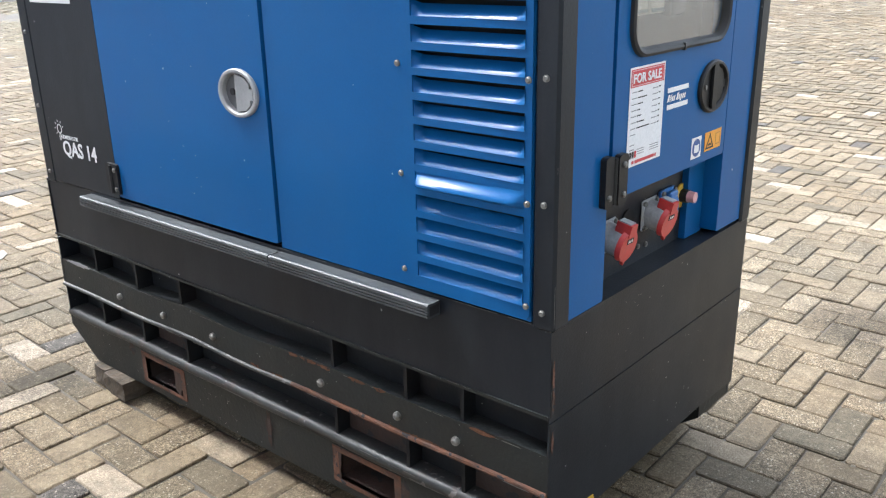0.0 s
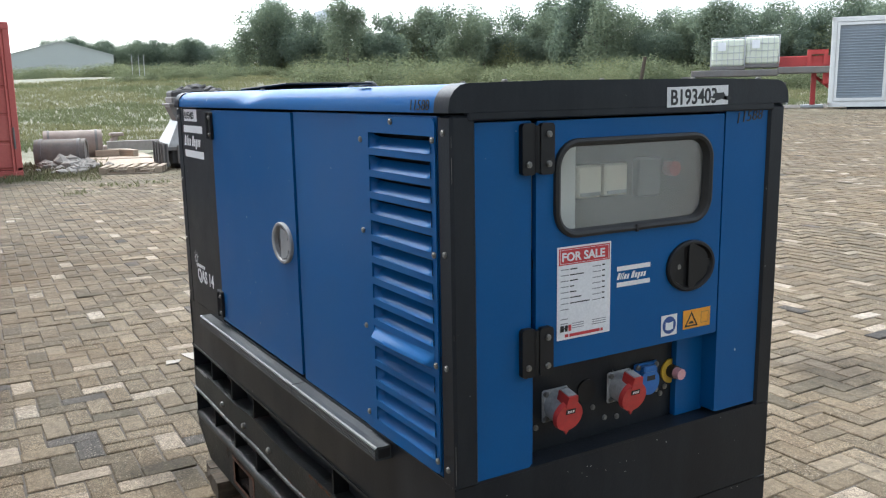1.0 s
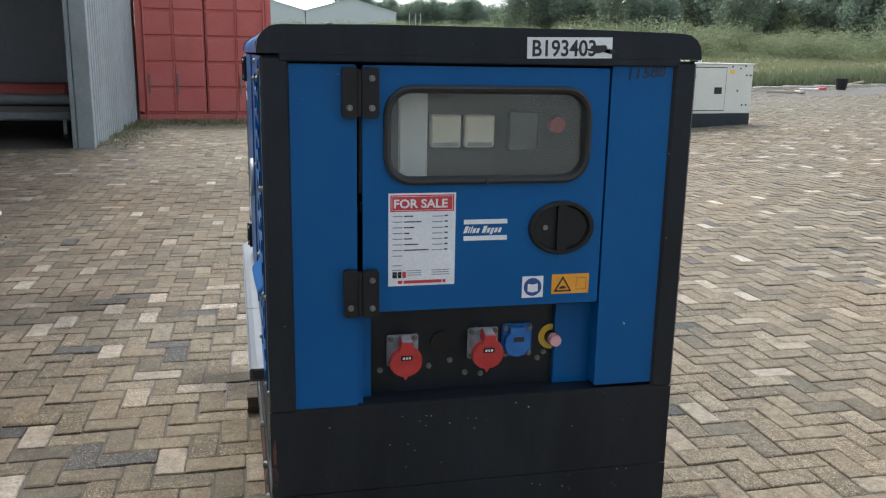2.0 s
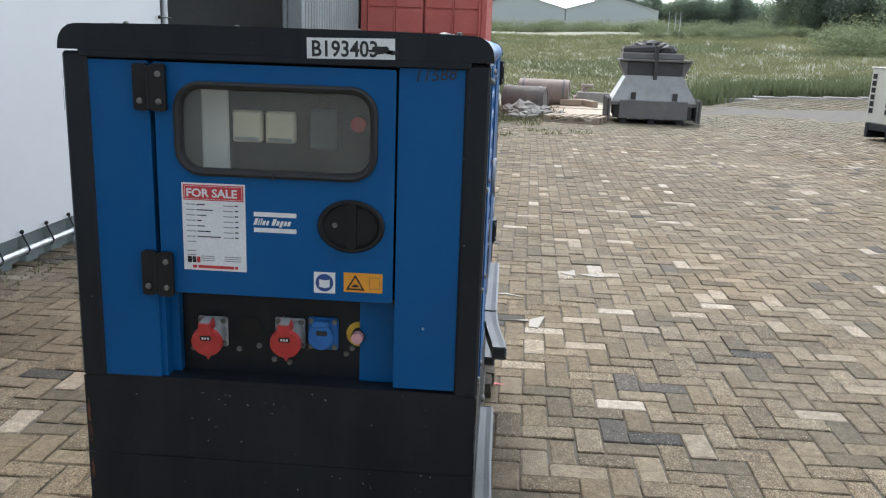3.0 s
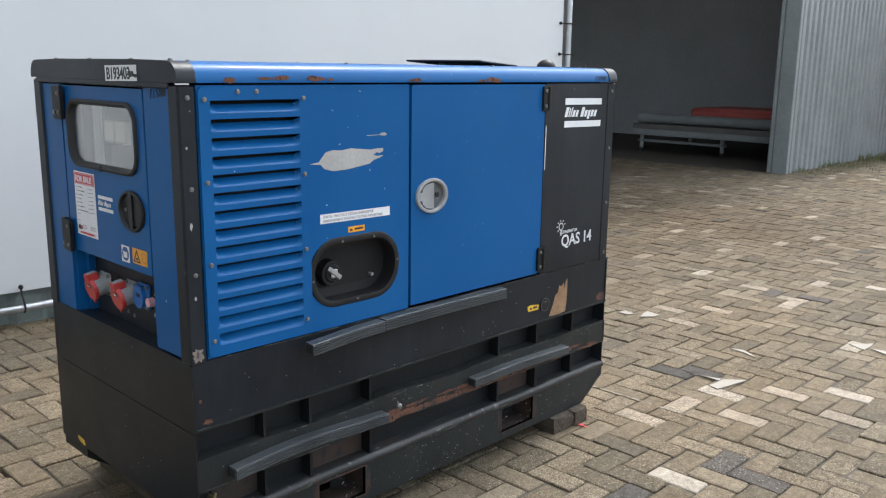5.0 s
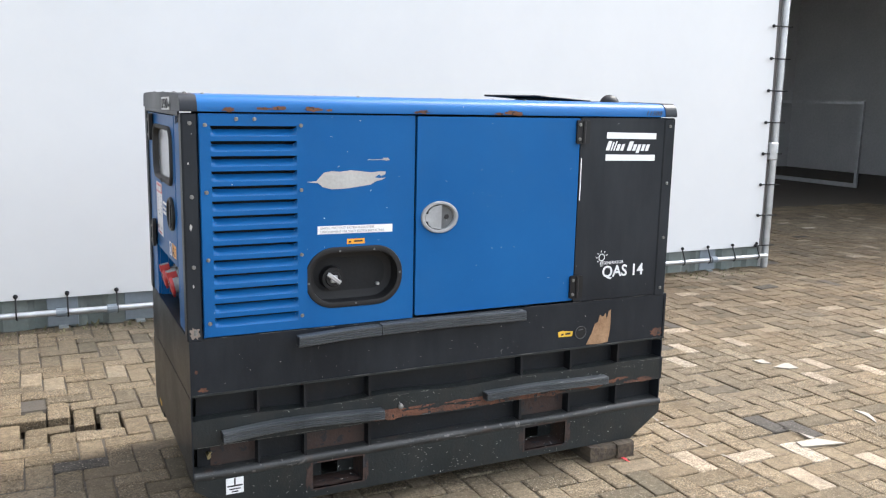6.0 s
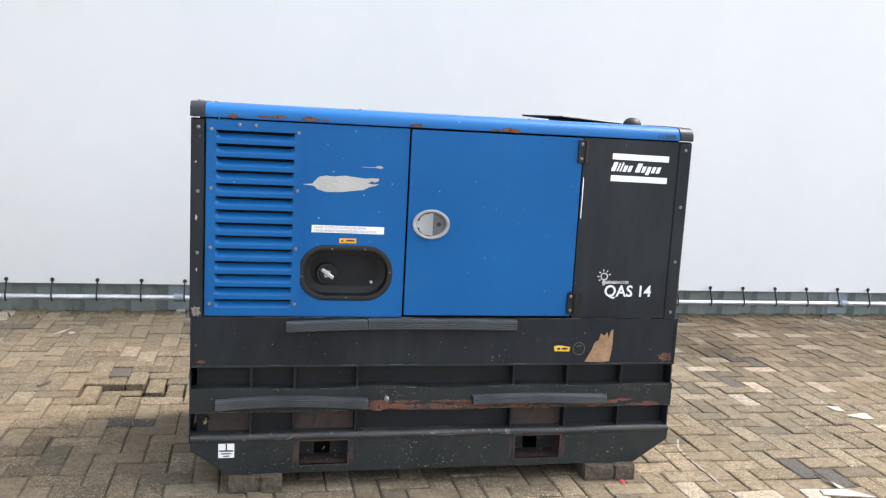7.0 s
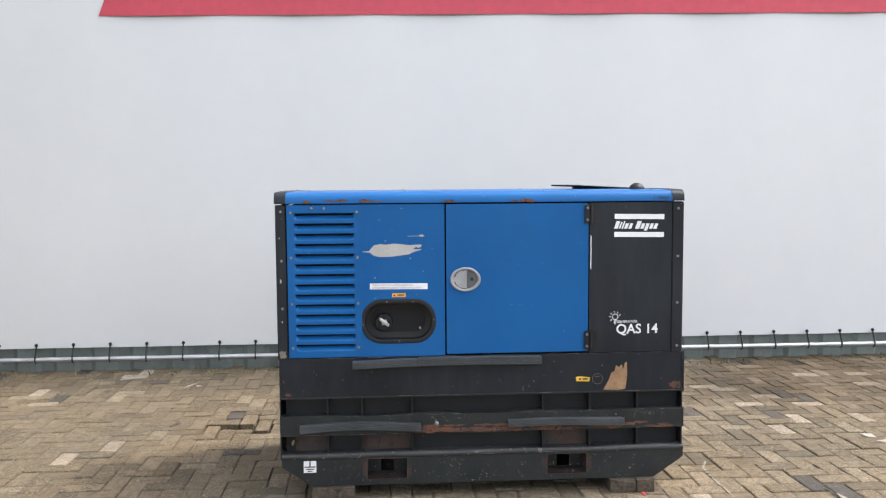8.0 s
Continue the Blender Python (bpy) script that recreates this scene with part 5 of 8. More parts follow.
part("grip_plate", bm_sheet([(0.224, 1.064), (0.250, 1.070), (0.264, 1.085), (0.264, 1.098), (0.272, 1.098), (0.272, 1.116), (0.264, 1.116), (0.264, 1.128), (0.250, 1.143), (0.224, 1.149)], -0.002, 0.005, KB), M_PLASTIC, knob)
part("keyhole", tube(bmesh.new(), KB @ Vector((0.174, 1.107, -0.002)), KB @ Vector((0.174, 1.107, 0.004)), 0.006), M_SCREW, knob, "steel lock")
for v0, v1 in ((1.349, 1.453), (0.921, 1.027)):
    h = part("hinge", bm_sheet(rrect(-0.279, v0, -0.246, v1, 0.008, 3), 0.0, 0.014, END_E), M_PLASTIC, door_e, "black hinge")
    part("hinge_leaf", bm_sheet(rrect(-0.238, v0, -0.203, v1, 0.008, 3), 0.008, 0.020, END_E), M_PLASTIC, h)
    part("hinge_pin", tube(bmesh.new(), END_E @ Vector((-0.242, v0 + 0.005, 0.010)), END_E @ Vector((-0.242, v1 - 0.005, 0.010)), 0.008), M_PLASTIC, h)
    screws(h, END_E, [(-0.264, v0 + 0.022, 0.014), (-0.218, v0 + 0.022, 0.020), (-0.218, v1 - 0.022, 0.020)])


def power_socket(y, z, name="power_socket"):
    s = part(name, bm_box((0.968, y - 0.037, z - 0.038), (0.975, y + 0.037, z + 0.038), 0.004), M_GREYPL, gen, "grey socket with a red hinged lid")
    tilt = Matrix.Translation((0.975, y, z)) @ pose(0, 0, 0, 0, 12, 0) @ frame3((0, 0, 0), (0, 1, 0), (0, 0, 1), (1, 0, 0))
    part("barrel", tube(bmesh.new(), tilt @ Vector((0, 0, -0.01)), tilt @ Vector((0, -0.002, 0.040)), 0.034, 0.032, 24), M_GREYPL, s, soft=True)
    bm = bmesh.new()
    tube(bm, tilt @ Vector((0, -0.002, 0.040)), tilt @ Vector((0, -0.002, 0.052)), 0.038, 0.036, 28)
    bm2 = sheet(bmesh.new(), [(-0.0155, 0.024), (0.0155, 0.024), (0.013, 0.0505), (-0.013, 0.0505)], [], 0.018, 0.055, tilt)
    lid = part("lid", bm, M_RED, s, "red socket lid", soft=True)
    part("lid_hinge", bm2, M_RED, lid)
    part("lid_clip", bm_sheet([(-0.011, 0.0495), (0.011, 0.0495), (0.011, 0.0525), (-0.011, 0.0525)], 0.020, 0.050, tilt), M_GREYPL, lid, "pale worn spring edge")
    part("lid_tongue", bm_sheet([(-0.008, -0.034), (0.008, -0.034), (0.0, -0.050)], 0.042, 0.050, tilt), M_RED, lid)
    part("lid_label", bm_sheet(rect(-0.013, 0.006, 0.013, 0.018), 0.0525, 0.0535, tilt), M_INK, lid, "small black label")
    bm = bars(bmesh.new(), [(-0.009, 0.009, 0.005), (-0.002, 0.009, 0.004), (0.004, 0.009, 0.005)], 0.0539, tilt, 0.006)
    part("label_mark", bm, M_WHITE, lid)
    screws(s, END_E, [(y + a, z + b, -0.055) for a in (-0.028, 0.028) for b in (-0.029, 0.029)])
    return s


power_socket(-0.138, 0.815)
power_socket(0.053, 0.822)
bs = part("blue_socket", bm_box((0.968, 0.098, 0.786), (0.980, 0.172, 0.866), 0.004), M_BLUEPL, gen, "blue mains socket with a hinged lid")
part("lid", bm_sheet(oval(0.132, 0.822, 0.030, 0.032, 24), -0.050, -0.036, END_E), M_BLUEPL, bs)
part("lid_hinge", bm_box((0.978, 0.112, 0.846), (0.996, 0.152, 0.862), 0.003), M_BLUEPL, bs)
part("lid_label", bm_sheet(rect(0.122, 0.826, 0.148, 0.838), -0.036, -0.0355, END_E), M_INK, bs, "small black label")
screws(bs, END_E, [(0.106, 0.858, -0.050), (0.164, 0.858, -0.050), (0.164, 0.794, -0.050), (0.106, 0.794, -0.050)])
es = part("stop_button", tube(bmesh.new(), (0.968, 0.222, 0.828), (0.972, 0.222, 0.828), 0.031, seg=28), M_YELLOW, gen, "yellow disc of the emergency stop", soft=True)
part("button_neck", tube(bmesh.new(), (0.972, 0.222, 0.828), (0.990, 0.222, 0.828), 0.017), M_INK, es)
part("button_head", tube(bmesh.new(), (0.988, 0.222, 0.828), (1.008, 0.222, 0.828), 0.0145, 0.0135, 20), M_PINK, es, "faded pink push button", soft=True)
part("blank_plug", tube(bmesh.new(), (0.966, -0.045, 0.828), (0.972, -0.045, 0.828), 0.027, seg=24), M_PLASTIC, gen, "black blanking plug")
screws(gen, END_E, [(u, v, -0.062) for u, v in ((-0.190, 0.768), (-0.075, 0.772), (-0.025, 0.783), (0.19, 0.775), (0.012, 0.75), (0.05, 0.745), (0.205, 0.79), (-0.22, 0.86))])

# ---- stickers and lettering ----
K = END_D @ pose(0, 0, 0.0105)
paper = part("sale_notice", bm_sheet(rect(-0.181, 0.985, -0.033, 1.190), 0.0, 0.0008, K), M_PAPER, door_e, "white sale notice with a red heading")
part("heading", bm_sheet(rect(-0.177, 1.150, -0.037, 1.186), 0.0008, 0.0014, K), M_REDINK, paper, "red heading")
part("heading_rule", bm_sheet(rect(-0.174, 1.1525, -0.040, 1.1835), 0.0013, 0.0016, K, [rect(-0.1732, 1.1533, -0.0408, 1.1827)]), M_PAPER, paper)
part("lettering", text_mesh("FOR SALE", 0.0262, K @ pose(-0.1705, 1.1585, 0.002), squeeze=1.06, bold=0.0006), M_PAPER, paper, "FOR SALE in white capitals")
bm, bm2 = bmesh.new(), bmesh.new()
for i in range(8):
    v = 1.139 - 0.0125 * i
    bars(bm, [(-0.172, v, 0.022)], 0.0012, K, 0.0022)
    bars(bm2, [(-0.147, v - 0.0002, (0.020, 0.038, 0.022, 0.012, 0.018, 0.032, 0.055, 0.0)[i] + 0.0001)], 0.0012, K, 0.0026)
    if i < 7:
        bars(bm, [(-0.085, v - 0.001, 0.024)], 0.0012, K, 0.0022)
        bars(bm2, [(-0.058, v - 0.0005, 0.008)], 0.0012, K, 0.003)
for i in range(3):
    bars(bm, [(-0.172, 1.030 - 0.010 * i, 0.020)], 0.0012, K, 0.0022)
for i in range(3):
    bars(bm, [(-0.140, 1.018 - 0.005 * i, 0.032), (-0.085, 1.018 - 0.005 * i, 0.040)], 0.0012, K, 0.0018)
tagged(part("form_print", bm, M_GREYINK, paper), kind="stuff")
tagged(part("form_writing", bm2, M_INK, paper), kind="stuff")
bm = bmesh.new()
bars(bm, [(-0.172, 1.003, 0.010), (-0.160, 1.003, 0.008)], 0.0012, K, 0.014)
part("company_mark", bm, M_INK, paper)
bm = bmesh.new()
bars(bm, [(-0.150, 1.003, 0.008)], 0.0012, K, 0.014)
bars(bm, [(-0.160, 0.990, 0.010), (-0.147, 0.990, 0.085), (-0.060, 0.990, 0.007)], 0.0012, K, 0.007)
part("company_lines", bm, M_REDINK, paper)


def maker_mark(m, u0, u1, v0, v1, parent, tilt=0.0):
    """White bars above and below a slanted word, drawn as plain shapes."""
    h = (v1 - v0)
    mm = m @ pose((u0 + u1) / 2, (v0 + v1) / 2, 0, 0, 0, tilt)
    w, hh = (u1 - u0) / 2, h / 2
    mk = part("maker_mark", bm_sheet(rect(-w, hh - h * 0.22, w, hh), 0, 0.0008, mm), M_WHITE, parent, "white bars of the maker's mark")
    part("mark_bar", bm_sheet(rect(-w, -hh, w, -hh + h * 0.22), 0, 0.0008, mm), M_WHITE, mk)
    bm = bmesh.new()
    x = -0.98
    for i, (wd, up) in enumerate(((0.15, 0.19), (0.06, 0.16), (0.06, 0.19), (0.13, 0.09), (0.12, 0.09), (0.0, 0), (0.17, 0.19), (0.13, 0.09), (0.13, 0.09), (0.13, 0.09), (0.13, 0.09))):
        if wd == 0:
            x += 0.10
            continue
        lo, hi = -h * (0.14 if i != 8 else 0.22), h * up
        s0, s1 = lo * 0.35, hi * 0.35
        q = [(x * w + s0, lo), ((x + wd) * w + s0, lo), ((x + wd) * w + s1, hi), (x * w + s1, hi)]
        bm.faces.new([bm.verts.new(mm @ Vector((u, v, 0.0008))) for u, v in q])
        x += wd + 0.045
    tagged(part("mark_word", bm, M_WHITE, mk), kind="stuff")
    return mk


maker_mark(K, -0.014, 0.085, 1.082, 1.129, door_e)
bp_b = [o for o in gen.children if o.name.startswith("black_panel")]
bp_b, bp_a = sorted(bp_b, key=lambda o: o.name)
KBs, KAs = SIDE_B @ pose(0, 0, 0.0022), SIDE_A @ pose(0, 0, 0.0022)
maker_mark(KBs, 0.638, 0.890, 1.298, 1.413, bp_b, -0.8)
maker_mark(KAs, -0.898, -0.650, 1.292, 1.410, bp_a)


def model_mark(m, u, v, k, parent):
    """Model name with a small bulb drawn over it."""
    mk = None
    for right in (False, True):
        bm = text_mesh("QAS 14", 0.068 * k, m @ pose(u, v, 0.0004), squeeze=0.98, bold=0.0012)
        inv = m.inverted()
        along = [(inv @ w.co).x for w in bm.verts]
        cut = min(along) + 0.63 * (max(along) - min(along))
        bmesh.ops.delete(bm, geom=[w for w in bm.verts if ((inv @ w.co).x < cut) == right], context="VERTS")
        word = part("model_mark", bm, M_WHITE, mk or parent, "white model lettering")
        mk = mk or word
    part("small_lettering", text_mesh("GENERATOR", 0.0185 * k, m @ pose(u + 0.001, v + 0.054 * k, 0.0004), squeeze=1.0), M_WHITE, mk, "GENERATOR in small white capitals")
    bm = bmesh.new()
    cu, cv, r = u - 0.005 * k, v + 0.085 * k, 0.016 * k
    for i in range(7):
        a = radians(20 + 40 * i)
        d, e = Vector((math.cos(a), math.sin(a), 0)), Vector((-math.sin(a), math.cos(a), 0)) * 0.0018
        o = Vector((cu, cv, 0.0006))
        bm.faces.new([bm.verts.new(m @ p) for p in (o + d * r * 1.35 - e, o + d * r * 1.9 - e, o + d * r * 1.9 + e, o + d * r * 1.35 + e)])
    sheet(bm, oval(cu, cv, r, r, 20), [oval(cu, cv, r * 0.78, r * 0.78, 20)], 0, 0.0006, m)
    bars(bm, [(cu - 0.004, cv - r * 2.4, 0.003), (cu + 0.002, cv - r * 2.4, 0.003)], 0.0006, m, r * 1.5)
    part("bulb_mark", bm, M_WHITE, mk, "white outline of a light bulb")


model_mark(KBs, 0.650, 0.812, 1.0, bp_b)
model_mark(KAs, -0.842, 0.818, 0.97, bp_a)

plate = part("number_label", bm_sheet(rect(-0.096, -0.022, 0.096, 0.022), 0.0, 0.001, END_E @ pose(0.209, 1.499, 0.0105, 0, 0, 1.0)), M_WHITE, cap_e, "white label with a stock number")
part("lettering", text_mesh("B193403", 0.047, END_E @ pose(0.209, 1.499, 0.0118, 0, 0, 1.0) @ pose(-0.087, -0.0165, 0), squeeze=0.88, bold=0.0009), M_INK, plate, "B193403 in black")
bm = bmesh.new()
blot(bm, 0.276, 1.497, 0.024, 0.008, 0.0130, END_E, rng, 16, 0.35)
blot(bm, 0.300, 1.494, 0.014, 0.005, 0.0130, END_E, rng, 16, 0.35)
part("label_smudge", bm, M_INK, plate, "black smudge over the last figures")
la = part("number_label", bm_sheet(rect(-0.882, 1.426, -0.712, 1.470), 0.0, 0.0008, KAs), M_WHITE, bp_a, "small white label with a stock number")
part("lettering", text_mesh("B193403", 0.036, KAs @ pose(-0.875, 1.4355, 0.001), squeeze=0.98, bold=0.001), M_INK, la, "B193403 in black")
part("lettering", text_mesh("11588", 0.036, END_E @ pose(0.345, 1.432, 0.0008, 0, 0, 6), squeeze=1.05, shear=0.25), M_INK, end_r, "11588 written by hand in black")
part("lettering", text_mesh("11588", 0.028, SIDE_B @ pose(0.825, 1.484, 0.0066), squeeze=1.2, shear=0.25), M_INK, roof, "11588 written by hand in black")
part("lettering", text_mesh("11588", 0.030, SIDE_A @ pose(0.88, 1.483, 0.0066), squeeze=1.1, shear=0.25), M_INK, roof, "11588 written by hand in black")

st = part("manual_sticker", bm_sheet(rect(0.125, 0.945, 0.175, 0.995), 0, 0.0008, K), M_WHITE, door_e, "white square sticker with a blue disc")
part("disc", bm_sheet(oval(0.150, 0.970, 0.021, 0.021, 28), 0.0008, 0.0014, K), M_BLUEINK, st)
part("book_shape", bm_sheet([(0.138, 0.960), (0.150, 0.9575), (0.162, 0.960), (0.162, 0.978), (0.150, 0.9755), (0.138, 0.978)], 0.0014, 0.0018, K), M_WHITE, st)
st = part("warning_sticker", bm_sheet(rect(0.195, 0.951, 0.285, 0.997), 0, 0.0008, K), M_ORANGE, door_e, "orange warning sticker")
part("triangle", bm_sheet([(0.200, 0.956), (0.244, 0.956), (0.222, 0.993)], 0.0008, 0.0014, K, [[(0.2065, 0.9598), (0.2375, 0.9598), (0.222, 0.986)]]), M_INK, st, "black warning triangle")
part("triangle_mark", bm_sheet([(0.214, 0.963), (0.230, 0.963), (0.230, 0.966), (0.224, 0.970), (0.218, 0.968), (0.214, 0.966)], 0.0008, 0.0014, K), M_INK, st)
part("panel_mark", bm_sheet(rect(0.254, 0.960, 0.279, 0.988), 0.0008, 0.0012, K, [rect(0.2552, 0.9612, 0.2778, 0.9868)]), M_TANRUST, st)
st = part("fuel_notice", bm_sheet(rect(-0.142, -0.013, 0.142, 0.016), 0, 0.0008, SIDE_B @ pose(-0.440, 1.066, 0.0, 0, 0, -0.5)), M_WHITE, panel_b, "white strip with two lines of small capitals")
FN = SIDE_B @ pose(-0.440, 1.066, 0.001, 0, 0, -0.5)
part("lettering", text_mesh("ENKEL MAZOUT EXTRA INDUSTRIE", 0.0125, FN @ pose(-0.132, 0.0040, 0), squeeze=1.02), M_GREYINK, st)
part("lettering", text_mesh("UNIQUEMENT MAZOUT EXTRA INDUSTRIEL", 0.0125, FN @ pose(-0.132, -0.0095, 0), squeeze=0.98), M_GREYINK, st)
st = part("fuel_sticker", bm_sheet(rect(-0.473, 1.014, -0.406, 1.033), 0, 0.0008, SIDE_B), M_ORANGE, panel_b, "small orange fuel sticker")
bm = bars(bmesh.new(), [(-0.467, 1.019, 0.010), (-0.447, 1.021, 0.034)], 0.0012, SIDE_B, 0.006)
part("sticker_marks", bm, M_INK, st)
st = part("earth_sticker", bm_sheet(rect(-0.922, 0.140, -0.860, 0.199), 0.0, 0.0008, SIDE_B @ pose(0, 0, 0.003)), M_WHITE, beam_b, "white sticker with an earth sign")
EB = SIDE_B @ pose(0, 0, 0.0042)
bm = bmesh.new()
for u, v, ln, h in ((-0.894, 0.172, 0.006, 0.026), (-0.918, 0.166, 0.054, 0.006), (-0.911, 0.155, 0.040, 0.005), (-0.903, 0.145, 0.024, 0.005)):
    bars(bm, [(u, v, ln)], 0.0, EB, h)
part("earth_marks", bm, M_INK, st)
st = part("drain_tag", bm_sheet([(0.446, 0.594), (0.450, 0.572), (0.516, 0.570), (0.519, 0.590), (0.470, 0.597)], 0, 0.0008, SIDE_B), M_YELLOW, band_b, "torn yellow tag")
bm = bars(bmesh.new(), [(0.462, 0.578, 0.012), (0.482, 0.579, 0.026)], 0.0012, SIDE_B, 0.008)
part("tag_marks", bm, M_INK, st)
plug = part("drain_plug", tube(bmesh.new(), SIDE_B @ Vector((0.557, 0.583, -0.002)), SIDE_B @ Vector((0.557, 0.583, 0.004)), 0.027, seg=24), M_PLASTIC, band_b, "round black plug")
part("plug_ring", bm_sheet(oval(0.557, 0.583, 0.0275, 0.0275, 28), 0.003, 0.0046, SIDE_B, [oval(0.557, 0.583, 0.0255, 0.0255, 28)]), M_DISH, plug, "worn rim")
part("plug_slot", bm_sheet([(0.546, 0.592), (0.568, 0.595), (0.568, 0.598), (0.546, 0.595)], 0.003, 0.0046, SIDE_B), M_DISH, plug)
part("earth_bolt", tube(tube(bmesh.new(), SIDE_B @ Vector((-0.975, 0.285, -0.07)), SIDE_B @ Vector((-0.975, 0.285, -0.012)), 0.007), SIDE_B @ Vector((-0.977, 0.276, -0.016)), SIDE_B @ Vector((-0.970, 0.302, -0.012)), 0.004), paint("tarnished_brass", (0.20, 0.16, 0.07), (0.42, 0.37, 0.22), 0.4, 0.6, big=40, grain=200), rail_b, "pale brass earth bolt")
part("edge_scratch", bars(bmesh.new(), [(0.5175, 1.14, 0.004)], 0.0026, SIDE_B, 0.17), M_WHITE, bp_b, "white scratched edge")
# small white strip below the corner of the roof cap
part("cap_gap", bm_box((1.004, 0.511, 1.4735), (1.0405, 0.5165, 1.4775)), M_WHITE, cap_e, "small white strip under the cap")
part("yellow_mark", bm_sheet([(-0.305, 0.243), (-0.258, 0.238), (-0.252, 0.222), (-0.262, 0.218), (-0.298, 0.226), (-0.309, 0.232)], 0.004, 0.005, END_E), M_YELLOW, gen, "torn yellow sticker")

def fit_skew(x, y):
    """Skew added to side A to fit its outline from the camera: in at one end, out at the other."""
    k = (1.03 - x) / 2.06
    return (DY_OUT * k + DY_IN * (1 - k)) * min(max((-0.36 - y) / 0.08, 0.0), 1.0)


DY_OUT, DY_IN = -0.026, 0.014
skewed_meshes = set()
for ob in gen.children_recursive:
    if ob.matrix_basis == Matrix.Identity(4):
        if ob.data.name not in skewed_meshes:
            skewed_meshes.add(ob.data.name)
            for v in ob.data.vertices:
                v.co.y += fit_skew(v.co.x, v.co.y)
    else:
        ob.location.y += fit_skew(ob.location.x, ob.location.y)

# timbers under the skid
def timber_piece(x0, x1, y0, y1, z1, seed):
    """A sawn baulk with uneven, splintered faces and ends."""
    r = random.Random(seed)
    bm = bmesh.new()
    n = 16
    loops = []
    for i in range(n + 1):
        y = y0 + (y1 - y0) * i / n
        end = i in (0, n)
        e = 0.002 if end else 0.0
        ring = []
        for k in range(12):
            t = k / 12 * 4
            side, f = int(t), t - int(t)
            px, pz = ((f, 0), (1, f), (1 - f, 1), (0, 1 - f))[side]
            x = x0 + e + (x1 - x0 - 2 * e) * px + r.uniform(-0.002, 0.002)
            z = 0.001 + (z1 - e) * pz + (r.uniform(-0.005, 0.002) if pz > 0.9 else 0)
            ring.append((x, y + (r.uniform(-0.005, 0.005) if end else 0), max(0.0005, z)))
        loops.append(ring)
    loft(bm, loops, Matrix.Identity(4))
    for lp in (loops[0], loops[-1]):
        bm.faces.new([bm.verts.new(p) for p in lp])
    bmesh.ops.remove_doubles(bm, verts=bm.verts, dist=1e-5)
    return bm


for k, (x0, x1) in enumerate(((0.668, 0.882), (-0.848, -0.620))):
    tb = thing("timber", (0, 0, 0), "brown weathered timber under the generator skid, cracked lengthwise", "timber", "timbers under the generator")
    cut = x0 + 0.40 * (x1 - x0)
    part("split_half", timber_piece(x0, cut + 0.002, -0.500, 0.548, 0.069, 90 + k), M_WOOD, tb)
    part("split_half", timber_piece(cut - 0.001, x1, -0.512, 0.540, 0.067, 95 + k), M_WOOD, tb)

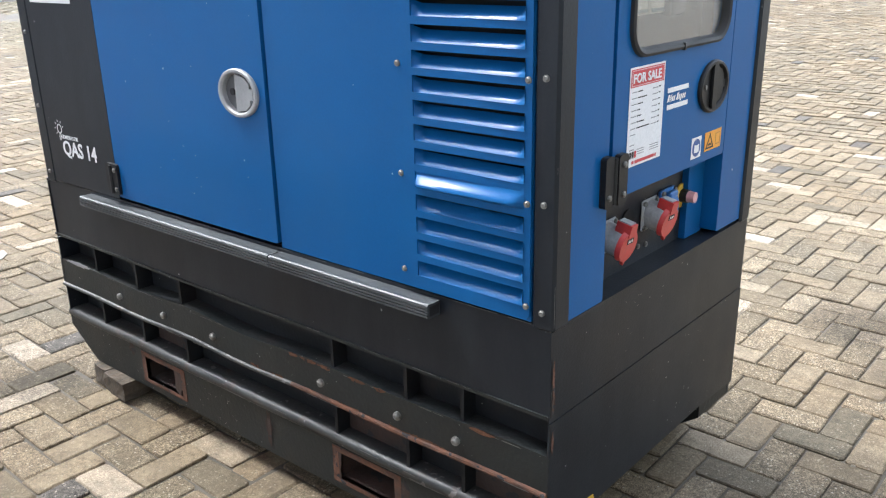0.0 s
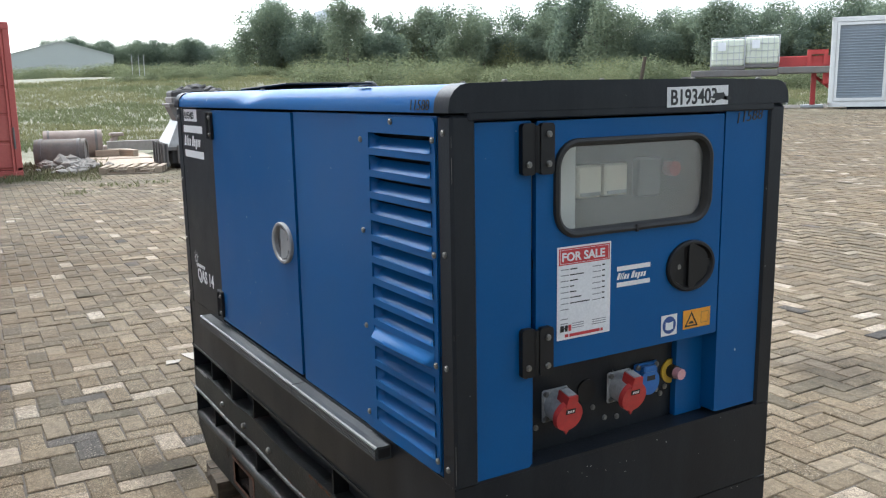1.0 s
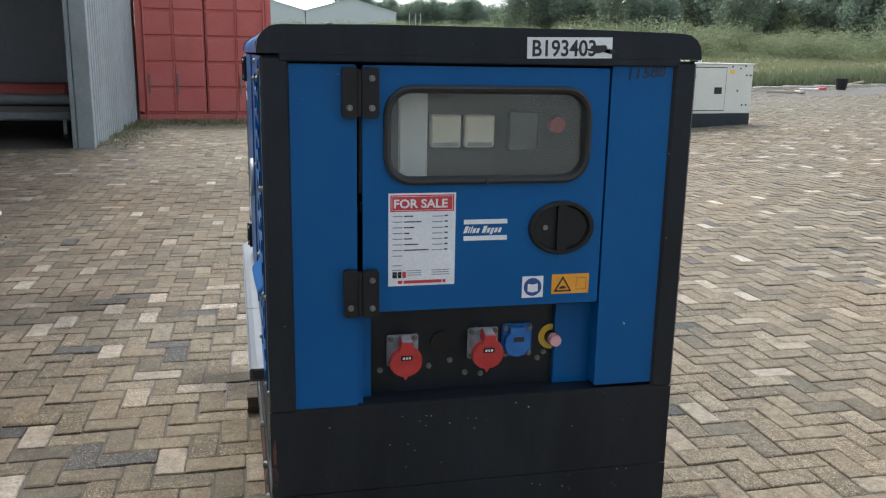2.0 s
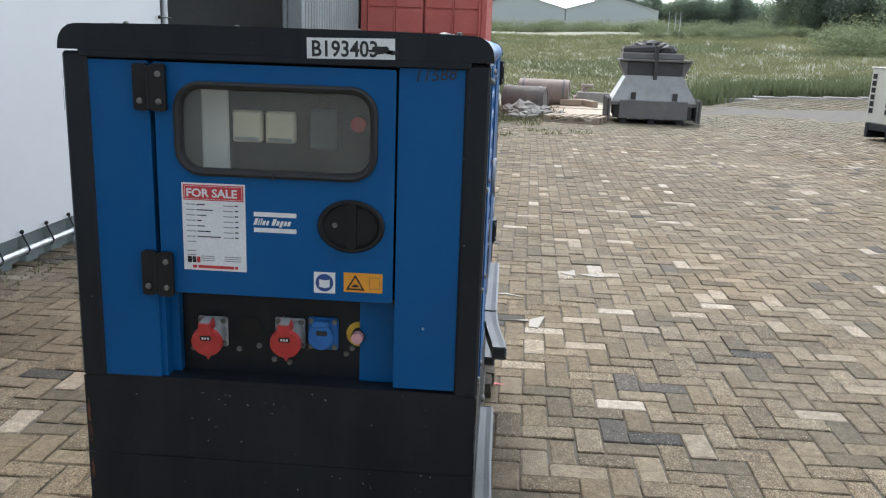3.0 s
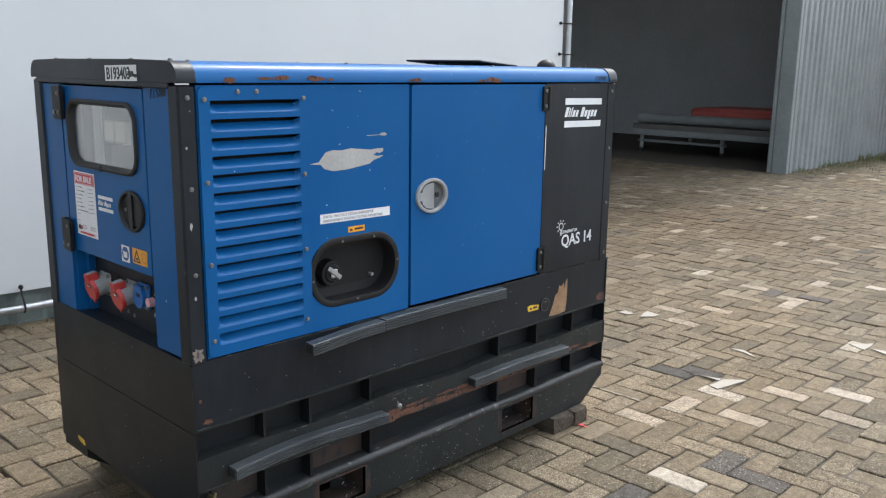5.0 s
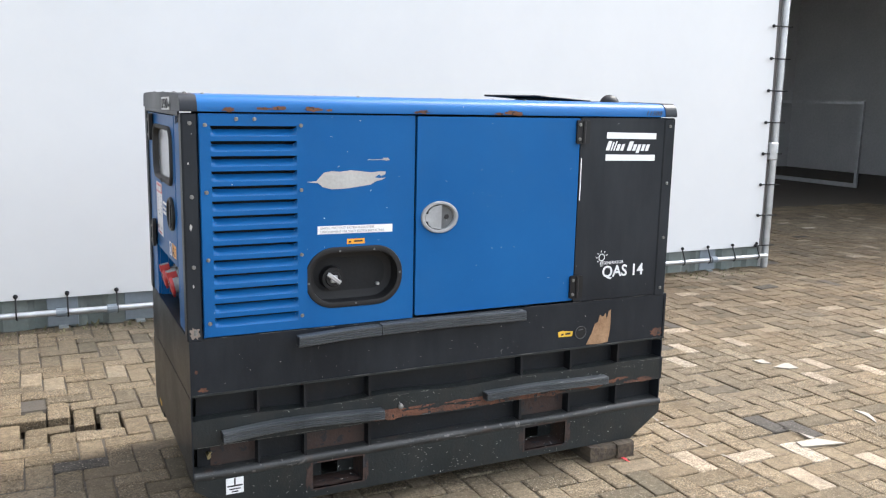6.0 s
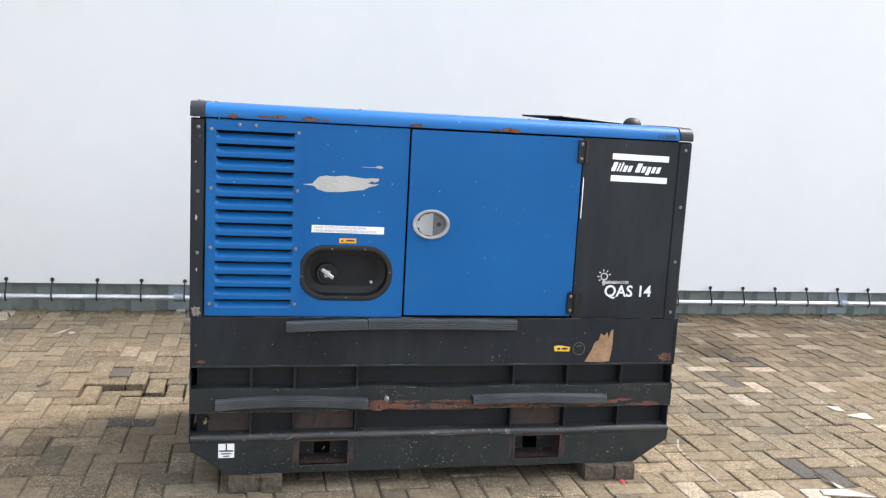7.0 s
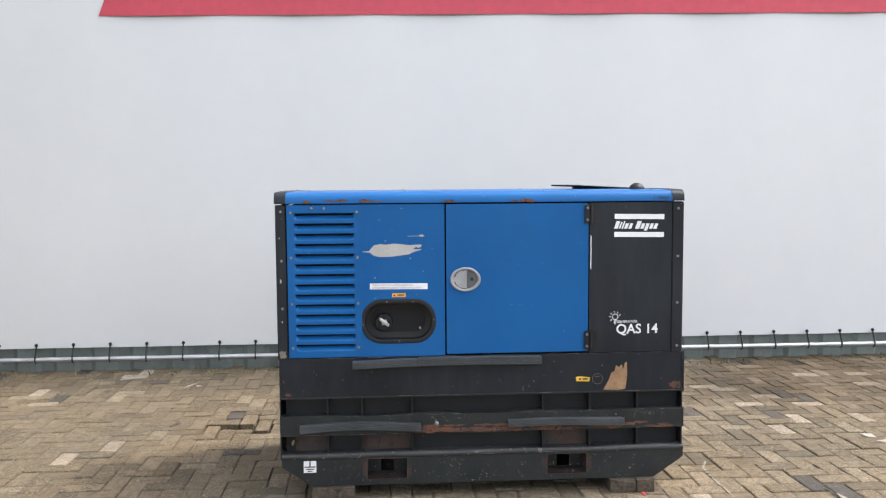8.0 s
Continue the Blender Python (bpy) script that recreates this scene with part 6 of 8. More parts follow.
# ---- the yard round it ----
def container(place, turn, length, width, height, paint_mat, label, group=""):
    """A steel box container with its door end at local x = 0, facing +x, and its length along -x."""
    c = thing("shipping_container", place, label, "container", group)
    c.rotation_euler = (0, 0, radians(turn))
    w = width / 2
    for y in (-w, w - 0.12):
        for x in (-0.12, -length):
            part("corner_post", bm_box((x, y, 0.0), (x + 0.12, y + 0.12, height), 0.01), paint_mat, c)
    for y in (-w, w - 0.10):
        part("bottom_rail", bm_box((-length, y, 0.02), (0, y + 0.10, 0.20), 0.01), paint_mat, c)
        part("top_rail", bm_box((-length, y, height - 0.10), (0, y + 0.10, height), 0.01), paint_mat, c)
    for y, s in ((w - 0.045, 1), (-w + 0.045, -1)):
        m = frame3((0, y, 0), (-1, 0, 0), (0, 0, 1), (0, s, 0))
        part("side_wall", corrugated(bmesh.new(), 0.12, length - 0.12, 0.18, height - 0.08, m, 0.28, 0.036), paint_mat, c)
    m = frame3((-length + 0.03, 0, 0), (0, -1, 0), (0, 0, 1), (-1, 0, 0))
    part("end_wall", corrugated(bmesh.new(), -w + 0.12, w - 0.12, 0.05, height - 0.05, m, 0.28, 0.036), paint_mat, c)
    part("roof", bm_box((-length, -w, height - 0.03), (0, w, height), 0.005), paint_mat, c)
    part("floor", bm_box((-length, -w + 0.05, 0.10), (-0.05, w - 0.05, 0.17)), M_WOOD, c)
    # header, sill and two door leaves with lock rods
    part("header", bm_box((-0.10, -w, height - 0.14), (0.005, w, height), 0.008), paint_mat, c)
    part("sill", bm_box((-0.10, -w, 0.0), (0.005, w, 0.14), 0.008), paint_mat, c)
    for s in (-1, 1):
        y0, y1 = (0.012, w - 0.11) if s > 0 else (-w + 0.11, -0.012)
        leaf = part("door", bm_box((-0.055, y0, 0.15), (-0.02, y1, height - 0.15), 0.006), paint_mat, c, "faded container door")
        hs = (height - 0.34) / 5
        for k in range(5):
            for c0, c1 in ((0.02, 0.485), (0.515, 0.98)):
                a, b = y0 + (y1 - y0) * c0, y0 + (y1 - y0) * c1
                part("door_fold", bm_box((-0.022, a, 0.17 + hs * k + 0.025), (0.012, b, 0.17 + hs * (k + 1) - 0.025), 0.014), paint_mat, leaf)
        for f in (0.045, 0.50):
            y = y0 + (y1 - y0) * (f if s < 0 else 1 - f)
            rod = part("lock_rod", tube(bmesh.new(), (0.034, y, 0.03), (0.034, y, height - 0.03), 0.014, seg=8), paint_mat, leaf)
            part("rod_handle", bm_box((0.038, y + 0.05, 0.56), (0.056, y + 0.085, 0.98), 0.006), M_IRON, rod, "dull steel lock handle")
            for z in (0.08, height - 0.08):
                part("rod_bracket", bm_box((0.0, y - 0.045, z - 0.035), (0.048, y + 0.045, z + 0.035), 0.01), paint_mat, rod)
    for y in (-w, w - 0.17):
        for z in (0.0, height - 0.12):
            part("corner_casting", bm_box((-0.17, y - 0.004, z - 0.004), (0.012, y + 0.174, z + 0.124), 0.012), paint_mat, c)
    return c


container((-16.15, -1.37, 0.0), 0, 4.86, 2.74, 2.96, M_REDCON, "faded red shipping container with closed doors")

# dark rack stacked on the container
rack = thing("flat_rack", (-19.9, -1.37, 2.96), "dark steel flat rack stacked on the red container", "rack")
part("bed", bm_box((-1.05, -0.55, 0.02), (0.22, 1.38, 0.92), 0.03), M_IRON, rack)
part("end_beam", bm_sheet([(-0.75, 0.0), (1.34, 0.0), (1.42, 0.20), (1.42, 0.95), (-0.55, 0.95)], 0.20, 0.35, frame3((0, 0, 0), (0, 1, 0), (0, 0, 1), (1, 0, 0))), M_IRON, rack)
part("edge_rail", bm_box((-1.05, 1.38, 0.14), (0.35, 1.46, 0.22), 0.01), M_STEEL, rack, "pale steel edge rail")
part("hook", bm_box((-0.6, 1.40, 0.0), (-0.2, 1.62, 0.07), 0.01), M_IRON, rack)


# flatbed inside the dark shed
def flatbed():
    f = thing("flatbed_trailer", (-13.3, -4.85, 0), "old grey flatbed cart parked in the dark shed", "trailer")
    part("bed", bm_box((-1.1, -1.5, 0.44), (1.1, 1.5, 0.54), 0.01), M_IRON, f)
    part("side_beam", bm_box((1.02, -1.5, 0.34), (1.14, 1.5, 0.45), 0.01), M_SHEET, f)
    part("cross_beam", bm_box((0.9, -1.45, 0.20), (0.98, 0.35, 0.25), 0.01), M_SHEET, f)
    part("cargo_pipe", tube(bmesh.new(), (0.85, -1.5, 0.64), (0.85, 1.5, 0.64), 0.09, seg=14), M_SHEET, f, soft=True)
    part("cargo", bm_box((-0.8, -0.6, 0.54), (0.6, 1.4, 0.86), 0.06), M_REDCON, f, "dull red cargo")
    for y in (-1.4, 0.25, 1.35):
        leg = part("leg", bm_box((0.92, y, 0.06), (0.98, y + 0.06, 0.40), 0.01), M_STEEL, f)
        part("castor", tube(bmesh.new(), (0.93, y + 0.03, 0.05), (0.98, y + 0.03, 0.05), 0.05, seg=12), M_RUBBER, leg)
    for y in (-1.4, 1.35):
        leg = part("leg", bm_box((-0.98, y, 0.06), (-0.92, y + 0.06, 0.44), 0.01), M_STEEL, f)
        part("castor", tube(bmesh.new(), (-0.97, y + 0.03, 0.05), (-0.92, y + 0.03, 0.05), 0.05, seg=12), M_RUBBER, leg)
    return f


flatbed()

# pipes, drums and rubble beside the container
M_DUSTY = paint("dusty_grey_steel", (0.115, 0.105, 0.095), (0.20, 0.18, 0.16), 0.85, big=2.5, grain=30, bump=0.3, dirt=(0.16, 0.12, 0.085))


def pipe(place, turn, r, length, label, name="concrete_pipe", mat=M_PIPE, shut=False):
    p = thing(name, place, label, "pipe")
    p.rotation_euler = (0, 0, radians(turn))
    bm = bmesh.new()
    n = 28
    loops = []
    for x, rr in ((0, r), (length, r), (length, r * 0.82), (0.02, r * 0.82)):
        loops.append([(x, rr * math.cos(2 * math.pi * i / n), r + rr * math.sin(2 * math.pi * i / n)) for i in range(n)])
    loft(bm, loops + loops[:1], Matrix.Identity(4))
    part("shell", bm, mat, p, soft=True)
    if shut:
        for x in (0.03, length - 0.04):
            part("end_plate", tube(bmesh.new(), (x, 0, r), (x + 0.01, 0, r), r * 0.84, seg=n), mat, p)
    for x in (0.12, length - 0.14):
        bm = bmesh.new()
        loft(bm, [[(xx, rr * math.cos(2 * math.pi * i / n), r + rr * math.sin(2 * math.pi * i / n)) for i in range(n)] for xx, rr in ((x - 0.03, r), (x - 0.03, r + 0.015), (x + 0.03, r + 0.015), (x + 0.03, r))], Matrix.Identity(4))
        part("hoop", bm, M_IRON, p, "dark steel hoop", soft=True)
    return p


pipe((-18.55, 0.46, 0), 74, 0.31, 1.05, "dark dusty drum lying among rubble", "steel_drum", M_DUSTY, True)
pipe((-20.9, 0.85, 0.0), 82, 0.36, 1.35, "brown dusty pipe with dark straps lying on the ground", "steel_pipe", M_PIPE, True)


M_RUBBLE = paint("broken_concrete", (0.18, 0.165, 0.145), (0.29, 0.27, 0.24), 0.9, big=3, grain=30, bump=0.5, dirt=(0.10, 0.09, 0.07))


def rubble():
    r = random.Random(5)
    for i in range(130):
        x, y = r.gauss(-17.2, 0.45), r.gauss(0.95, 0.34)
        s = r.uniform(0.07, 0.15) * (1.35 if i < 26 else 0.8)
        bm = bmesh.new()
        bmesh.ops.create_icosphere(bm, subdivisions=1, radius=s)
        for v in bm.verts:
            v.co *= r.uniform(0.65, 1.25)
            v.co.z *= 0.75
        ob = part("rubble_stone", bm, M_RUBBLE)
        ob.location = (x, y, lift(x, y) + s * 0.25 + 0.20 * max(0, 1 - abs(x + 17.3)) * max(0, 1 - abs(y - 0.95) * 1.3))
        ob.rotation_euler = (0, 0, r.uniform(0, 6))
        tagged(ob, "broken grey concrete lump in a rubble heap", "rubble", group="rubble by the container")


rubble()


def pallet(place, turn, label):
    p = thing("pallet", place, label, "pallet", "wooden pallets")
    p.rotation_euler = (0, 0, radians(turn))
    for i in range(7):
        x = -0.6 + 0.185 * i
        part("board", bm_box((x, -0.4, 0.12), (x + 0.10, 0.4, 0.142), 0.003), M_PALE, p)
    for y in (-0.4, -0.05, 0.30):
        for x in (-0.6, -0.07, 0.46):
            part("block", bm_box((x, y, 0.022), (x + 0.14, y + 0.10, 0.10), 0.004), M_PALE, p)
        part("bearer", bm_box((-0.6, y, 0.098), (0.6, y + 0.10, 0.12), 0.003), M_PALE, p)
        part("foot_board", bm_box((-0.6, y, 0.0), (0.6, y + 0.10, 0.022), 0.003), M_PALE, p)
    return p


pallet((-15.85, 2.02, 0), 70, "pale wooden pallet lying on the bricks")
for x, y, a in ((-18.6, 2.35, 6), (-20.4, 2.45, -5)):
    sheet_b = thing("plywood_board", (x, y, lift(x, y)), "pale plywood board lying on the ground", "board", "plywood boards")
    part("panel", bm_box((-0.92, -0.75, 0.0), (0.92, 0.75, 0.03), 0.004, pose(0, 0, 0.01, 0, 0, a)), M_PALE, sheet_b)
for x, y, a, t in ((-20.35, 2.22, 84, 10), (-20.2, 2.72, 25, 0), (-20.5, 2.55, 60, 0)):
    lo = thing("timber_offcut", (x, y, lift(x, y) + 0.05), "pale sawn timber offcut on the plywood", "timber", "timber offcuts")
    lo.rotation_euler = (0, 0, radians(a))
    part("piece", bm_box((-0.28, -0.08, 0), (0.28, 0.08, 0.16), 0.008), M_PALE, lo)
plank = thing("long_beam", (-22.0, 3.65, lift(-22, 3.6)), "long grey beam lying at the edge of the field", "beam")
part("piece", bm_box((-0.10, -1.15, 0), (0.10, 1.15, 0.27), 0.01, pose(0, 0, 0, 0, 0, -6)), M_CONCRETE, plank)
blk = thing("cast_bracket", (-22.5, 2.75, lift(-22.5, 2.75)), "rusty cast iron bracket beside the pipe", "bracket")
part("base", bm_box((-0.2, -0.30, 0), (0.2, 0.25, 0.12), 0.02), M_PIPE, blk)
part("neck", tube(bmesh.new(), (0, -0.1, 0.10), (0, 0.08, 0.40), 0.11, 0.08), M_PIPE, blk)
part("head", bm_box((-0.14, -0.10, 0.37), (0.14, 0.26, 0.46), 0.02), M_PIPE, blk)


M_DARKIRON = paint("dark_scrap_iron", (0.035, 0.034, 0.033), (0.06, 0.056, 0.052), 0.75, big=3, grain=30, bump=0.3)


# grey iron hopper
def hopper():
    h = thing("steel_hopper", (-16.75, 3.73, 0), "grey steel hopper with sloping sides and a dark pile on top", "hopper")
    h.rotation_euler = (0, 0, radians(-4))
    h.scale = (0.84, 0.84, 0.93)
    for y in (-0.80, -0.1, 0.62):
        part("skid", bm_box((-0.85, y, 0.0), (0.85, y + 0.16, 0.14), 0.01), M_DARKIRON, h)
    part("core", bm_box((-0.86, -0.98, 0.12), (0.86, 0.98, 0.50), 0.02), M_DARKIRON, h)
    for s in (-1, 1):
        part("skirt", bm_box((s * 0.96 - 0.03, -0.86, 0.12), (s * 0.96 + 0.03, 0.86, 0.54), 0.012), M_IRON, h, "grey skirt plate")
        y = s * 1.14
        rb = part("guard", bm_box((-0.98, y - 0.025, 0.10), (0.98, y + 0.025, 0.56), 0.01), M_DARKIRON, h, "dark side guard")
        for x in (-0.94, -0.48, 0.0, 0.44, 0.90):
            part("guard_rib", bm_box((x, y - 0.06, 0.06), (x + 0.07, y + 0.06, 0.58), 0.006), M_IRON, rb)
        for x in (-0.93, 0.90):
            part("guard_arm", bm_box((x, min(y, s * 0.84), 0.42), (x + 0.05, max(y, s * 0.84), 0.50), 0.006), M_IRON, rb)
        part("eye_plate", bm_box((0.90, s * 0.52 - 0.06, 0.56), (0.99, s * 0.52 + 0.06, 0.72), 0.012), M_DARKIRON, h)
    bm = bmesh.new()
    loft(bm, [[(-a, -b, z), (a, -b, z), (a, b, z), (-a, b, z)] for a, b, z in ((0.95, 1.06, 0.50), (0.93, 1.04, 0.56), (0.60, 0.72, 1.10))], Matrix.Identity(4), cap=True)
    part("slope", bm, paint("pale_hopper_sheet", (0.25, 0.24, 0.225), (0.34, 0.33, 0.31), 0.42, big=2, grain=30, dirt=(0.16, 0.145, 0.12)), h, "grey sloping hopper sides")
    part("collar", bm_box((-0.58, -0.70, 1.08), (0.58, 0.70, 1.42), 0.02), M_DARKIRON, h, "dark collar")
    for s in (-1, 1):
        part("collar_wing", bm_sheet([(s * 0.70, 1.08), (s * 0.74, 1.06), (s * 0.90, 1.38), (s * 0.90, 1.44), (s * 0.70, 1.44)], -0.30, 0.56, frame3((0, 0, 0), (0, 1, 0), (0, 0, 1), (1, 0, 0))), M_IRON, h)
    part("collar_lip", bm_box((-0.66, -0.92, 1.42), (0.66, 0.92, 1.47), 0.01), M_IRON, h)
    part("collar_post", bm_box((0.57, -0.04, 1.00), (0.66, 0.06, 1.78), 0.01), M_DARKIRON, h)
    part("top_box", bm_box((-0.52, -0.84, 1.47), (0.52, 0.72, 1.62), 0.02), M_IRON, h)
    r = random.Random(3)
    for i in range(9):
        bm = bmesh.new()
        bmesh.ops.create_icosphere(bm, subdivisions=2, radius=r.uniform(0.13, 0.22))
        for v in bm.verts:
            v.co *= r.uniform(0.82, 1.18)
            v.co.z *= 0.75
        bmesh.ops.translate(bm, vec=(r.uniform(-0.25, 0.3), -0.55 + 0.11 * i, 1.68 + 0.09 * math.sin(i * 0.42)), verts=bm.verts)
        part("scrap", bm, M_DARKIRON, h)
    for i in range(7):
        a = Vector((r.uniform(-0.3, 0.3), r.uniform(-0.4, 0.35), 1.70 + r.uniform(0, 0.08)))
        b = a + Vector((r.uniform(-0.3, 0.3), r.uniform(0.05, 0.45), r.uniform(-0.05, 0.16)))
        part("scrap", tube(bmesh.new(), a, b, r.uniform(0.014, 0.035), seg=8), M_DARKIRON, h)
    part("scrap_sheet", bm_box((-0.4, -0.74, 1.61), (0.45, 0.10, 1.80), 0.05, pose(0, 0, 0, 3, 0, 0)), M_DARKIRON, h)
    return h


hopper()


# second generator, pale grey
def grey_generator():
    g = thing("silent_generator", (-13.25, 8.32, lift(-13.25, 8.32)), "pale grey canopy generator on a black base frame", "generator")
    g.rotation_euler = (0, 0, radians(99))
    L, W, Z = 2.30, 0.76, 0.27
    m = frame3((0, -W / 2, 0), (1, 0, 0), (0, 0, 1), (0, -1, 0))
    m2 = frame3((-L / 2, 0, 0), (0, -1, 0), (0, 0, 1), (-1, 0, 0))
    part("base_front", bm_box((-L / 2, -W / 2, 0.0), (L / 2, -W / 2 + 0.10, Z), 0.01), M_BLACK, g, "black base frame")
    part("base_back", bm_box((-L / 2, W / 2 - 0.10, 0.0), (L / 2, W / 2, Z), 0.01), M_BLACK, g, "black base frame")
    for x in (-L / 2, L / 2 - 0.08):
        part("base_end", bm_box((x, -W / 2 + 0.10, 0.14), (x + 0.08, W / 2 - 0.10, Z), 0.01), M_BLACK, g, "black base frame")
    part("canopy", bm_box((-L / 2, -W / 2, Z), (L / 2, W / 2, 1.24), 0.012), M_BEIGE, g, "pale grey sheet canopy")
    part("roof", bm_box((-L / 2 - 0.015, -W / 2 - 0.015, 1.235), (L / 2 + 0.015, W / 2 + 0.015, 1.265), 0.008), M_BEIGE, g)
    d = part("door", bm_sheet(rect(-0.66, 0.34, 0.47, 1.17), 0.004, 0.012, m), M_BEIGE, g)
    part("door_gap", bm_sheet(rect(-0.675, 0.325, 0.485, 1.185), 0.0, 0.003, m), M_DARK, d)
    part("lock", bm_sheet(rect(0.20, 0.66, 0.38, 0.79), 0.012, 0.02, m), M_PLASTIC, d, "black recessed lock")
    for v in (0.42, 1.00):
        part("hinge", bm_sheet(rect(-0.70, v, -0.63, v + 0.07), 0.004, 0.022, m), M_PLASTIC, d)
    for i in range(6):
        for j in range(3):
            part("vent", bm_sheet(rect(-1.05 + 0.11 * j, 0.34 + 0.117 * i, -0.965 + 0.11 * j, 0.425 + 0.117 * i), 0.001, 0.008, m), M_DARK, g, "black vent slot")
        for u in (-0.32, 0.18):
            part("vent", bm_sheet(rect(u, 0.44 + 0.122 * i, u + 0.12, 0.53 + 0.122 * i), 0.001, 0.008, m2), M_DARK, g, "black vent slot")
    part("filler_box", bm_sheet(rect(-1.0, 1.055, -0.83, 1.19), 0.004, 0.014, m), M_PLASTIC, g, "black filler box")
    part("notice", bm_sheet(rect(0.56, 1.06, 0.68, 1.13), 0.001, 0.004, m), M_YELLOW, g, "small yellow notice")
    for u, v in ((0.98, 1.03), (1.08, 1.03), (0.92, 0.44), (1.02, 0.44), (-0.30, 0.72), (0.78, 0.72), (0.82, 1.16), (0.62, 1.20), (0.94, 1.21)):
        part("rivet", tube(bmesh.new(), m @ Vector((u, v, 0)), m @ Vector((u, v, 0.014)), 0.017, seg=8), M_PLASTIC, g)
    for x in (-0.36, 0.10):
        bm = bmesh.new()
        tube(bm, (x - 0.03, 0, 1.26), (x - 0.03, 0, 1.33), 0.012, seg=8)
        tube(bm, (x + 0.03, 0, 1.26), (x + 0.03, 0, 1.33), 0.012, seg=8)
        tube(bm, (x - 0.03, 0, 1.33), (x + 0.03, 0, 1.33), 0.012, seg=8)
        part("lifting_eye", bm, M_STEEL, g)
    return g


grey_generator()

br = thing("broom", (-21.8, 16.7, lift(-21.8, 16.7) + 0.03), "red and white broom lying by the kerb", "broom")
part("stick", tube(bmesh.new(), (0, 0, 0.02), (0.15, 0.62, 0.02), 0.018, seg=8), M_WHITE, br)
part("head", bm_box((0.02, 0.60, -0.02), (0.28, 0.80, 0.07), 0.01), M_REDSTEEL, br)
bk = thing("bucket", (-21.5, 18.0, lift(-21.5, 18.0)), "black plastic bucket standing by the kerb", "bucket")
bk.scale = (0.55, 0.55, 0.6)
bm = bmesh.new()
loft(bm, [[(r * math.cos(2 * math.pi * i / 20), r * math.sin(2 * math.pi * i / 20), z) for i in range(20)] for r, z in ((0.001, 0.0), (0.26, 0.0), (0.36, 0.55), (0.38, 0.55), (0.38, 0.58), (0.34, 0.58), (0.25, 0.04))], Matrix.Identity(4))
part("body", bm, M_PLASTIC, bk, soft=True)
for k, (x, y, a) in enumerate(((-21.2, 15.6, 40), (-20.9, 16.1, -20), (-22.6, 19.2, 70))):
    s = thing("timber_offcut", (x, y, lift(x, y)), "pale sawn timber offcut by the kerb", "timber", "timber offcuts")
    part("piece", bm_box((-0.4, -0.07, 0), (0.4, 0.07, 0.06), 0.006, pose(0, 0, 0.02, 0, -14 if k == 2 else 0, a)), M_PALE, s)


# tanks on a trailer
def ibc(place, turn, label):
    t = thing("tank_container", place, label, "tank", "caged tanks")
    t.rotation_euler = (0, 0, radians(turn))
    part("pallet_base", bm_box((-0.6, -0.5, 0.0), (0.6, 0.5, 0.13), 0.01), M_IRON, t)
    part("tank", bm_box((-0.57, -0.47, 0.13), (0.57, 0.47, 1.10), 0.09, seg=3), M_TANK, t, "milky plastic tank", soft=True)
    part("lid", tube(bmesh.new(), (0, 0, 1.10), (0, 0, 1.15), 0.12), M_TANK, t)
    for i in range(7):
        x = -0.6 + 0.2 * i
        for y in (-0.5, 0.5):
            part("cage_bar", tube(bmesh.new(), (x, y, 0.13), (x, y, 1.15), 0.011, seg=6), M_STEEL, t)
    for i in range(1, 5):
        y = -0.5 + 0.2 * i
        for x in (-0.6, 0.6):
            part("cage_bar", tube(bmesh.new(), (x, y, 0.13), (x, y, 1.15), 0.011, seg=6), M_STEEL, t)
    for z in (0.36, 0.6, 0.85, 1.13):
        bm = bmesh.new()
        for a, b in (((-0.6, -0.5), (0.6, -0.5)), ((0.6, -0.5), (0.6, 0.5)), ((0.6, 0.5), (-0.6, 0.5)), ((-0.6, 0.5), (-0.6, -0.5))):
            tube(bm, (*a, z), (*b, z), 0.011, seg=6)
        part("cage_hoop", bm, M_STEEL, t)
    part("label_plate", bm_box((-0.35, -0.52, 0.68), (-0.08, -0.508, 0.98)), M_WHITE, t)
    return t


TZ = lift(-20, 24) + 1.42
ibc((-20.22, 24.24, TZ), 40, "milky caged liquid tank standing on the trailer")
ibc((-19.36, 25.03, TZ + 0.06), 40, "milky caged liquid tank standing on the trailer")


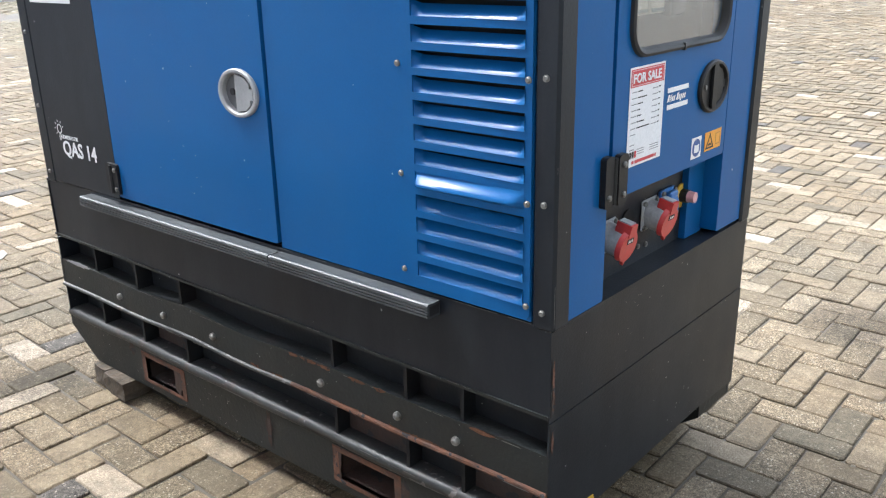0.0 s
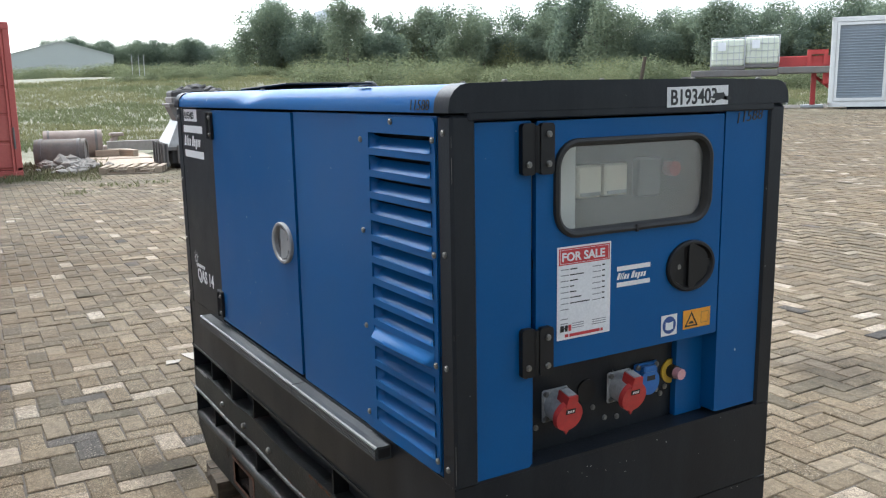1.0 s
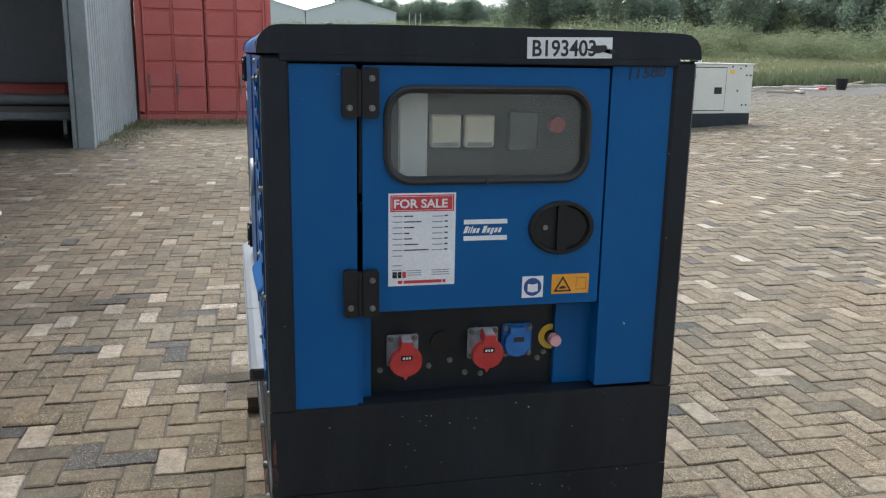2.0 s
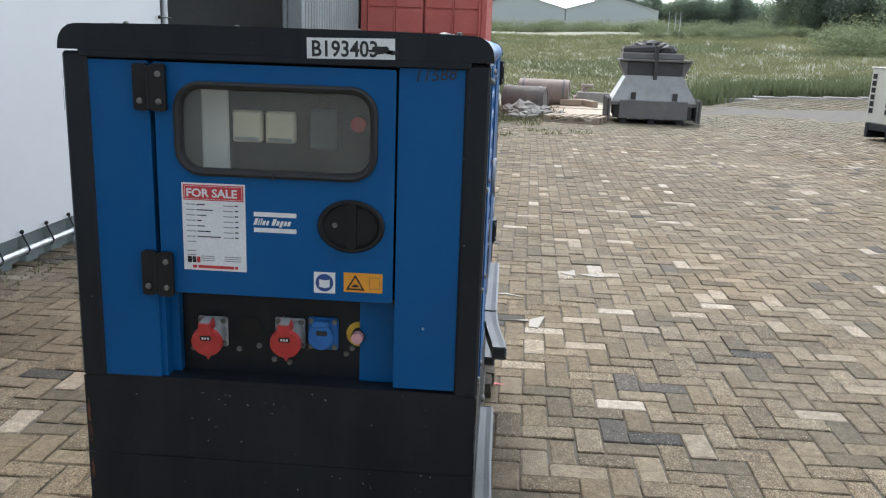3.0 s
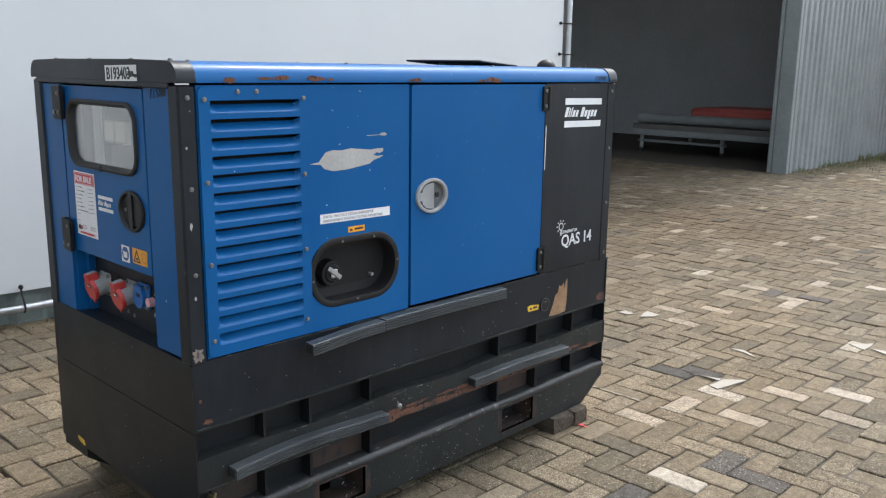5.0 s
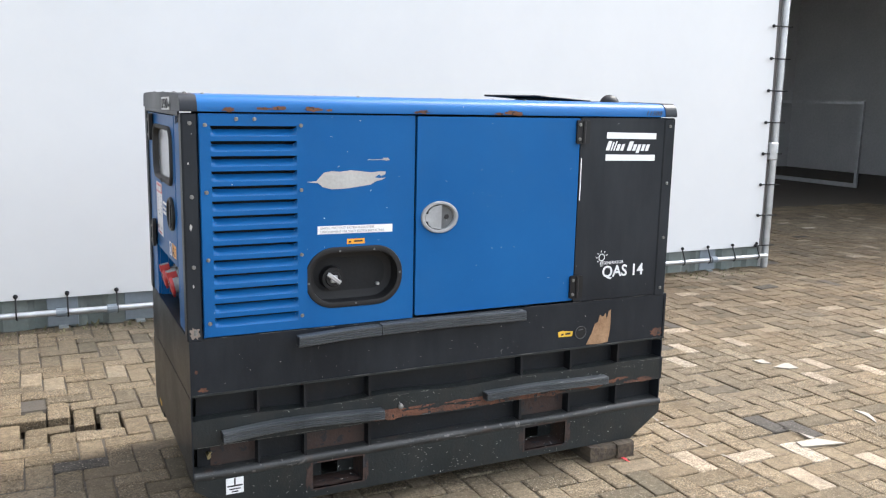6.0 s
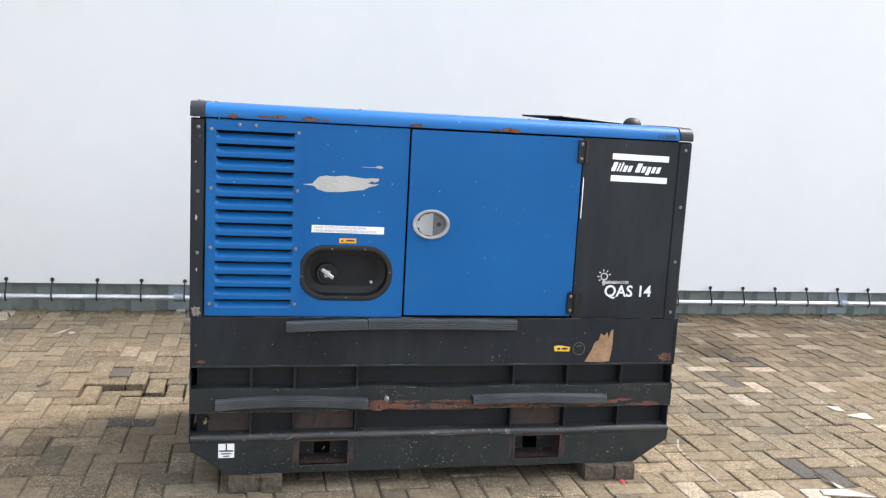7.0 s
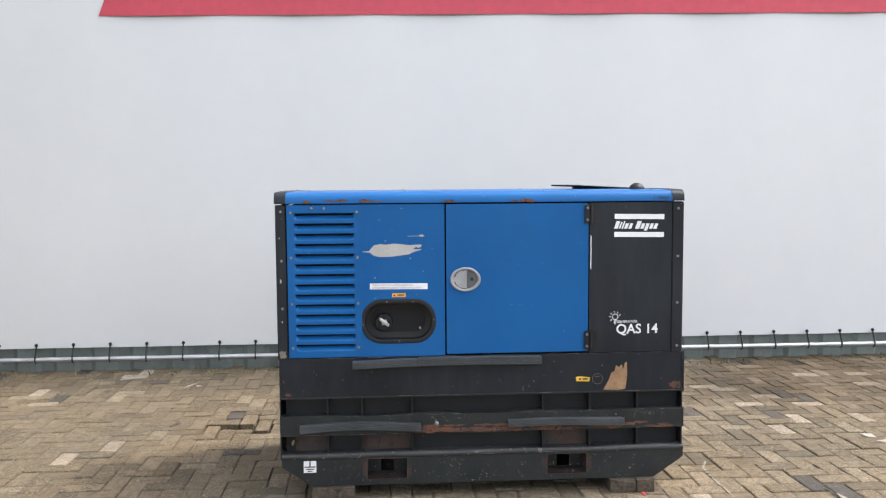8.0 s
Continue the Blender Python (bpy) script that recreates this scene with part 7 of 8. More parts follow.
def trailer():
    z0 = lift(-20, 24)
    t = thing("low_trailer", (-19.6, 24.8, z0), "grey and red low trailer parked by the field", "trailer")
    t.rotation_euler = (0, 0, radians(40))
    t.scale = (1, 1, 1.17)
    part("deck", bm_box((-2.1, -0.75, 1.0), (0.9, 0.75, 1.20), 0.02), M_IRON, t)
    part("rear_deck", bm_box((0.9, -0.75, 1.06), (3.4, 0.75, 1.26), 0.02), M_IRON, t)
    part("beam", bm_box((-2.0, -0.5, 0.62), (1.2, -0.36, 0.80), 0.01), M_IRON, t)
    part("axle_box", bm_box((-1.9, -0.6, 0.24), (0.4, 0.5, 0.42), 0.02), M_IRON, t)
    part("side_block", tube(bmesh.new(), (-2.75, -0.3, 0.0), (-2.75, -0.3, 0.80), 0.30, seg=20), M_CONCRETE, t, "grey concrete pipe end under the deck", soft=True)
    part("drawbar", bm_box((-2.5, -0.2, 0.9), (-2.0, 0.2, 1.02), 0.01), M_IRON, t)
    part("stand", bm_box((2.05, -0.12, 0.1), (2.22, 0.12, 1.06), 0.01), M_REDSTEEL, t, "red stand post")
    part("stand_foot", bm_box((1.75, -0.35, 0.0), (2.5, 0.35, 0.10), 0.02), M_STEEL, t)
    part("brace", tube(bmesh.new(), (2.2, 0, 0.95), (3.2, 0, 0.25), 0.05, seg=8), M_REDSTEEL, t)
    part("red_rail", bm_box((2.4, -0.6, 0.72), (5.2, -0.4, 1.12), 0.02), M_REDSTEEL, t, "red steel rail")
    part("red_head", bm_box((0.7, 0.4, 1.26), (2.9, 0.6, 1.60), 0.02), M_REDSTEEL, t)
    part("red_bracket", bm_sheet(rect(1.9, 1.26, 2.6, 1.78), 0, 0.15, frame3((0, 0.45, 0), (1, 0, 0), (0, 0, 1), (0, -1, 0)), [rect(2.05, 1.36, 2.45, 1.64)]), M_REDSTEEL, t)


trailer()


# white equipment container
def white_container():
    z0 = lift(-15, 25) + 0.08
    c = thing("equipment_container", (-16.2, 24.6, z0), "white equipment container with a large grey louvre and doors", "container")
    c.rotation_euler = (0, 0, radians(36))
    L, W, H = 6.2, 2.45, 2.93
    m = frame3((0, 0, 0), (1, 0, 0), (0, 0, 1), (0, -1, 0))
    part("body", bm_box((0.06, 0.06, 0.15), (L - 0.06, W, H - 0.06)), M_WHITECON, c)
    part("base_beam", bm_box((0, 0.0, 0.0), (L, 0.14, 0.17), 0.01), M_WHITECON, c)
    # black box stands for the shade under the base beam
    part("dark_gap", bm_box((0.6, 0.12, -0.08), (L, 0.3, 0.0)), M_BLACK, c)
    part("top_beam", bm_box((0, 0, H - 0.15), (L, W, H), 0.01), M_WHITECON, c)
    for x in (0.0, L - 0.16):
        part("corner_post", bm_box((x, 0.0, 0.0), (x + 0.16, 0.16, H), 0.01), M_WHITECON, c)
    fr = part("louvre_frame", bm_sheet(rect(0.17, 0.20, 1.70, H - 0.17), -0.03, 0.02, m, [rect(0.25, 0.30, 1.62, H - 0.26)]), M_WHITECON, c)
    part("louvre_back", bm_box((0.2, 0.045, 0.25), (1.66, 0.058, H - 0.2)), M_LOUVRE, fr)
    k = 26
    for i in range(k):
        z = 0.31 + (H - 0.66) * i / k
        part("slat", bm_box((0.25, -0.01, 0.0), (1.62, 0.0, 0.085), 0.0, pose(0, 0.03, z, -35, 0, 0)), M_LOUVRE, fr)
    part("ribbed_side", corrugated(bmesh.new(), 1.78, 2.82, 0.18, H - 0.16, m @ pose(0, 0, -0.05), 0.28, 0.04), M_WHITECON, c)
    part("ribbed_side", corrugated(bmesh.new(), 4.20, L - 0.16, 0.18, H - 0.16, m @ pose(0, 0, -0.05), 0.28, 0.04), M_WHITECON, c)
    part("socket_box", bm_box((2.45, -0.06, 0.85), (2.85, 0.05, 1.35), 0.02), M_GREYPL, c, "grey socket box")
    d = part("door", bm_sheet(rect(2.90, 1.25, 4.12, H - 0.22), -0.03, 0.0, m), M_WHITECON, c)
    part("door_notice", bm_sheet(rect(3.3, 2.15, 3.65, 2.28), 0.0, 0.006, m), M_ORANGE, d)
    d2 = part("door", bm_sheet(rect(2.90, 0.20, 4.12, 1.20), -0.03, 0.0, m), M_WHITECON, c)
    part("warning_triangle", bm_sheet([(3.5, 0.86), (3.72, 0.86), (3.61, 1.06)], 0.0, 0.006, m), M_ORANGE, d2)
    part("vent_hole", bm_sheet(rect(3.3, 0.42, 3.42, 0.62), 0.0, 0.006, m), M_DARK, d2)
    for v in (1.6, 2.6):
        part("handle", bm_box((3.02, -0.05, v), (3.10, 0.03, v + 0.12), 0.01), M_STEEL, d)


white_container()

po = thing("wooden_post", (-21.4, 20.8, lift(-21.4, 20.8)), "leaning weathered wooden post at the field's edge", "post")
part("stake", tube(bmesh.new(), (0, 0, 0), (0.15, 0.28, 1.95), 0.075, 0.065, 10), M_WOOD, po, soft=True)


# ---- the distance ----
def hall(y0, y1, x, z0, eave, ridge, deep):
    h = thing("industrial_hall", (x, (y0 + y1) / 2, z0), "distant grey gabled industrial hall behind the field", "hall", "gabled halls")
    w = (y1 - y0) / 2
    e, r = eave - z0, ridge - z0
    m = frame3((0, 0, 0), (0, 1, 0), (0, 0, 1), (1, 0, 0))
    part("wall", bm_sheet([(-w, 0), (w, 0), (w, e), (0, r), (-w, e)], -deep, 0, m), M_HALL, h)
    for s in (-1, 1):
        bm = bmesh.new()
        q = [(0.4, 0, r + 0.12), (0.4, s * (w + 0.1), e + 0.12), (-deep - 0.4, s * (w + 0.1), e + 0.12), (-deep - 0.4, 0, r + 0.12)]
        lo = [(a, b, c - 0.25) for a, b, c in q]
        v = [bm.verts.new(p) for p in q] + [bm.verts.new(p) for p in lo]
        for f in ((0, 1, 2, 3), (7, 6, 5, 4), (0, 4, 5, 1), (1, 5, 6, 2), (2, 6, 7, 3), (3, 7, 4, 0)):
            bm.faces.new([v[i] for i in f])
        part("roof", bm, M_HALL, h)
    return h


hall(-12.0, 18.4, -300.6, 6.8, 15.1, 19.3, 40)
hall(18.6, 49.7, -300.0, 6.8, 15.1, 19.4, 40)

tw = thing("apartment_tower", (-330, 137, 7.0), "pale distant apartment tower above the trees", "tower")
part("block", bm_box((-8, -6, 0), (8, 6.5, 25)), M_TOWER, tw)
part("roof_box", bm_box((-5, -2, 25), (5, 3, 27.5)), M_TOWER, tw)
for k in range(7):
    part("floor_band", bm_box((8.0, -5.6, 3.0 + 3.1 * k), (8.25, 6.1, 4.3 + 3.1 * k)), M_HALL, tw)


def crown_mesh(seed, tall, wide, leaves, size):
    """Many small leaf clumps round a set of limbs, thinner towards the outside."""
    r = random.Random(seed)
    blobs = []
    for i in range(13):
        h = r.uniform(0.26, 0.95)
        spread = wide * (1.0 - abs(h - 0.52) * 1.35) * 0.55
        a = r.uniform(0, 2 * math.pi)
        blobs.append((spread * math.cos(a) * r.uniform(0.3, 1), spread * math.sin(a) * r.uniform(0.3, 1), tall * h, wide * r.uniform(0.20, 0.34)))
    blobs.append((0, 0, tall * 0.55, wide * 0.36))
    vs, fs = [], []
    for i in range(leaves):
        bx, by, bz, br = blobs[r.randrange(len(blobs))]
        d = Vector((r.gauss(0, 1), r.gauss(0, 1), r.gauss(0, 1))).normalized()
        k = br * (r.random() ** 0.35) * (1.15 if r.random() < 0.1 else 1.0)
        c = Vector((bx, by, bz)) + Vector((d.x * k, d.y * k, d.z * k * 1.15))
        n = (d + Vector((r.uniform(-1, 1), r.uniform(-1, 1), r.uniform(-0.4, 1)))).normalized()
        u = n.orthogonal().normalized()
        w = n.cross(u)
        s = size * r.uniform(0.5, 1.2)
        a = r.uniform(0, 6.28)
        u, w = u * math.cos(a) + w * math.sin(a), w * math.cos(a) - u * math.sin(a)
        b = len(vs)
        vs += [c - u * s, c + w * s * 0.5 - n * s * 0.2, c + u * s, c - w * s * 0.5 + n * s * 0.1]
        fs.append((b, b + 1, b + 2, b + 3))
    me = bpy.data.meshes.new("crown")
    me.from_pydata(vs, [], fs)
    return me


def tree(seed, tall, wide, leaves=9500, size=0.21):
    t = thing("tree", (0, 0, 0), "tall green broadleaf tree in the row behind the field", "tree", "trees behind the field")
    me = crown_mesh(seed, tall, wide, leaves, size)
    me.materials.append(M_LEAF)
    c = new("crown", me)
    c.parent = t
    bm = bmesh.new()
    tube(bm, (0, 0, -0.5), (0.1, 0.1, tall * 0.45), 0.28, 0.14, 8)
    part("trunk", bm, M_BARK, t, soft=True)
    r = random.Random(seed + 50)
    for i in range(6):
        a = r.uniform(0, 6.28)
        h = r.uniform(0.22, 0.5) * tall
        part("limb", tube(bmesh.new(), (0.05, 0.05, h), (wide * 0.35 * math.cos(a), wide * 0.35 * math.sin(a), h + tall * 0.22), 0.09, 0.03, 6), M_BARK, t)
    return t


def plant_row():
    r = random.Random(21)
    kinds = [tree(k, 11.0, w) for k, w in ((1, 8.5), (2, 7.5), (3, 9.5), (4, 7.0))]
    spots = []
    for k in range(44):
        th = 18.5 + 1.32 * k + r.uniform(-0.25, 0.25)
        d = 122 + r.uniform(-6, 8)
        spots.append((th, d, r.uniform(0.84, 1.02) * (0.88 if k < 3 else 1.0)))
        if k % 2 == 0:
            spots.append((th + 0.6, d + 14, r.uniform(0.88, 1.05)))
    for k in range(38):
        spots.append((5.9 + 0.31 * k + r.uniform(-0.12, 0.12), 352 + r.uniform(-8, 12), r.uniform(1.12, 1.32) * (1.05 if k < 6 else 1.0)))
    spots += [(-0.75, 356, 1.40), (-0.35, 357, 1.56), (0.05, 356, 1.60), (0.42, 358, 1.52), (0.8, 358, 1.34)]
    for i, (th, d, s) in enumerate(spots):
        if 47.6 < th < 48.5 and d < 150:
            continue
        x, y = 2.5 - d * math.cos(radians(th)), -1.0 + d * math.sin(radians(th))
        z = lift(x, y) - 0.3
        m = pose(x, y, z, 0, 0, r.uniform(0, 360)) @ Matrix.Diagonal((s * r.uniform(0.9, 1.15), s * r.uniform(0.9, 1.15), s, 1))
        if i < 4:
            kinds[i].matrix_basis = m
        else:
            copy_thing(kinds[r.randrange(4)], m)


plant_row()


def shrubs():
    r = random.Random(31)
    me = [crown_mesh(80 + k, 2.1, 4.4, 5200, 0.095) for k in range(3)]
    for q in me:
        q.materials.append(M_SHRUB)
    for k in range(60):
        th = 6 + 0.95 * k + r.uniform(-0.4, 0.4)
        d = (88 if th < 22 else 62) + r.uniform(-8, 10)
        if th < 17 and r.random() < 0.4:
            continue
        x, y = 2.5 - d * math.cos(radians(th)), -1.0 + d * math.sin(radians(th))
        s = r.uniform(0.48, 0.86) * (1.0 if th > 20 else 0.6)
        ob = new("shrub", me[r.randrange(3)])
        ob.matrix_basis = pose(x, y, lift(x, y) - 0.75 * s, 0, 0, r.uniform(0, 360)) @ Matrix.Diagonal((s * 1.3, s * 1.3, s, 1))
        tagged(ob, "dense green shrub in the scrub behind the field", "shrub", group="scrub behind the field")
    for k in range(46):
        th = 18.2 + 1.05 * k + r.uniform(-0.3, 0.3)
        d = 130 + r.uniform(-4, 10)
        x, y = 2.5 - d * math.cos(radians(th)), -1.0 + d * math.sin(radians(th))
        s = r.uniform(1.5, 2.1)
        ob = new("shrub", me[r.randrange(3)])
        ob.matrix_basis = pose(x, y, lift(x, y) - 0.9 * s, 0, 0, r.uniform(0, 360)) @ Matrix.Diagonal((s, s, s * 1.25, 1))
        tagged(ob, "tall green shrub under the row of trees", "shrub", group="undergrowth below the trees")

    for k in range(28):
        th = -4.0 + 0.78 * k + r.uniform(-0.4, 0.4)
        d = 205 + r.uniform(-20, 25)
        x, y = 2.5 - d * math.cos(radians(th)), -1.0 + d * math.sin(radians(th))
        s = r.uniform(1.1, 2.0)
        ob = new("shrub", me[r.randrange(3)])
        ob.matrix_basis = pose(x, y, lift(x, y) - 0.9 * s, 0, 0, r.uniform(0, 360)) @ Matrix.Diagonal((s * 1.6, s * 1.6, s * 0.8, 1))
        tagged(ob, "low green shrub at the foot of the distant halls", "shrub", group="scrub by the halls")


shrubs()


def blades(name, spots, mat, label, r, tall, lean=0.35, n=6, wide=0.02, sunk=0.09):
    vs, fs = [], []
    for x, y, s in spots:
        z = lift(x, y) - sunk
        for i in range(n):
            a = r.uniform(0, 6.28)
            h = tall * s * r.uniform(0.5, 1.1)
            l = h * lean * r.uniform(0.2, 1.0)
            px, py = x + r.uniform(-0.16, 0.16) * (1 + s), y + r.uniform(-0.16, 0.16) * (1 + s)
            w = wide * (0.6 + s) * r.uniform(0.6, 1.3)
            ux, uy = math.cos(a + 1.57) * w, math.sin(a + 1.57) * w
            b = len(vs)
            vs += [(px - ux, py - uy, z), (px + ux, py + uy, z), (px + math.cos(a) * l * 0.4 + ux * 0.7, py + math.sin(a) * l * 0.4 + uy * 0.7, z + h * 0.6), (px + math.cos(a) * l, py + math.sin(a) * l, z + h)]
            fs += [(b, b + 1, b + 2), (b, b + 2, b + 3)]
    me = bpy.data.meshes.new(name)
    me.from_pydata(vs, [], fs)
    me.materials.append(mat)
    return tagged(new(name, me), label, "grass", kind="stuff")


def meadow():
    r = random.Random(41)
    far, weeds, edge = [], [], []
    for i in range(24000):
        d = 20 + 78 * r.random() ** 1.5
        th = radians(r.uniform(-11, 66))
        x, y = 2.5 - d * math.cos(th), d * math.sin(th)
        if x > yard_edge(y) - 0.9 or (y < 0.2 and x > -18) or y < -9 or (x > -23.6 and -0.5 < y < 5.0):
            continue
        (far if noise.noise((x * 0.11, y * 0.11, 0)) > -0.12 else weeds).append((x, y, 0.7 + d / 60))
    for i in range(2600):
        y = r.uniform(6.0, 27)
        x = yard_edge(y) - 0.8 - 2.5 * r.random() ** 1.6
        edge.append((x, y, r.uniform(0.7, 1.7)))
    yard = []
    for i in range(330):
        x, y = r.uniform(-19.4, -16.2), r.uniform(0.0, 1.7)
        yard.append((x, y, r.uniform(0.15, 0.5)))
    for i in range(200):
        x = r.uniform(-16.2, -10.9)
        yard.append((x, -2.72 + abs(r.gauss(0, 0.25)), r.uniform(0.04, 0.18)))
    for i in range(420):
        yard.append((-16.0 + abs(r.gauss(0, 0.45)), r.uniform(-2.7, 1.2), r.uniform(0.10, 0.35)))
    for i in range(170):
        yard.append((r.uniform(-4.7, 4.5), -2.56 + abs(r.gauss(0, 0.03)), r.uniform(0.04, 0.13)))
    blades("yard_weeds", yard, M_DRY, "low weeds growing between the bricks and along the walls", r, 0.36, 0.8, n=7, wide=0.012, sunk=0.01)
    tufts = []
    for x, y, d, k in ((-15.3, 0.02, 0.25, 26), (-15.9, 0.32, 0.28, 30), (-16.3, 0.5, 0.2, 18), (-12.3, 0.54, 0.06, 5), (-13.5, 1.07, 0.09, 7), (-13.3, 1.94, 0.07, 5), (-12.9, 1.4, 0.05, 3), (-11.4, -2.98, 0.12, 12), (-12.6, -2.98, 0.25, 22), (-14.4, -2.95, 0.3, 30), (-15.4, -2.7, 0.2, 18), (-14.6, 1.0, 0.08, 6)):
        tufts += [(x + r.gauss(0, d), y + abs(r.gauss(0, d)) if y < -2.5 else y + r.gauss(0, d), r.uniform(0.10, 0.34)) for _ in range(k)]
    blades("green_tufts", tufts, M_WEED, "green weed tufts at the foot of the container and shed", r, 0.42, 0.9, n=8, wide=0.010, sunk=0.01)
    blades("field_grass", far, M_GRASS, "tall dry yellow-green grass of the open field", r, 0.14, 1.1, n=9, wide=0.010)
    blades("field_weeds", weeds, M_WEED, "patches of green weeds in the field", r, 0.15, 1.1, n=9, wide=0.010)
    blades("edge_weeds", edge, M_WEED, "weeds along the edge of the paving", r, 0.36, 0.6, n=7, wide=0.012)


meadow()
for k in range(3):
    th = radians((10.5, 10.9, 11.2)[k])
    x, y = 2.5 - 150 * math.cos(th), -1 + 150 * math.sin(th)
    ms = thing("flag_pole", (x, y, lift(x, y)), "slim pale pole far behind the field", "pole", "distant poles")
    part("mast", tube(bmesh.new(), (0, 0, 0), (0, 0, 3.4), 0.05, 0.035, 8), M_TOWER, ms)


# ---- paving bricks ----
EX, EY, E0 = Vector((-0.1069, 0.0027)), Vector((-0.0022, 0.1081)), Vector((0.0688, 0.2292))    # half a brick with its joint, both ways
prng = random.Random(11)
# bricks of another batch that stand out, by their place in the bond
PALE = [(17, 6), (16, 9), (19, 8), (19, 12), (21, 14), (23, 15), (26, 6), (27, 8), (15, 4), (12, 4), (13, 6), (6, 15), (22, 14), (10, 3), (6, 7), (23, -13), (21, -15), (19, -13), (11, -12), (9, -10), (21, -10), (19, -8), (14, -14), (-2, 30), (-6, 11), (-4, 20), (12, -8), (-22, -5), (-24, -24), (23, -20), (19, -17), (27, -21), (31, -21), (25, -10), (-20, -7), (24, -3), (28, -3), (35, 7), (41, 2), (26, -5), (38, -14), (35, -17), (18, -18), (8, -12), (5, -15), (1, -15), (2, -10)]
DARK = [(3, 7), (8, 8), (8, 9), (13, 14), (3, 8), (23, -16), (20, -11), (15, -12), (15, -16), (13, -11), (12, -7), (2, 39), (6, 46), (-22, -22), (25, -26), (24, -15), (16, 1), (-13, -5), (17, 2), (6, -17), (3, -13), (3, -12), (46, -21)]

# bricks that have sunk or lie loose, and how deep
SUNK = {(-14, -10): 0.036, (-13, -9): 0.032, (-12, -11): 0.008, (-14, -13): 0.020, (-15, -10): 0.004, (-14, -9): 0.003, (-11, -10): 0.002}


def brick_field():
    """All bricks of the yard in herringbone bond: centre, whether laid along x, tone, how far sunk."""
    out = []
    for i in range(-48, 226):
        for j in range(-62, 252):
            k = (i - j) % 4
            if k not in (0, 3):
                continue
            c = E0 + EX * (i + 1) + EY * (j + 0.5) if k == 0 else E0 + EX * (i + 0.5) + EY * (j + 1)
            cx, cy = c
            if cx < yard_edge(cy) + 0.1 or (cx > -5.2 and cy < -2.66) or (cy > 14 and cx > 2.2) or (cx < -10.9 and cy < -2.95):
                continue
            if cx < -12 - 0.5 * max(0, 12 - cy) and cx > -16 and cy < -3:
                continue
            r = prng.random()
            tone = 1 if (i, j) in PALE else 2 if (i, j) in DARK else 0
            if tone == 0 and math.hypot(cx, cy) > 3.2:
                tone = 1 if r < 0.035 else 2 if r > 0.988 else 0
            out.append((cx, cy, k == 0, tone, SUNK.get((i, j), 0.0)))
    return out


def brick_ring(ax, ay, worn):
    """Outline of a brick: blunted corners, slightly bowed long sides."""
    pts = []
    for sx, sy in ((-1, -1), (1, -1), (1, 1), (-1, 1)):
        c = worn * prng.uniform(0.5, 1.6)
        a, b = (sx * ax, sy * (ay - c)), (sx * (ax - c * prng.uniform(0.7, 1.5)), sy * ay)
        pts += [a, b] if sx * sy > 0 else [b, a]
    mid = prng.uniform(-0.3, 0.3)
    if ax > ay:
        pts.insert(2, (ax * mid, -ay - prng.uniform(-0.0016, 0.0006)))
        pts.insert(7, (-ax * mid, ay + prng.uniform(-0.0016, 0.0006)))
    else:
        pts.insert(4, (ax + prng.uniform(-0.0016, 0.0006), ay * mid))
        pts.append((-ax - prng.uniform(-0.0016, 0.0006), -ay * mid))
    return pts


def brick_mesh(along, gap, bev, fine=True):
    """Points round the middle of a brick and its faces; the long way is x where along is set."""
    hx, hy = (0.1069, 0.0541) if along else (0.0535, 0.1081)
    ax, ay = hx - gap, hy - gap
    if fine:
        lo = brick_ring(ax, ay, 0.0065)
    else:
        lo = [(sx * (ax - 0.003 * prng.random()), sy * (ay - 0.003 * prng.random())) for sx, sy in ((-1, -1), (1, -1), (1, 1), (-1, 1))]
    n = len(lo)
    vs = [(x, y, -0.05) for x, y in lo] + [(x, y, -0.0045) for x, y in lo]
    vs += [(x - math.copysign(min(abs(x), bev * prng.uniform(0.6, 1.5)), x), y - math.copysign(min(abs(y), bev * prng.uniform(0.6, 1.5)), y), 0.0) for x, y in lo]
    fs = [(r * n + k, r * n + (k + 1) % n, (r + 1) * n + (k + 1) % n, (r + 1) * n + k) for r in range(2) for k in range(n)]
    fs.append(tuple(range(2 * n, 3 * n)))
    return vs, fs


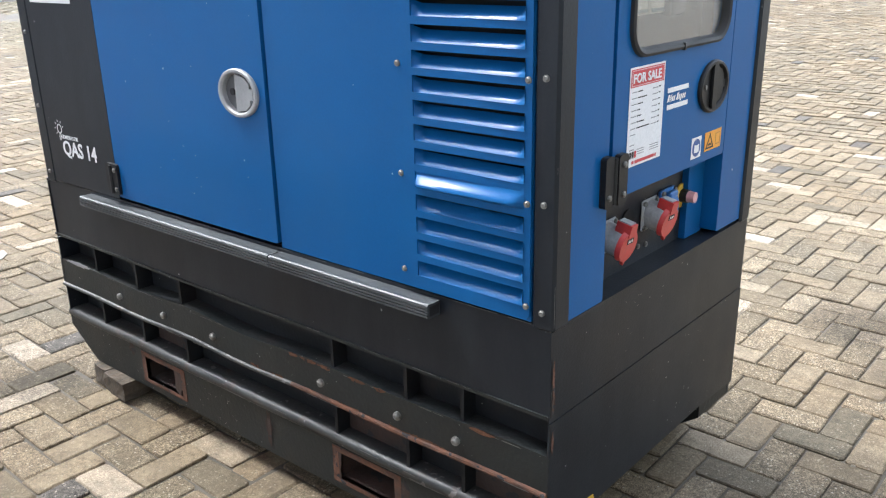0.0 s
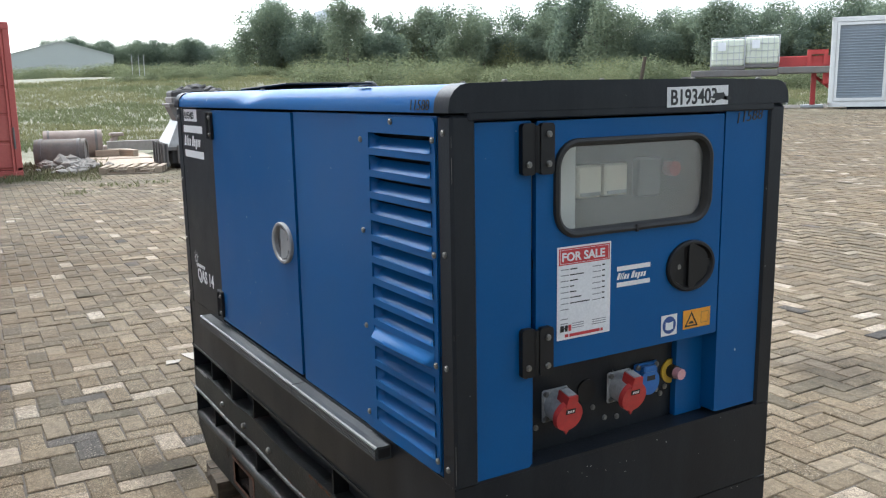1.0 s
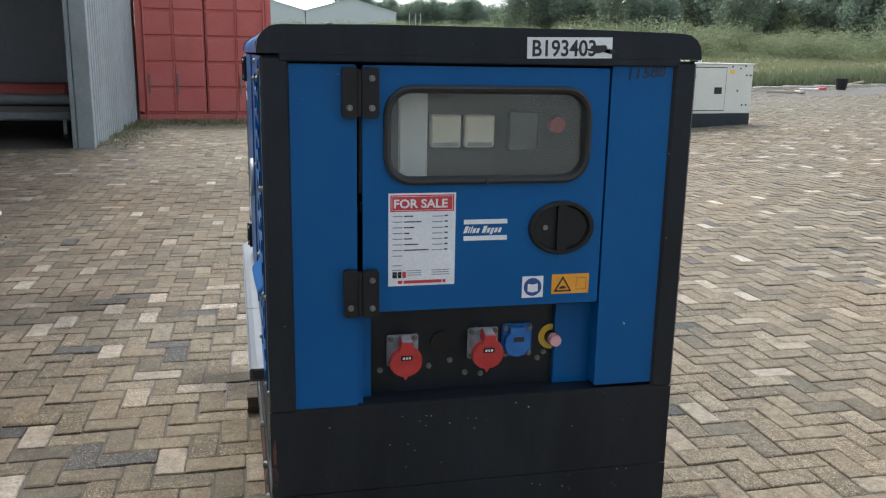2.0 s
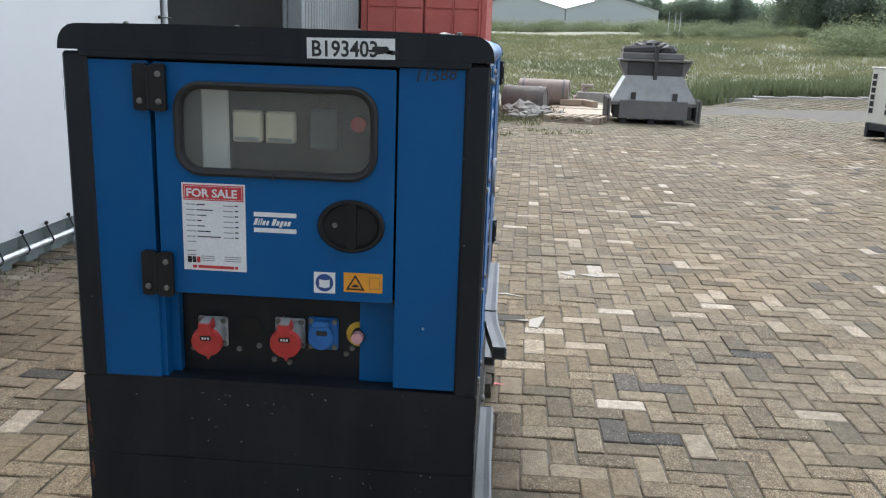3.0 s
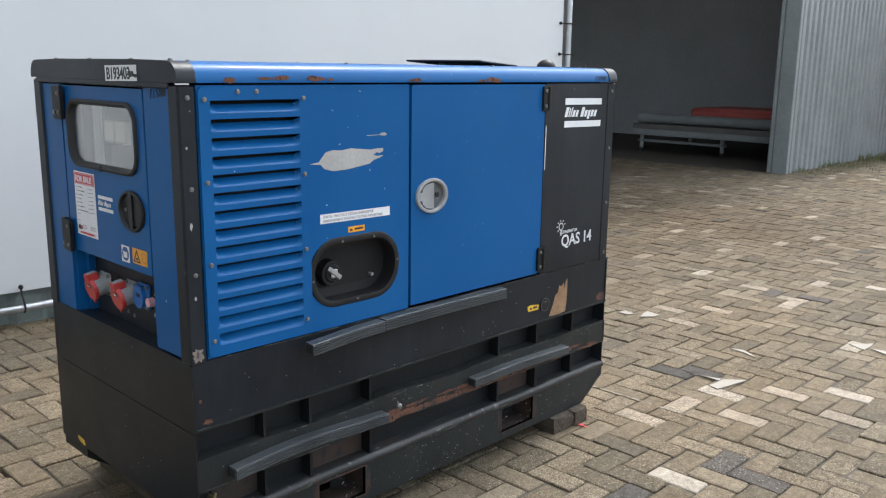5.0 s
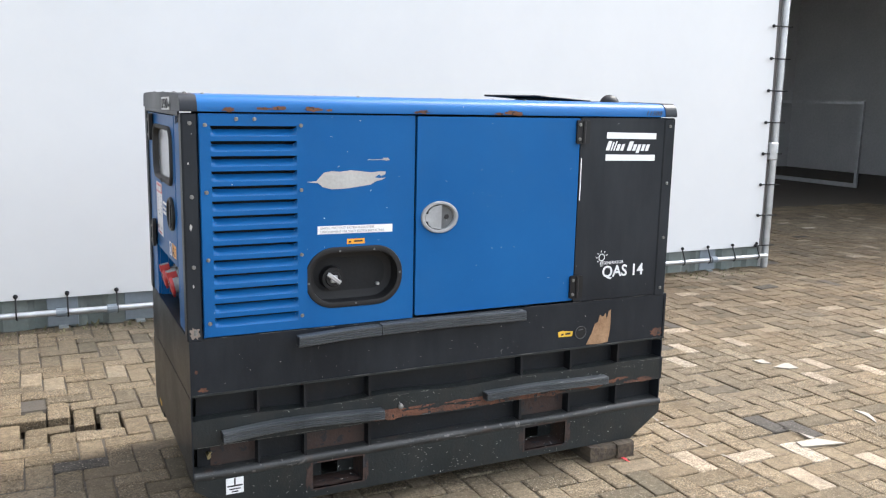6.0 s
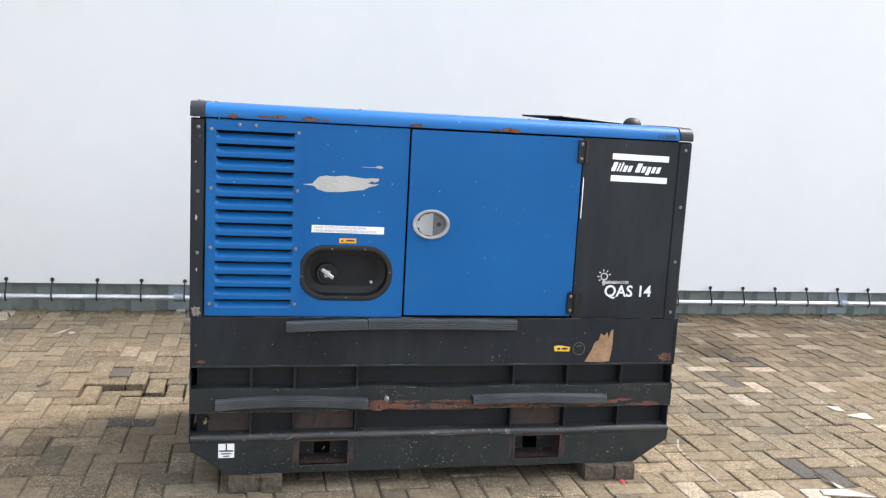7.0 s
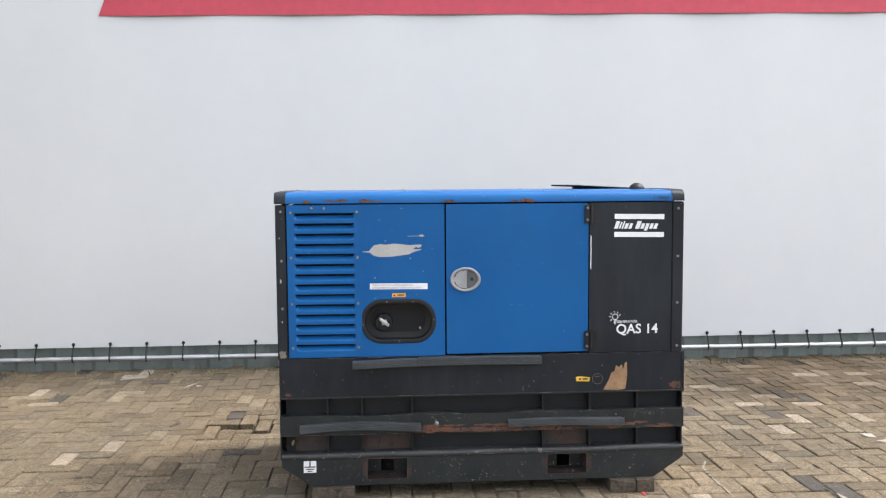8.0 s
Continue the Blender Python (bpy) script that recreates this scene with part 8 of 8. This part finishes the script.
def lay_bricks():
    near, rest = [], []
    for b in brick_field():
        cx, cy = b[0], b[1]
        hero = (-1.9 < cx < 0.3 and 0.72 < cy < 2.15) or (-1.3 < cx < 0.5 and -1.5 < cy < -0.62)
        (near if hero and len(near) < 300 else rest).append(b)
    tones = (M_BRICK, M_BRICK_PALE, M_BRICK_DARK)
    vs, fs, slot = [], [], []
    for cx, cy, along, tone, sunk in rest:
        loose = sunk > 0.001
        fine = -4.5 < cx < 3.3 and -2.7 < cy < 3.6
        tl = 0.05 if loose else 0.018
        z = lift(cx, cy) + prng.gauss(-0.001, 0.0022) - sunk
        tx, ty = prng.uniform(-tl, tl), prng.uniform(-tl, tl)
        pts, faces = brick_mesh(along, prng.uniform(0.008, 0.014) if loose else prng.uniform(0.0016, 0.0042), prng.uniform(0.003, 0.008), fine)
        a = prng.gauss(0, 0.012)
        b0 = len(vs)
        vs += [(cx + x - y * a, cy + y + x * a, z + h + (x * tx + y * ty if h > -0.04 else 0)) for x, y, h in pts]
        fs += [tuple(b0 + q for q in f) for f in faces]
        slot += [tone] * len(faces)
    me = bpy.data.meshes.new("bricks")
    me.from_pydata(vs, [], fs)
    for m in tones:
        me.materials.append(m)
    me.polygons.foreach_set("material_index", slot)
    ob = new("bricks", me)
    ob.parent = pavement
    tagged(ob, "rest of the worn concrete bricks", kind="stuff")
    shapes = {}
    for along in (False, True):
        for tone in range(3):
            shapes[along, tone] = []
            for v in range(8 if tone == 0 else 3):
                me = bpy.data.meshes.new("brick")
                pts, faces = brick_mesh(along, 0.0018 + 0.0003 * v, 0.003 + 0.0006 * v)
                me.from_pydata(pts, [], faces)
                me.materials.append(tones[tone])
                shapes[along, tone].append(me)
    for cx, cy, along, tone, sunk in near:
        ob = new("brick", shapes[along, tone][prng.randrange(len(shapes[along, tone]))])
        ob.parent = pavement
        ob.matrix_basis = pose(cx, cy, prng.gauss(-0.001, 0.0022), prng.uniform(-0.9, 0.9), prng.uniform(-0.9, 0.9), prng.gauss(0, 0.7) + (180 if prng.random() < 0.5 else 0))


lay_bricks()


# small litter on the bricks
def litter():
    r = random.Random(77)
    shards = [[(-1.64, 0.730), (-1.765, 0.735), (-1.845, 0.824), (-1.62, 0.780)], [(-1.722, 0.570), (-1.742, 0.640), (-1.735, 0.730), (-1.768, 0.728)], [(-2.262, 0.529), (-2.25, 0.62), (-2.214, 0.709), (-2.290, 0.60)],
              [(-2.843, 0.975), (-2.958, 1.073), (-2.792, 1.077)], [(-2.843, 1.094), (-2.79, 1.20), (-2.802, 1.297), (-2.86, 1.16)], [(-2.416, -0.312), (-2.43, -0.24), (-2.475, -0.214), (-2.49, -0.30)], [(-2.436, -0.161), (-2.50, -0.10), (-2.566, -0.09), (-2.579, -0.19)],
              [(2.078, -1.925), (2.060, -1.99), (2.012, -2.066), (2.030, -1.98)], [(2.663, -2.240), (2.46, -2.30), (2.47, -2.335), (2.64, -2.31)], [(1.98, -1.93), (2.00, -1.99), (1.955, -1.985)]]
    for q in shards:
        cx, cy = sum(x for x, _ in q) / len(q), sum(y for _, y in q) / len(q)
        bm = bmesh.new()
        ring = []
        for (xa, ya), (xb, yb) in zip(q, q[1:] + q[:1]):
            for f in (0.0, 0.35, 0.7):
                ring.append((xa + (xb - xa) * f - cx + r.uniform(-0.003, 0.003), ya + (yb - ya) * f - cy + r.uniform(-0.003, 0.003), 0.0))
        bm.faces.new([bm.verts.new(p) for p in ring])
        res = bmesh.ops.extrude_face_region(bm, geom=list(bm.faces))
        bmesh.ops.translate(bm, vec=(0, 0, 0.005), verts=[v for v in res["geom"] if isinstance(v, bmesh.types.BMVert)])
        bmesh.ops.recalc_face_normals(bm, faces=bm.faces)
        ob = part("tile_shard", bm, M_SHARD)
        ob.matrix_basis = pose(cx, cy, 0.001)
        tagged(ob, "pale broken tile shard lying on the bricks", "shard", group="shards on the bricks")
    twig = part("twig", tube(tube(bmesh.new(), (1.915, -0.845, 0.008), (1.885, -0.885, 0.012), 0.006, seg=6), (1.885, -0.885, 0.012), (1.868, -0.925, 0.010), 0.008, 0.004, 6), M_BARK)
    tagged(twig, "short dark twig lying on the bricks", "twig")
    bm = bmesh.new()
    way = [(-1.284, 0.097), (-1.225, 0.22), (-1.211, 0.329), (-1.215, 0.502), (-1.22, 0.717), (-1.248, 0.80)]
    for (xa, ya), (xb, yb) in zip(way, way[1:]):
        n = max(3, int((yb - ya) / 0.02))
        for i in range(n):
            if r.random() < 0.22:
                continue
            wd = r.uniform(0.003, 0.008)
            q = [(xa + (xb - xa) * f + o * wd + r.uniform(-0.003, 0.003), ya + (yb - ya) * f) for f, o in ((i / n, -1), ((i + 1.1) / n, -1), ((i + 1.1) / n, 1), (i / n, 1))]
            bm.faces.new([bm.verts.new((x, y, 0.0042 + 0.00001 * i)) for x, y in q])
    tagged(part("paint_line", bm, M_CHALK), "broken white paint line on the bricks beside the skid", "paint line", kind="structure")
    faded = part("paint_smear", blot(bmesh.new(), 0.57, -1.479, 0.085, 0.014, 0.0035, Matrix.Identity(4), r, 18, 0.4), M_FADED)
    tagged(faded, "faded red paint smear on the bricks", "smear", kind="structure")
    mark = part("paint_smear", blot(bmesh.new(), -0.785, 0.570, 0.008, 0.030, 0.0035, Matrix.Identity(4), r, 14, 0.4), M_REDINK)
    tagged(mark, "small red paint smear on the bricks", "smear", kind="structure")
    vs, fs = [], []
    for i in range(700):
        x, y = r.uniform(-4, 3.2), r.uniform(-2.4, 3.4)
        if -1.05 < x < 1.1 and -0.5 < y < 0.55:
            continue
        s = r.uniform(0.003, 0.009) * (1.8 if r.random() < 0.06 else 1)
        b0 = len(vs)
        for k in range(5):
            t = 2 * math.pi * k / 5
            vs.append((x + s * math.cos(t) * r.uniform(0.5, 1.2), y + s * math.sin(t) * r.uniform(0.4, 1.1), 0.0035))
        vs.append((x, y, 0.0035 + s * 0.5))
        fs += [(b0 + k, b0 + (k + 1) % 5, b0 + 5) for k in range(5)]
    me = bpy.data.meshes.new("grit")
    me.from_pydata(vs, [], fs)
    me.materials.append(M_CRUMB)
    tagged(new("grit", me), "loose grit and dry crumbs scattered on the bricks", "grit", kind="stuff")


litter()
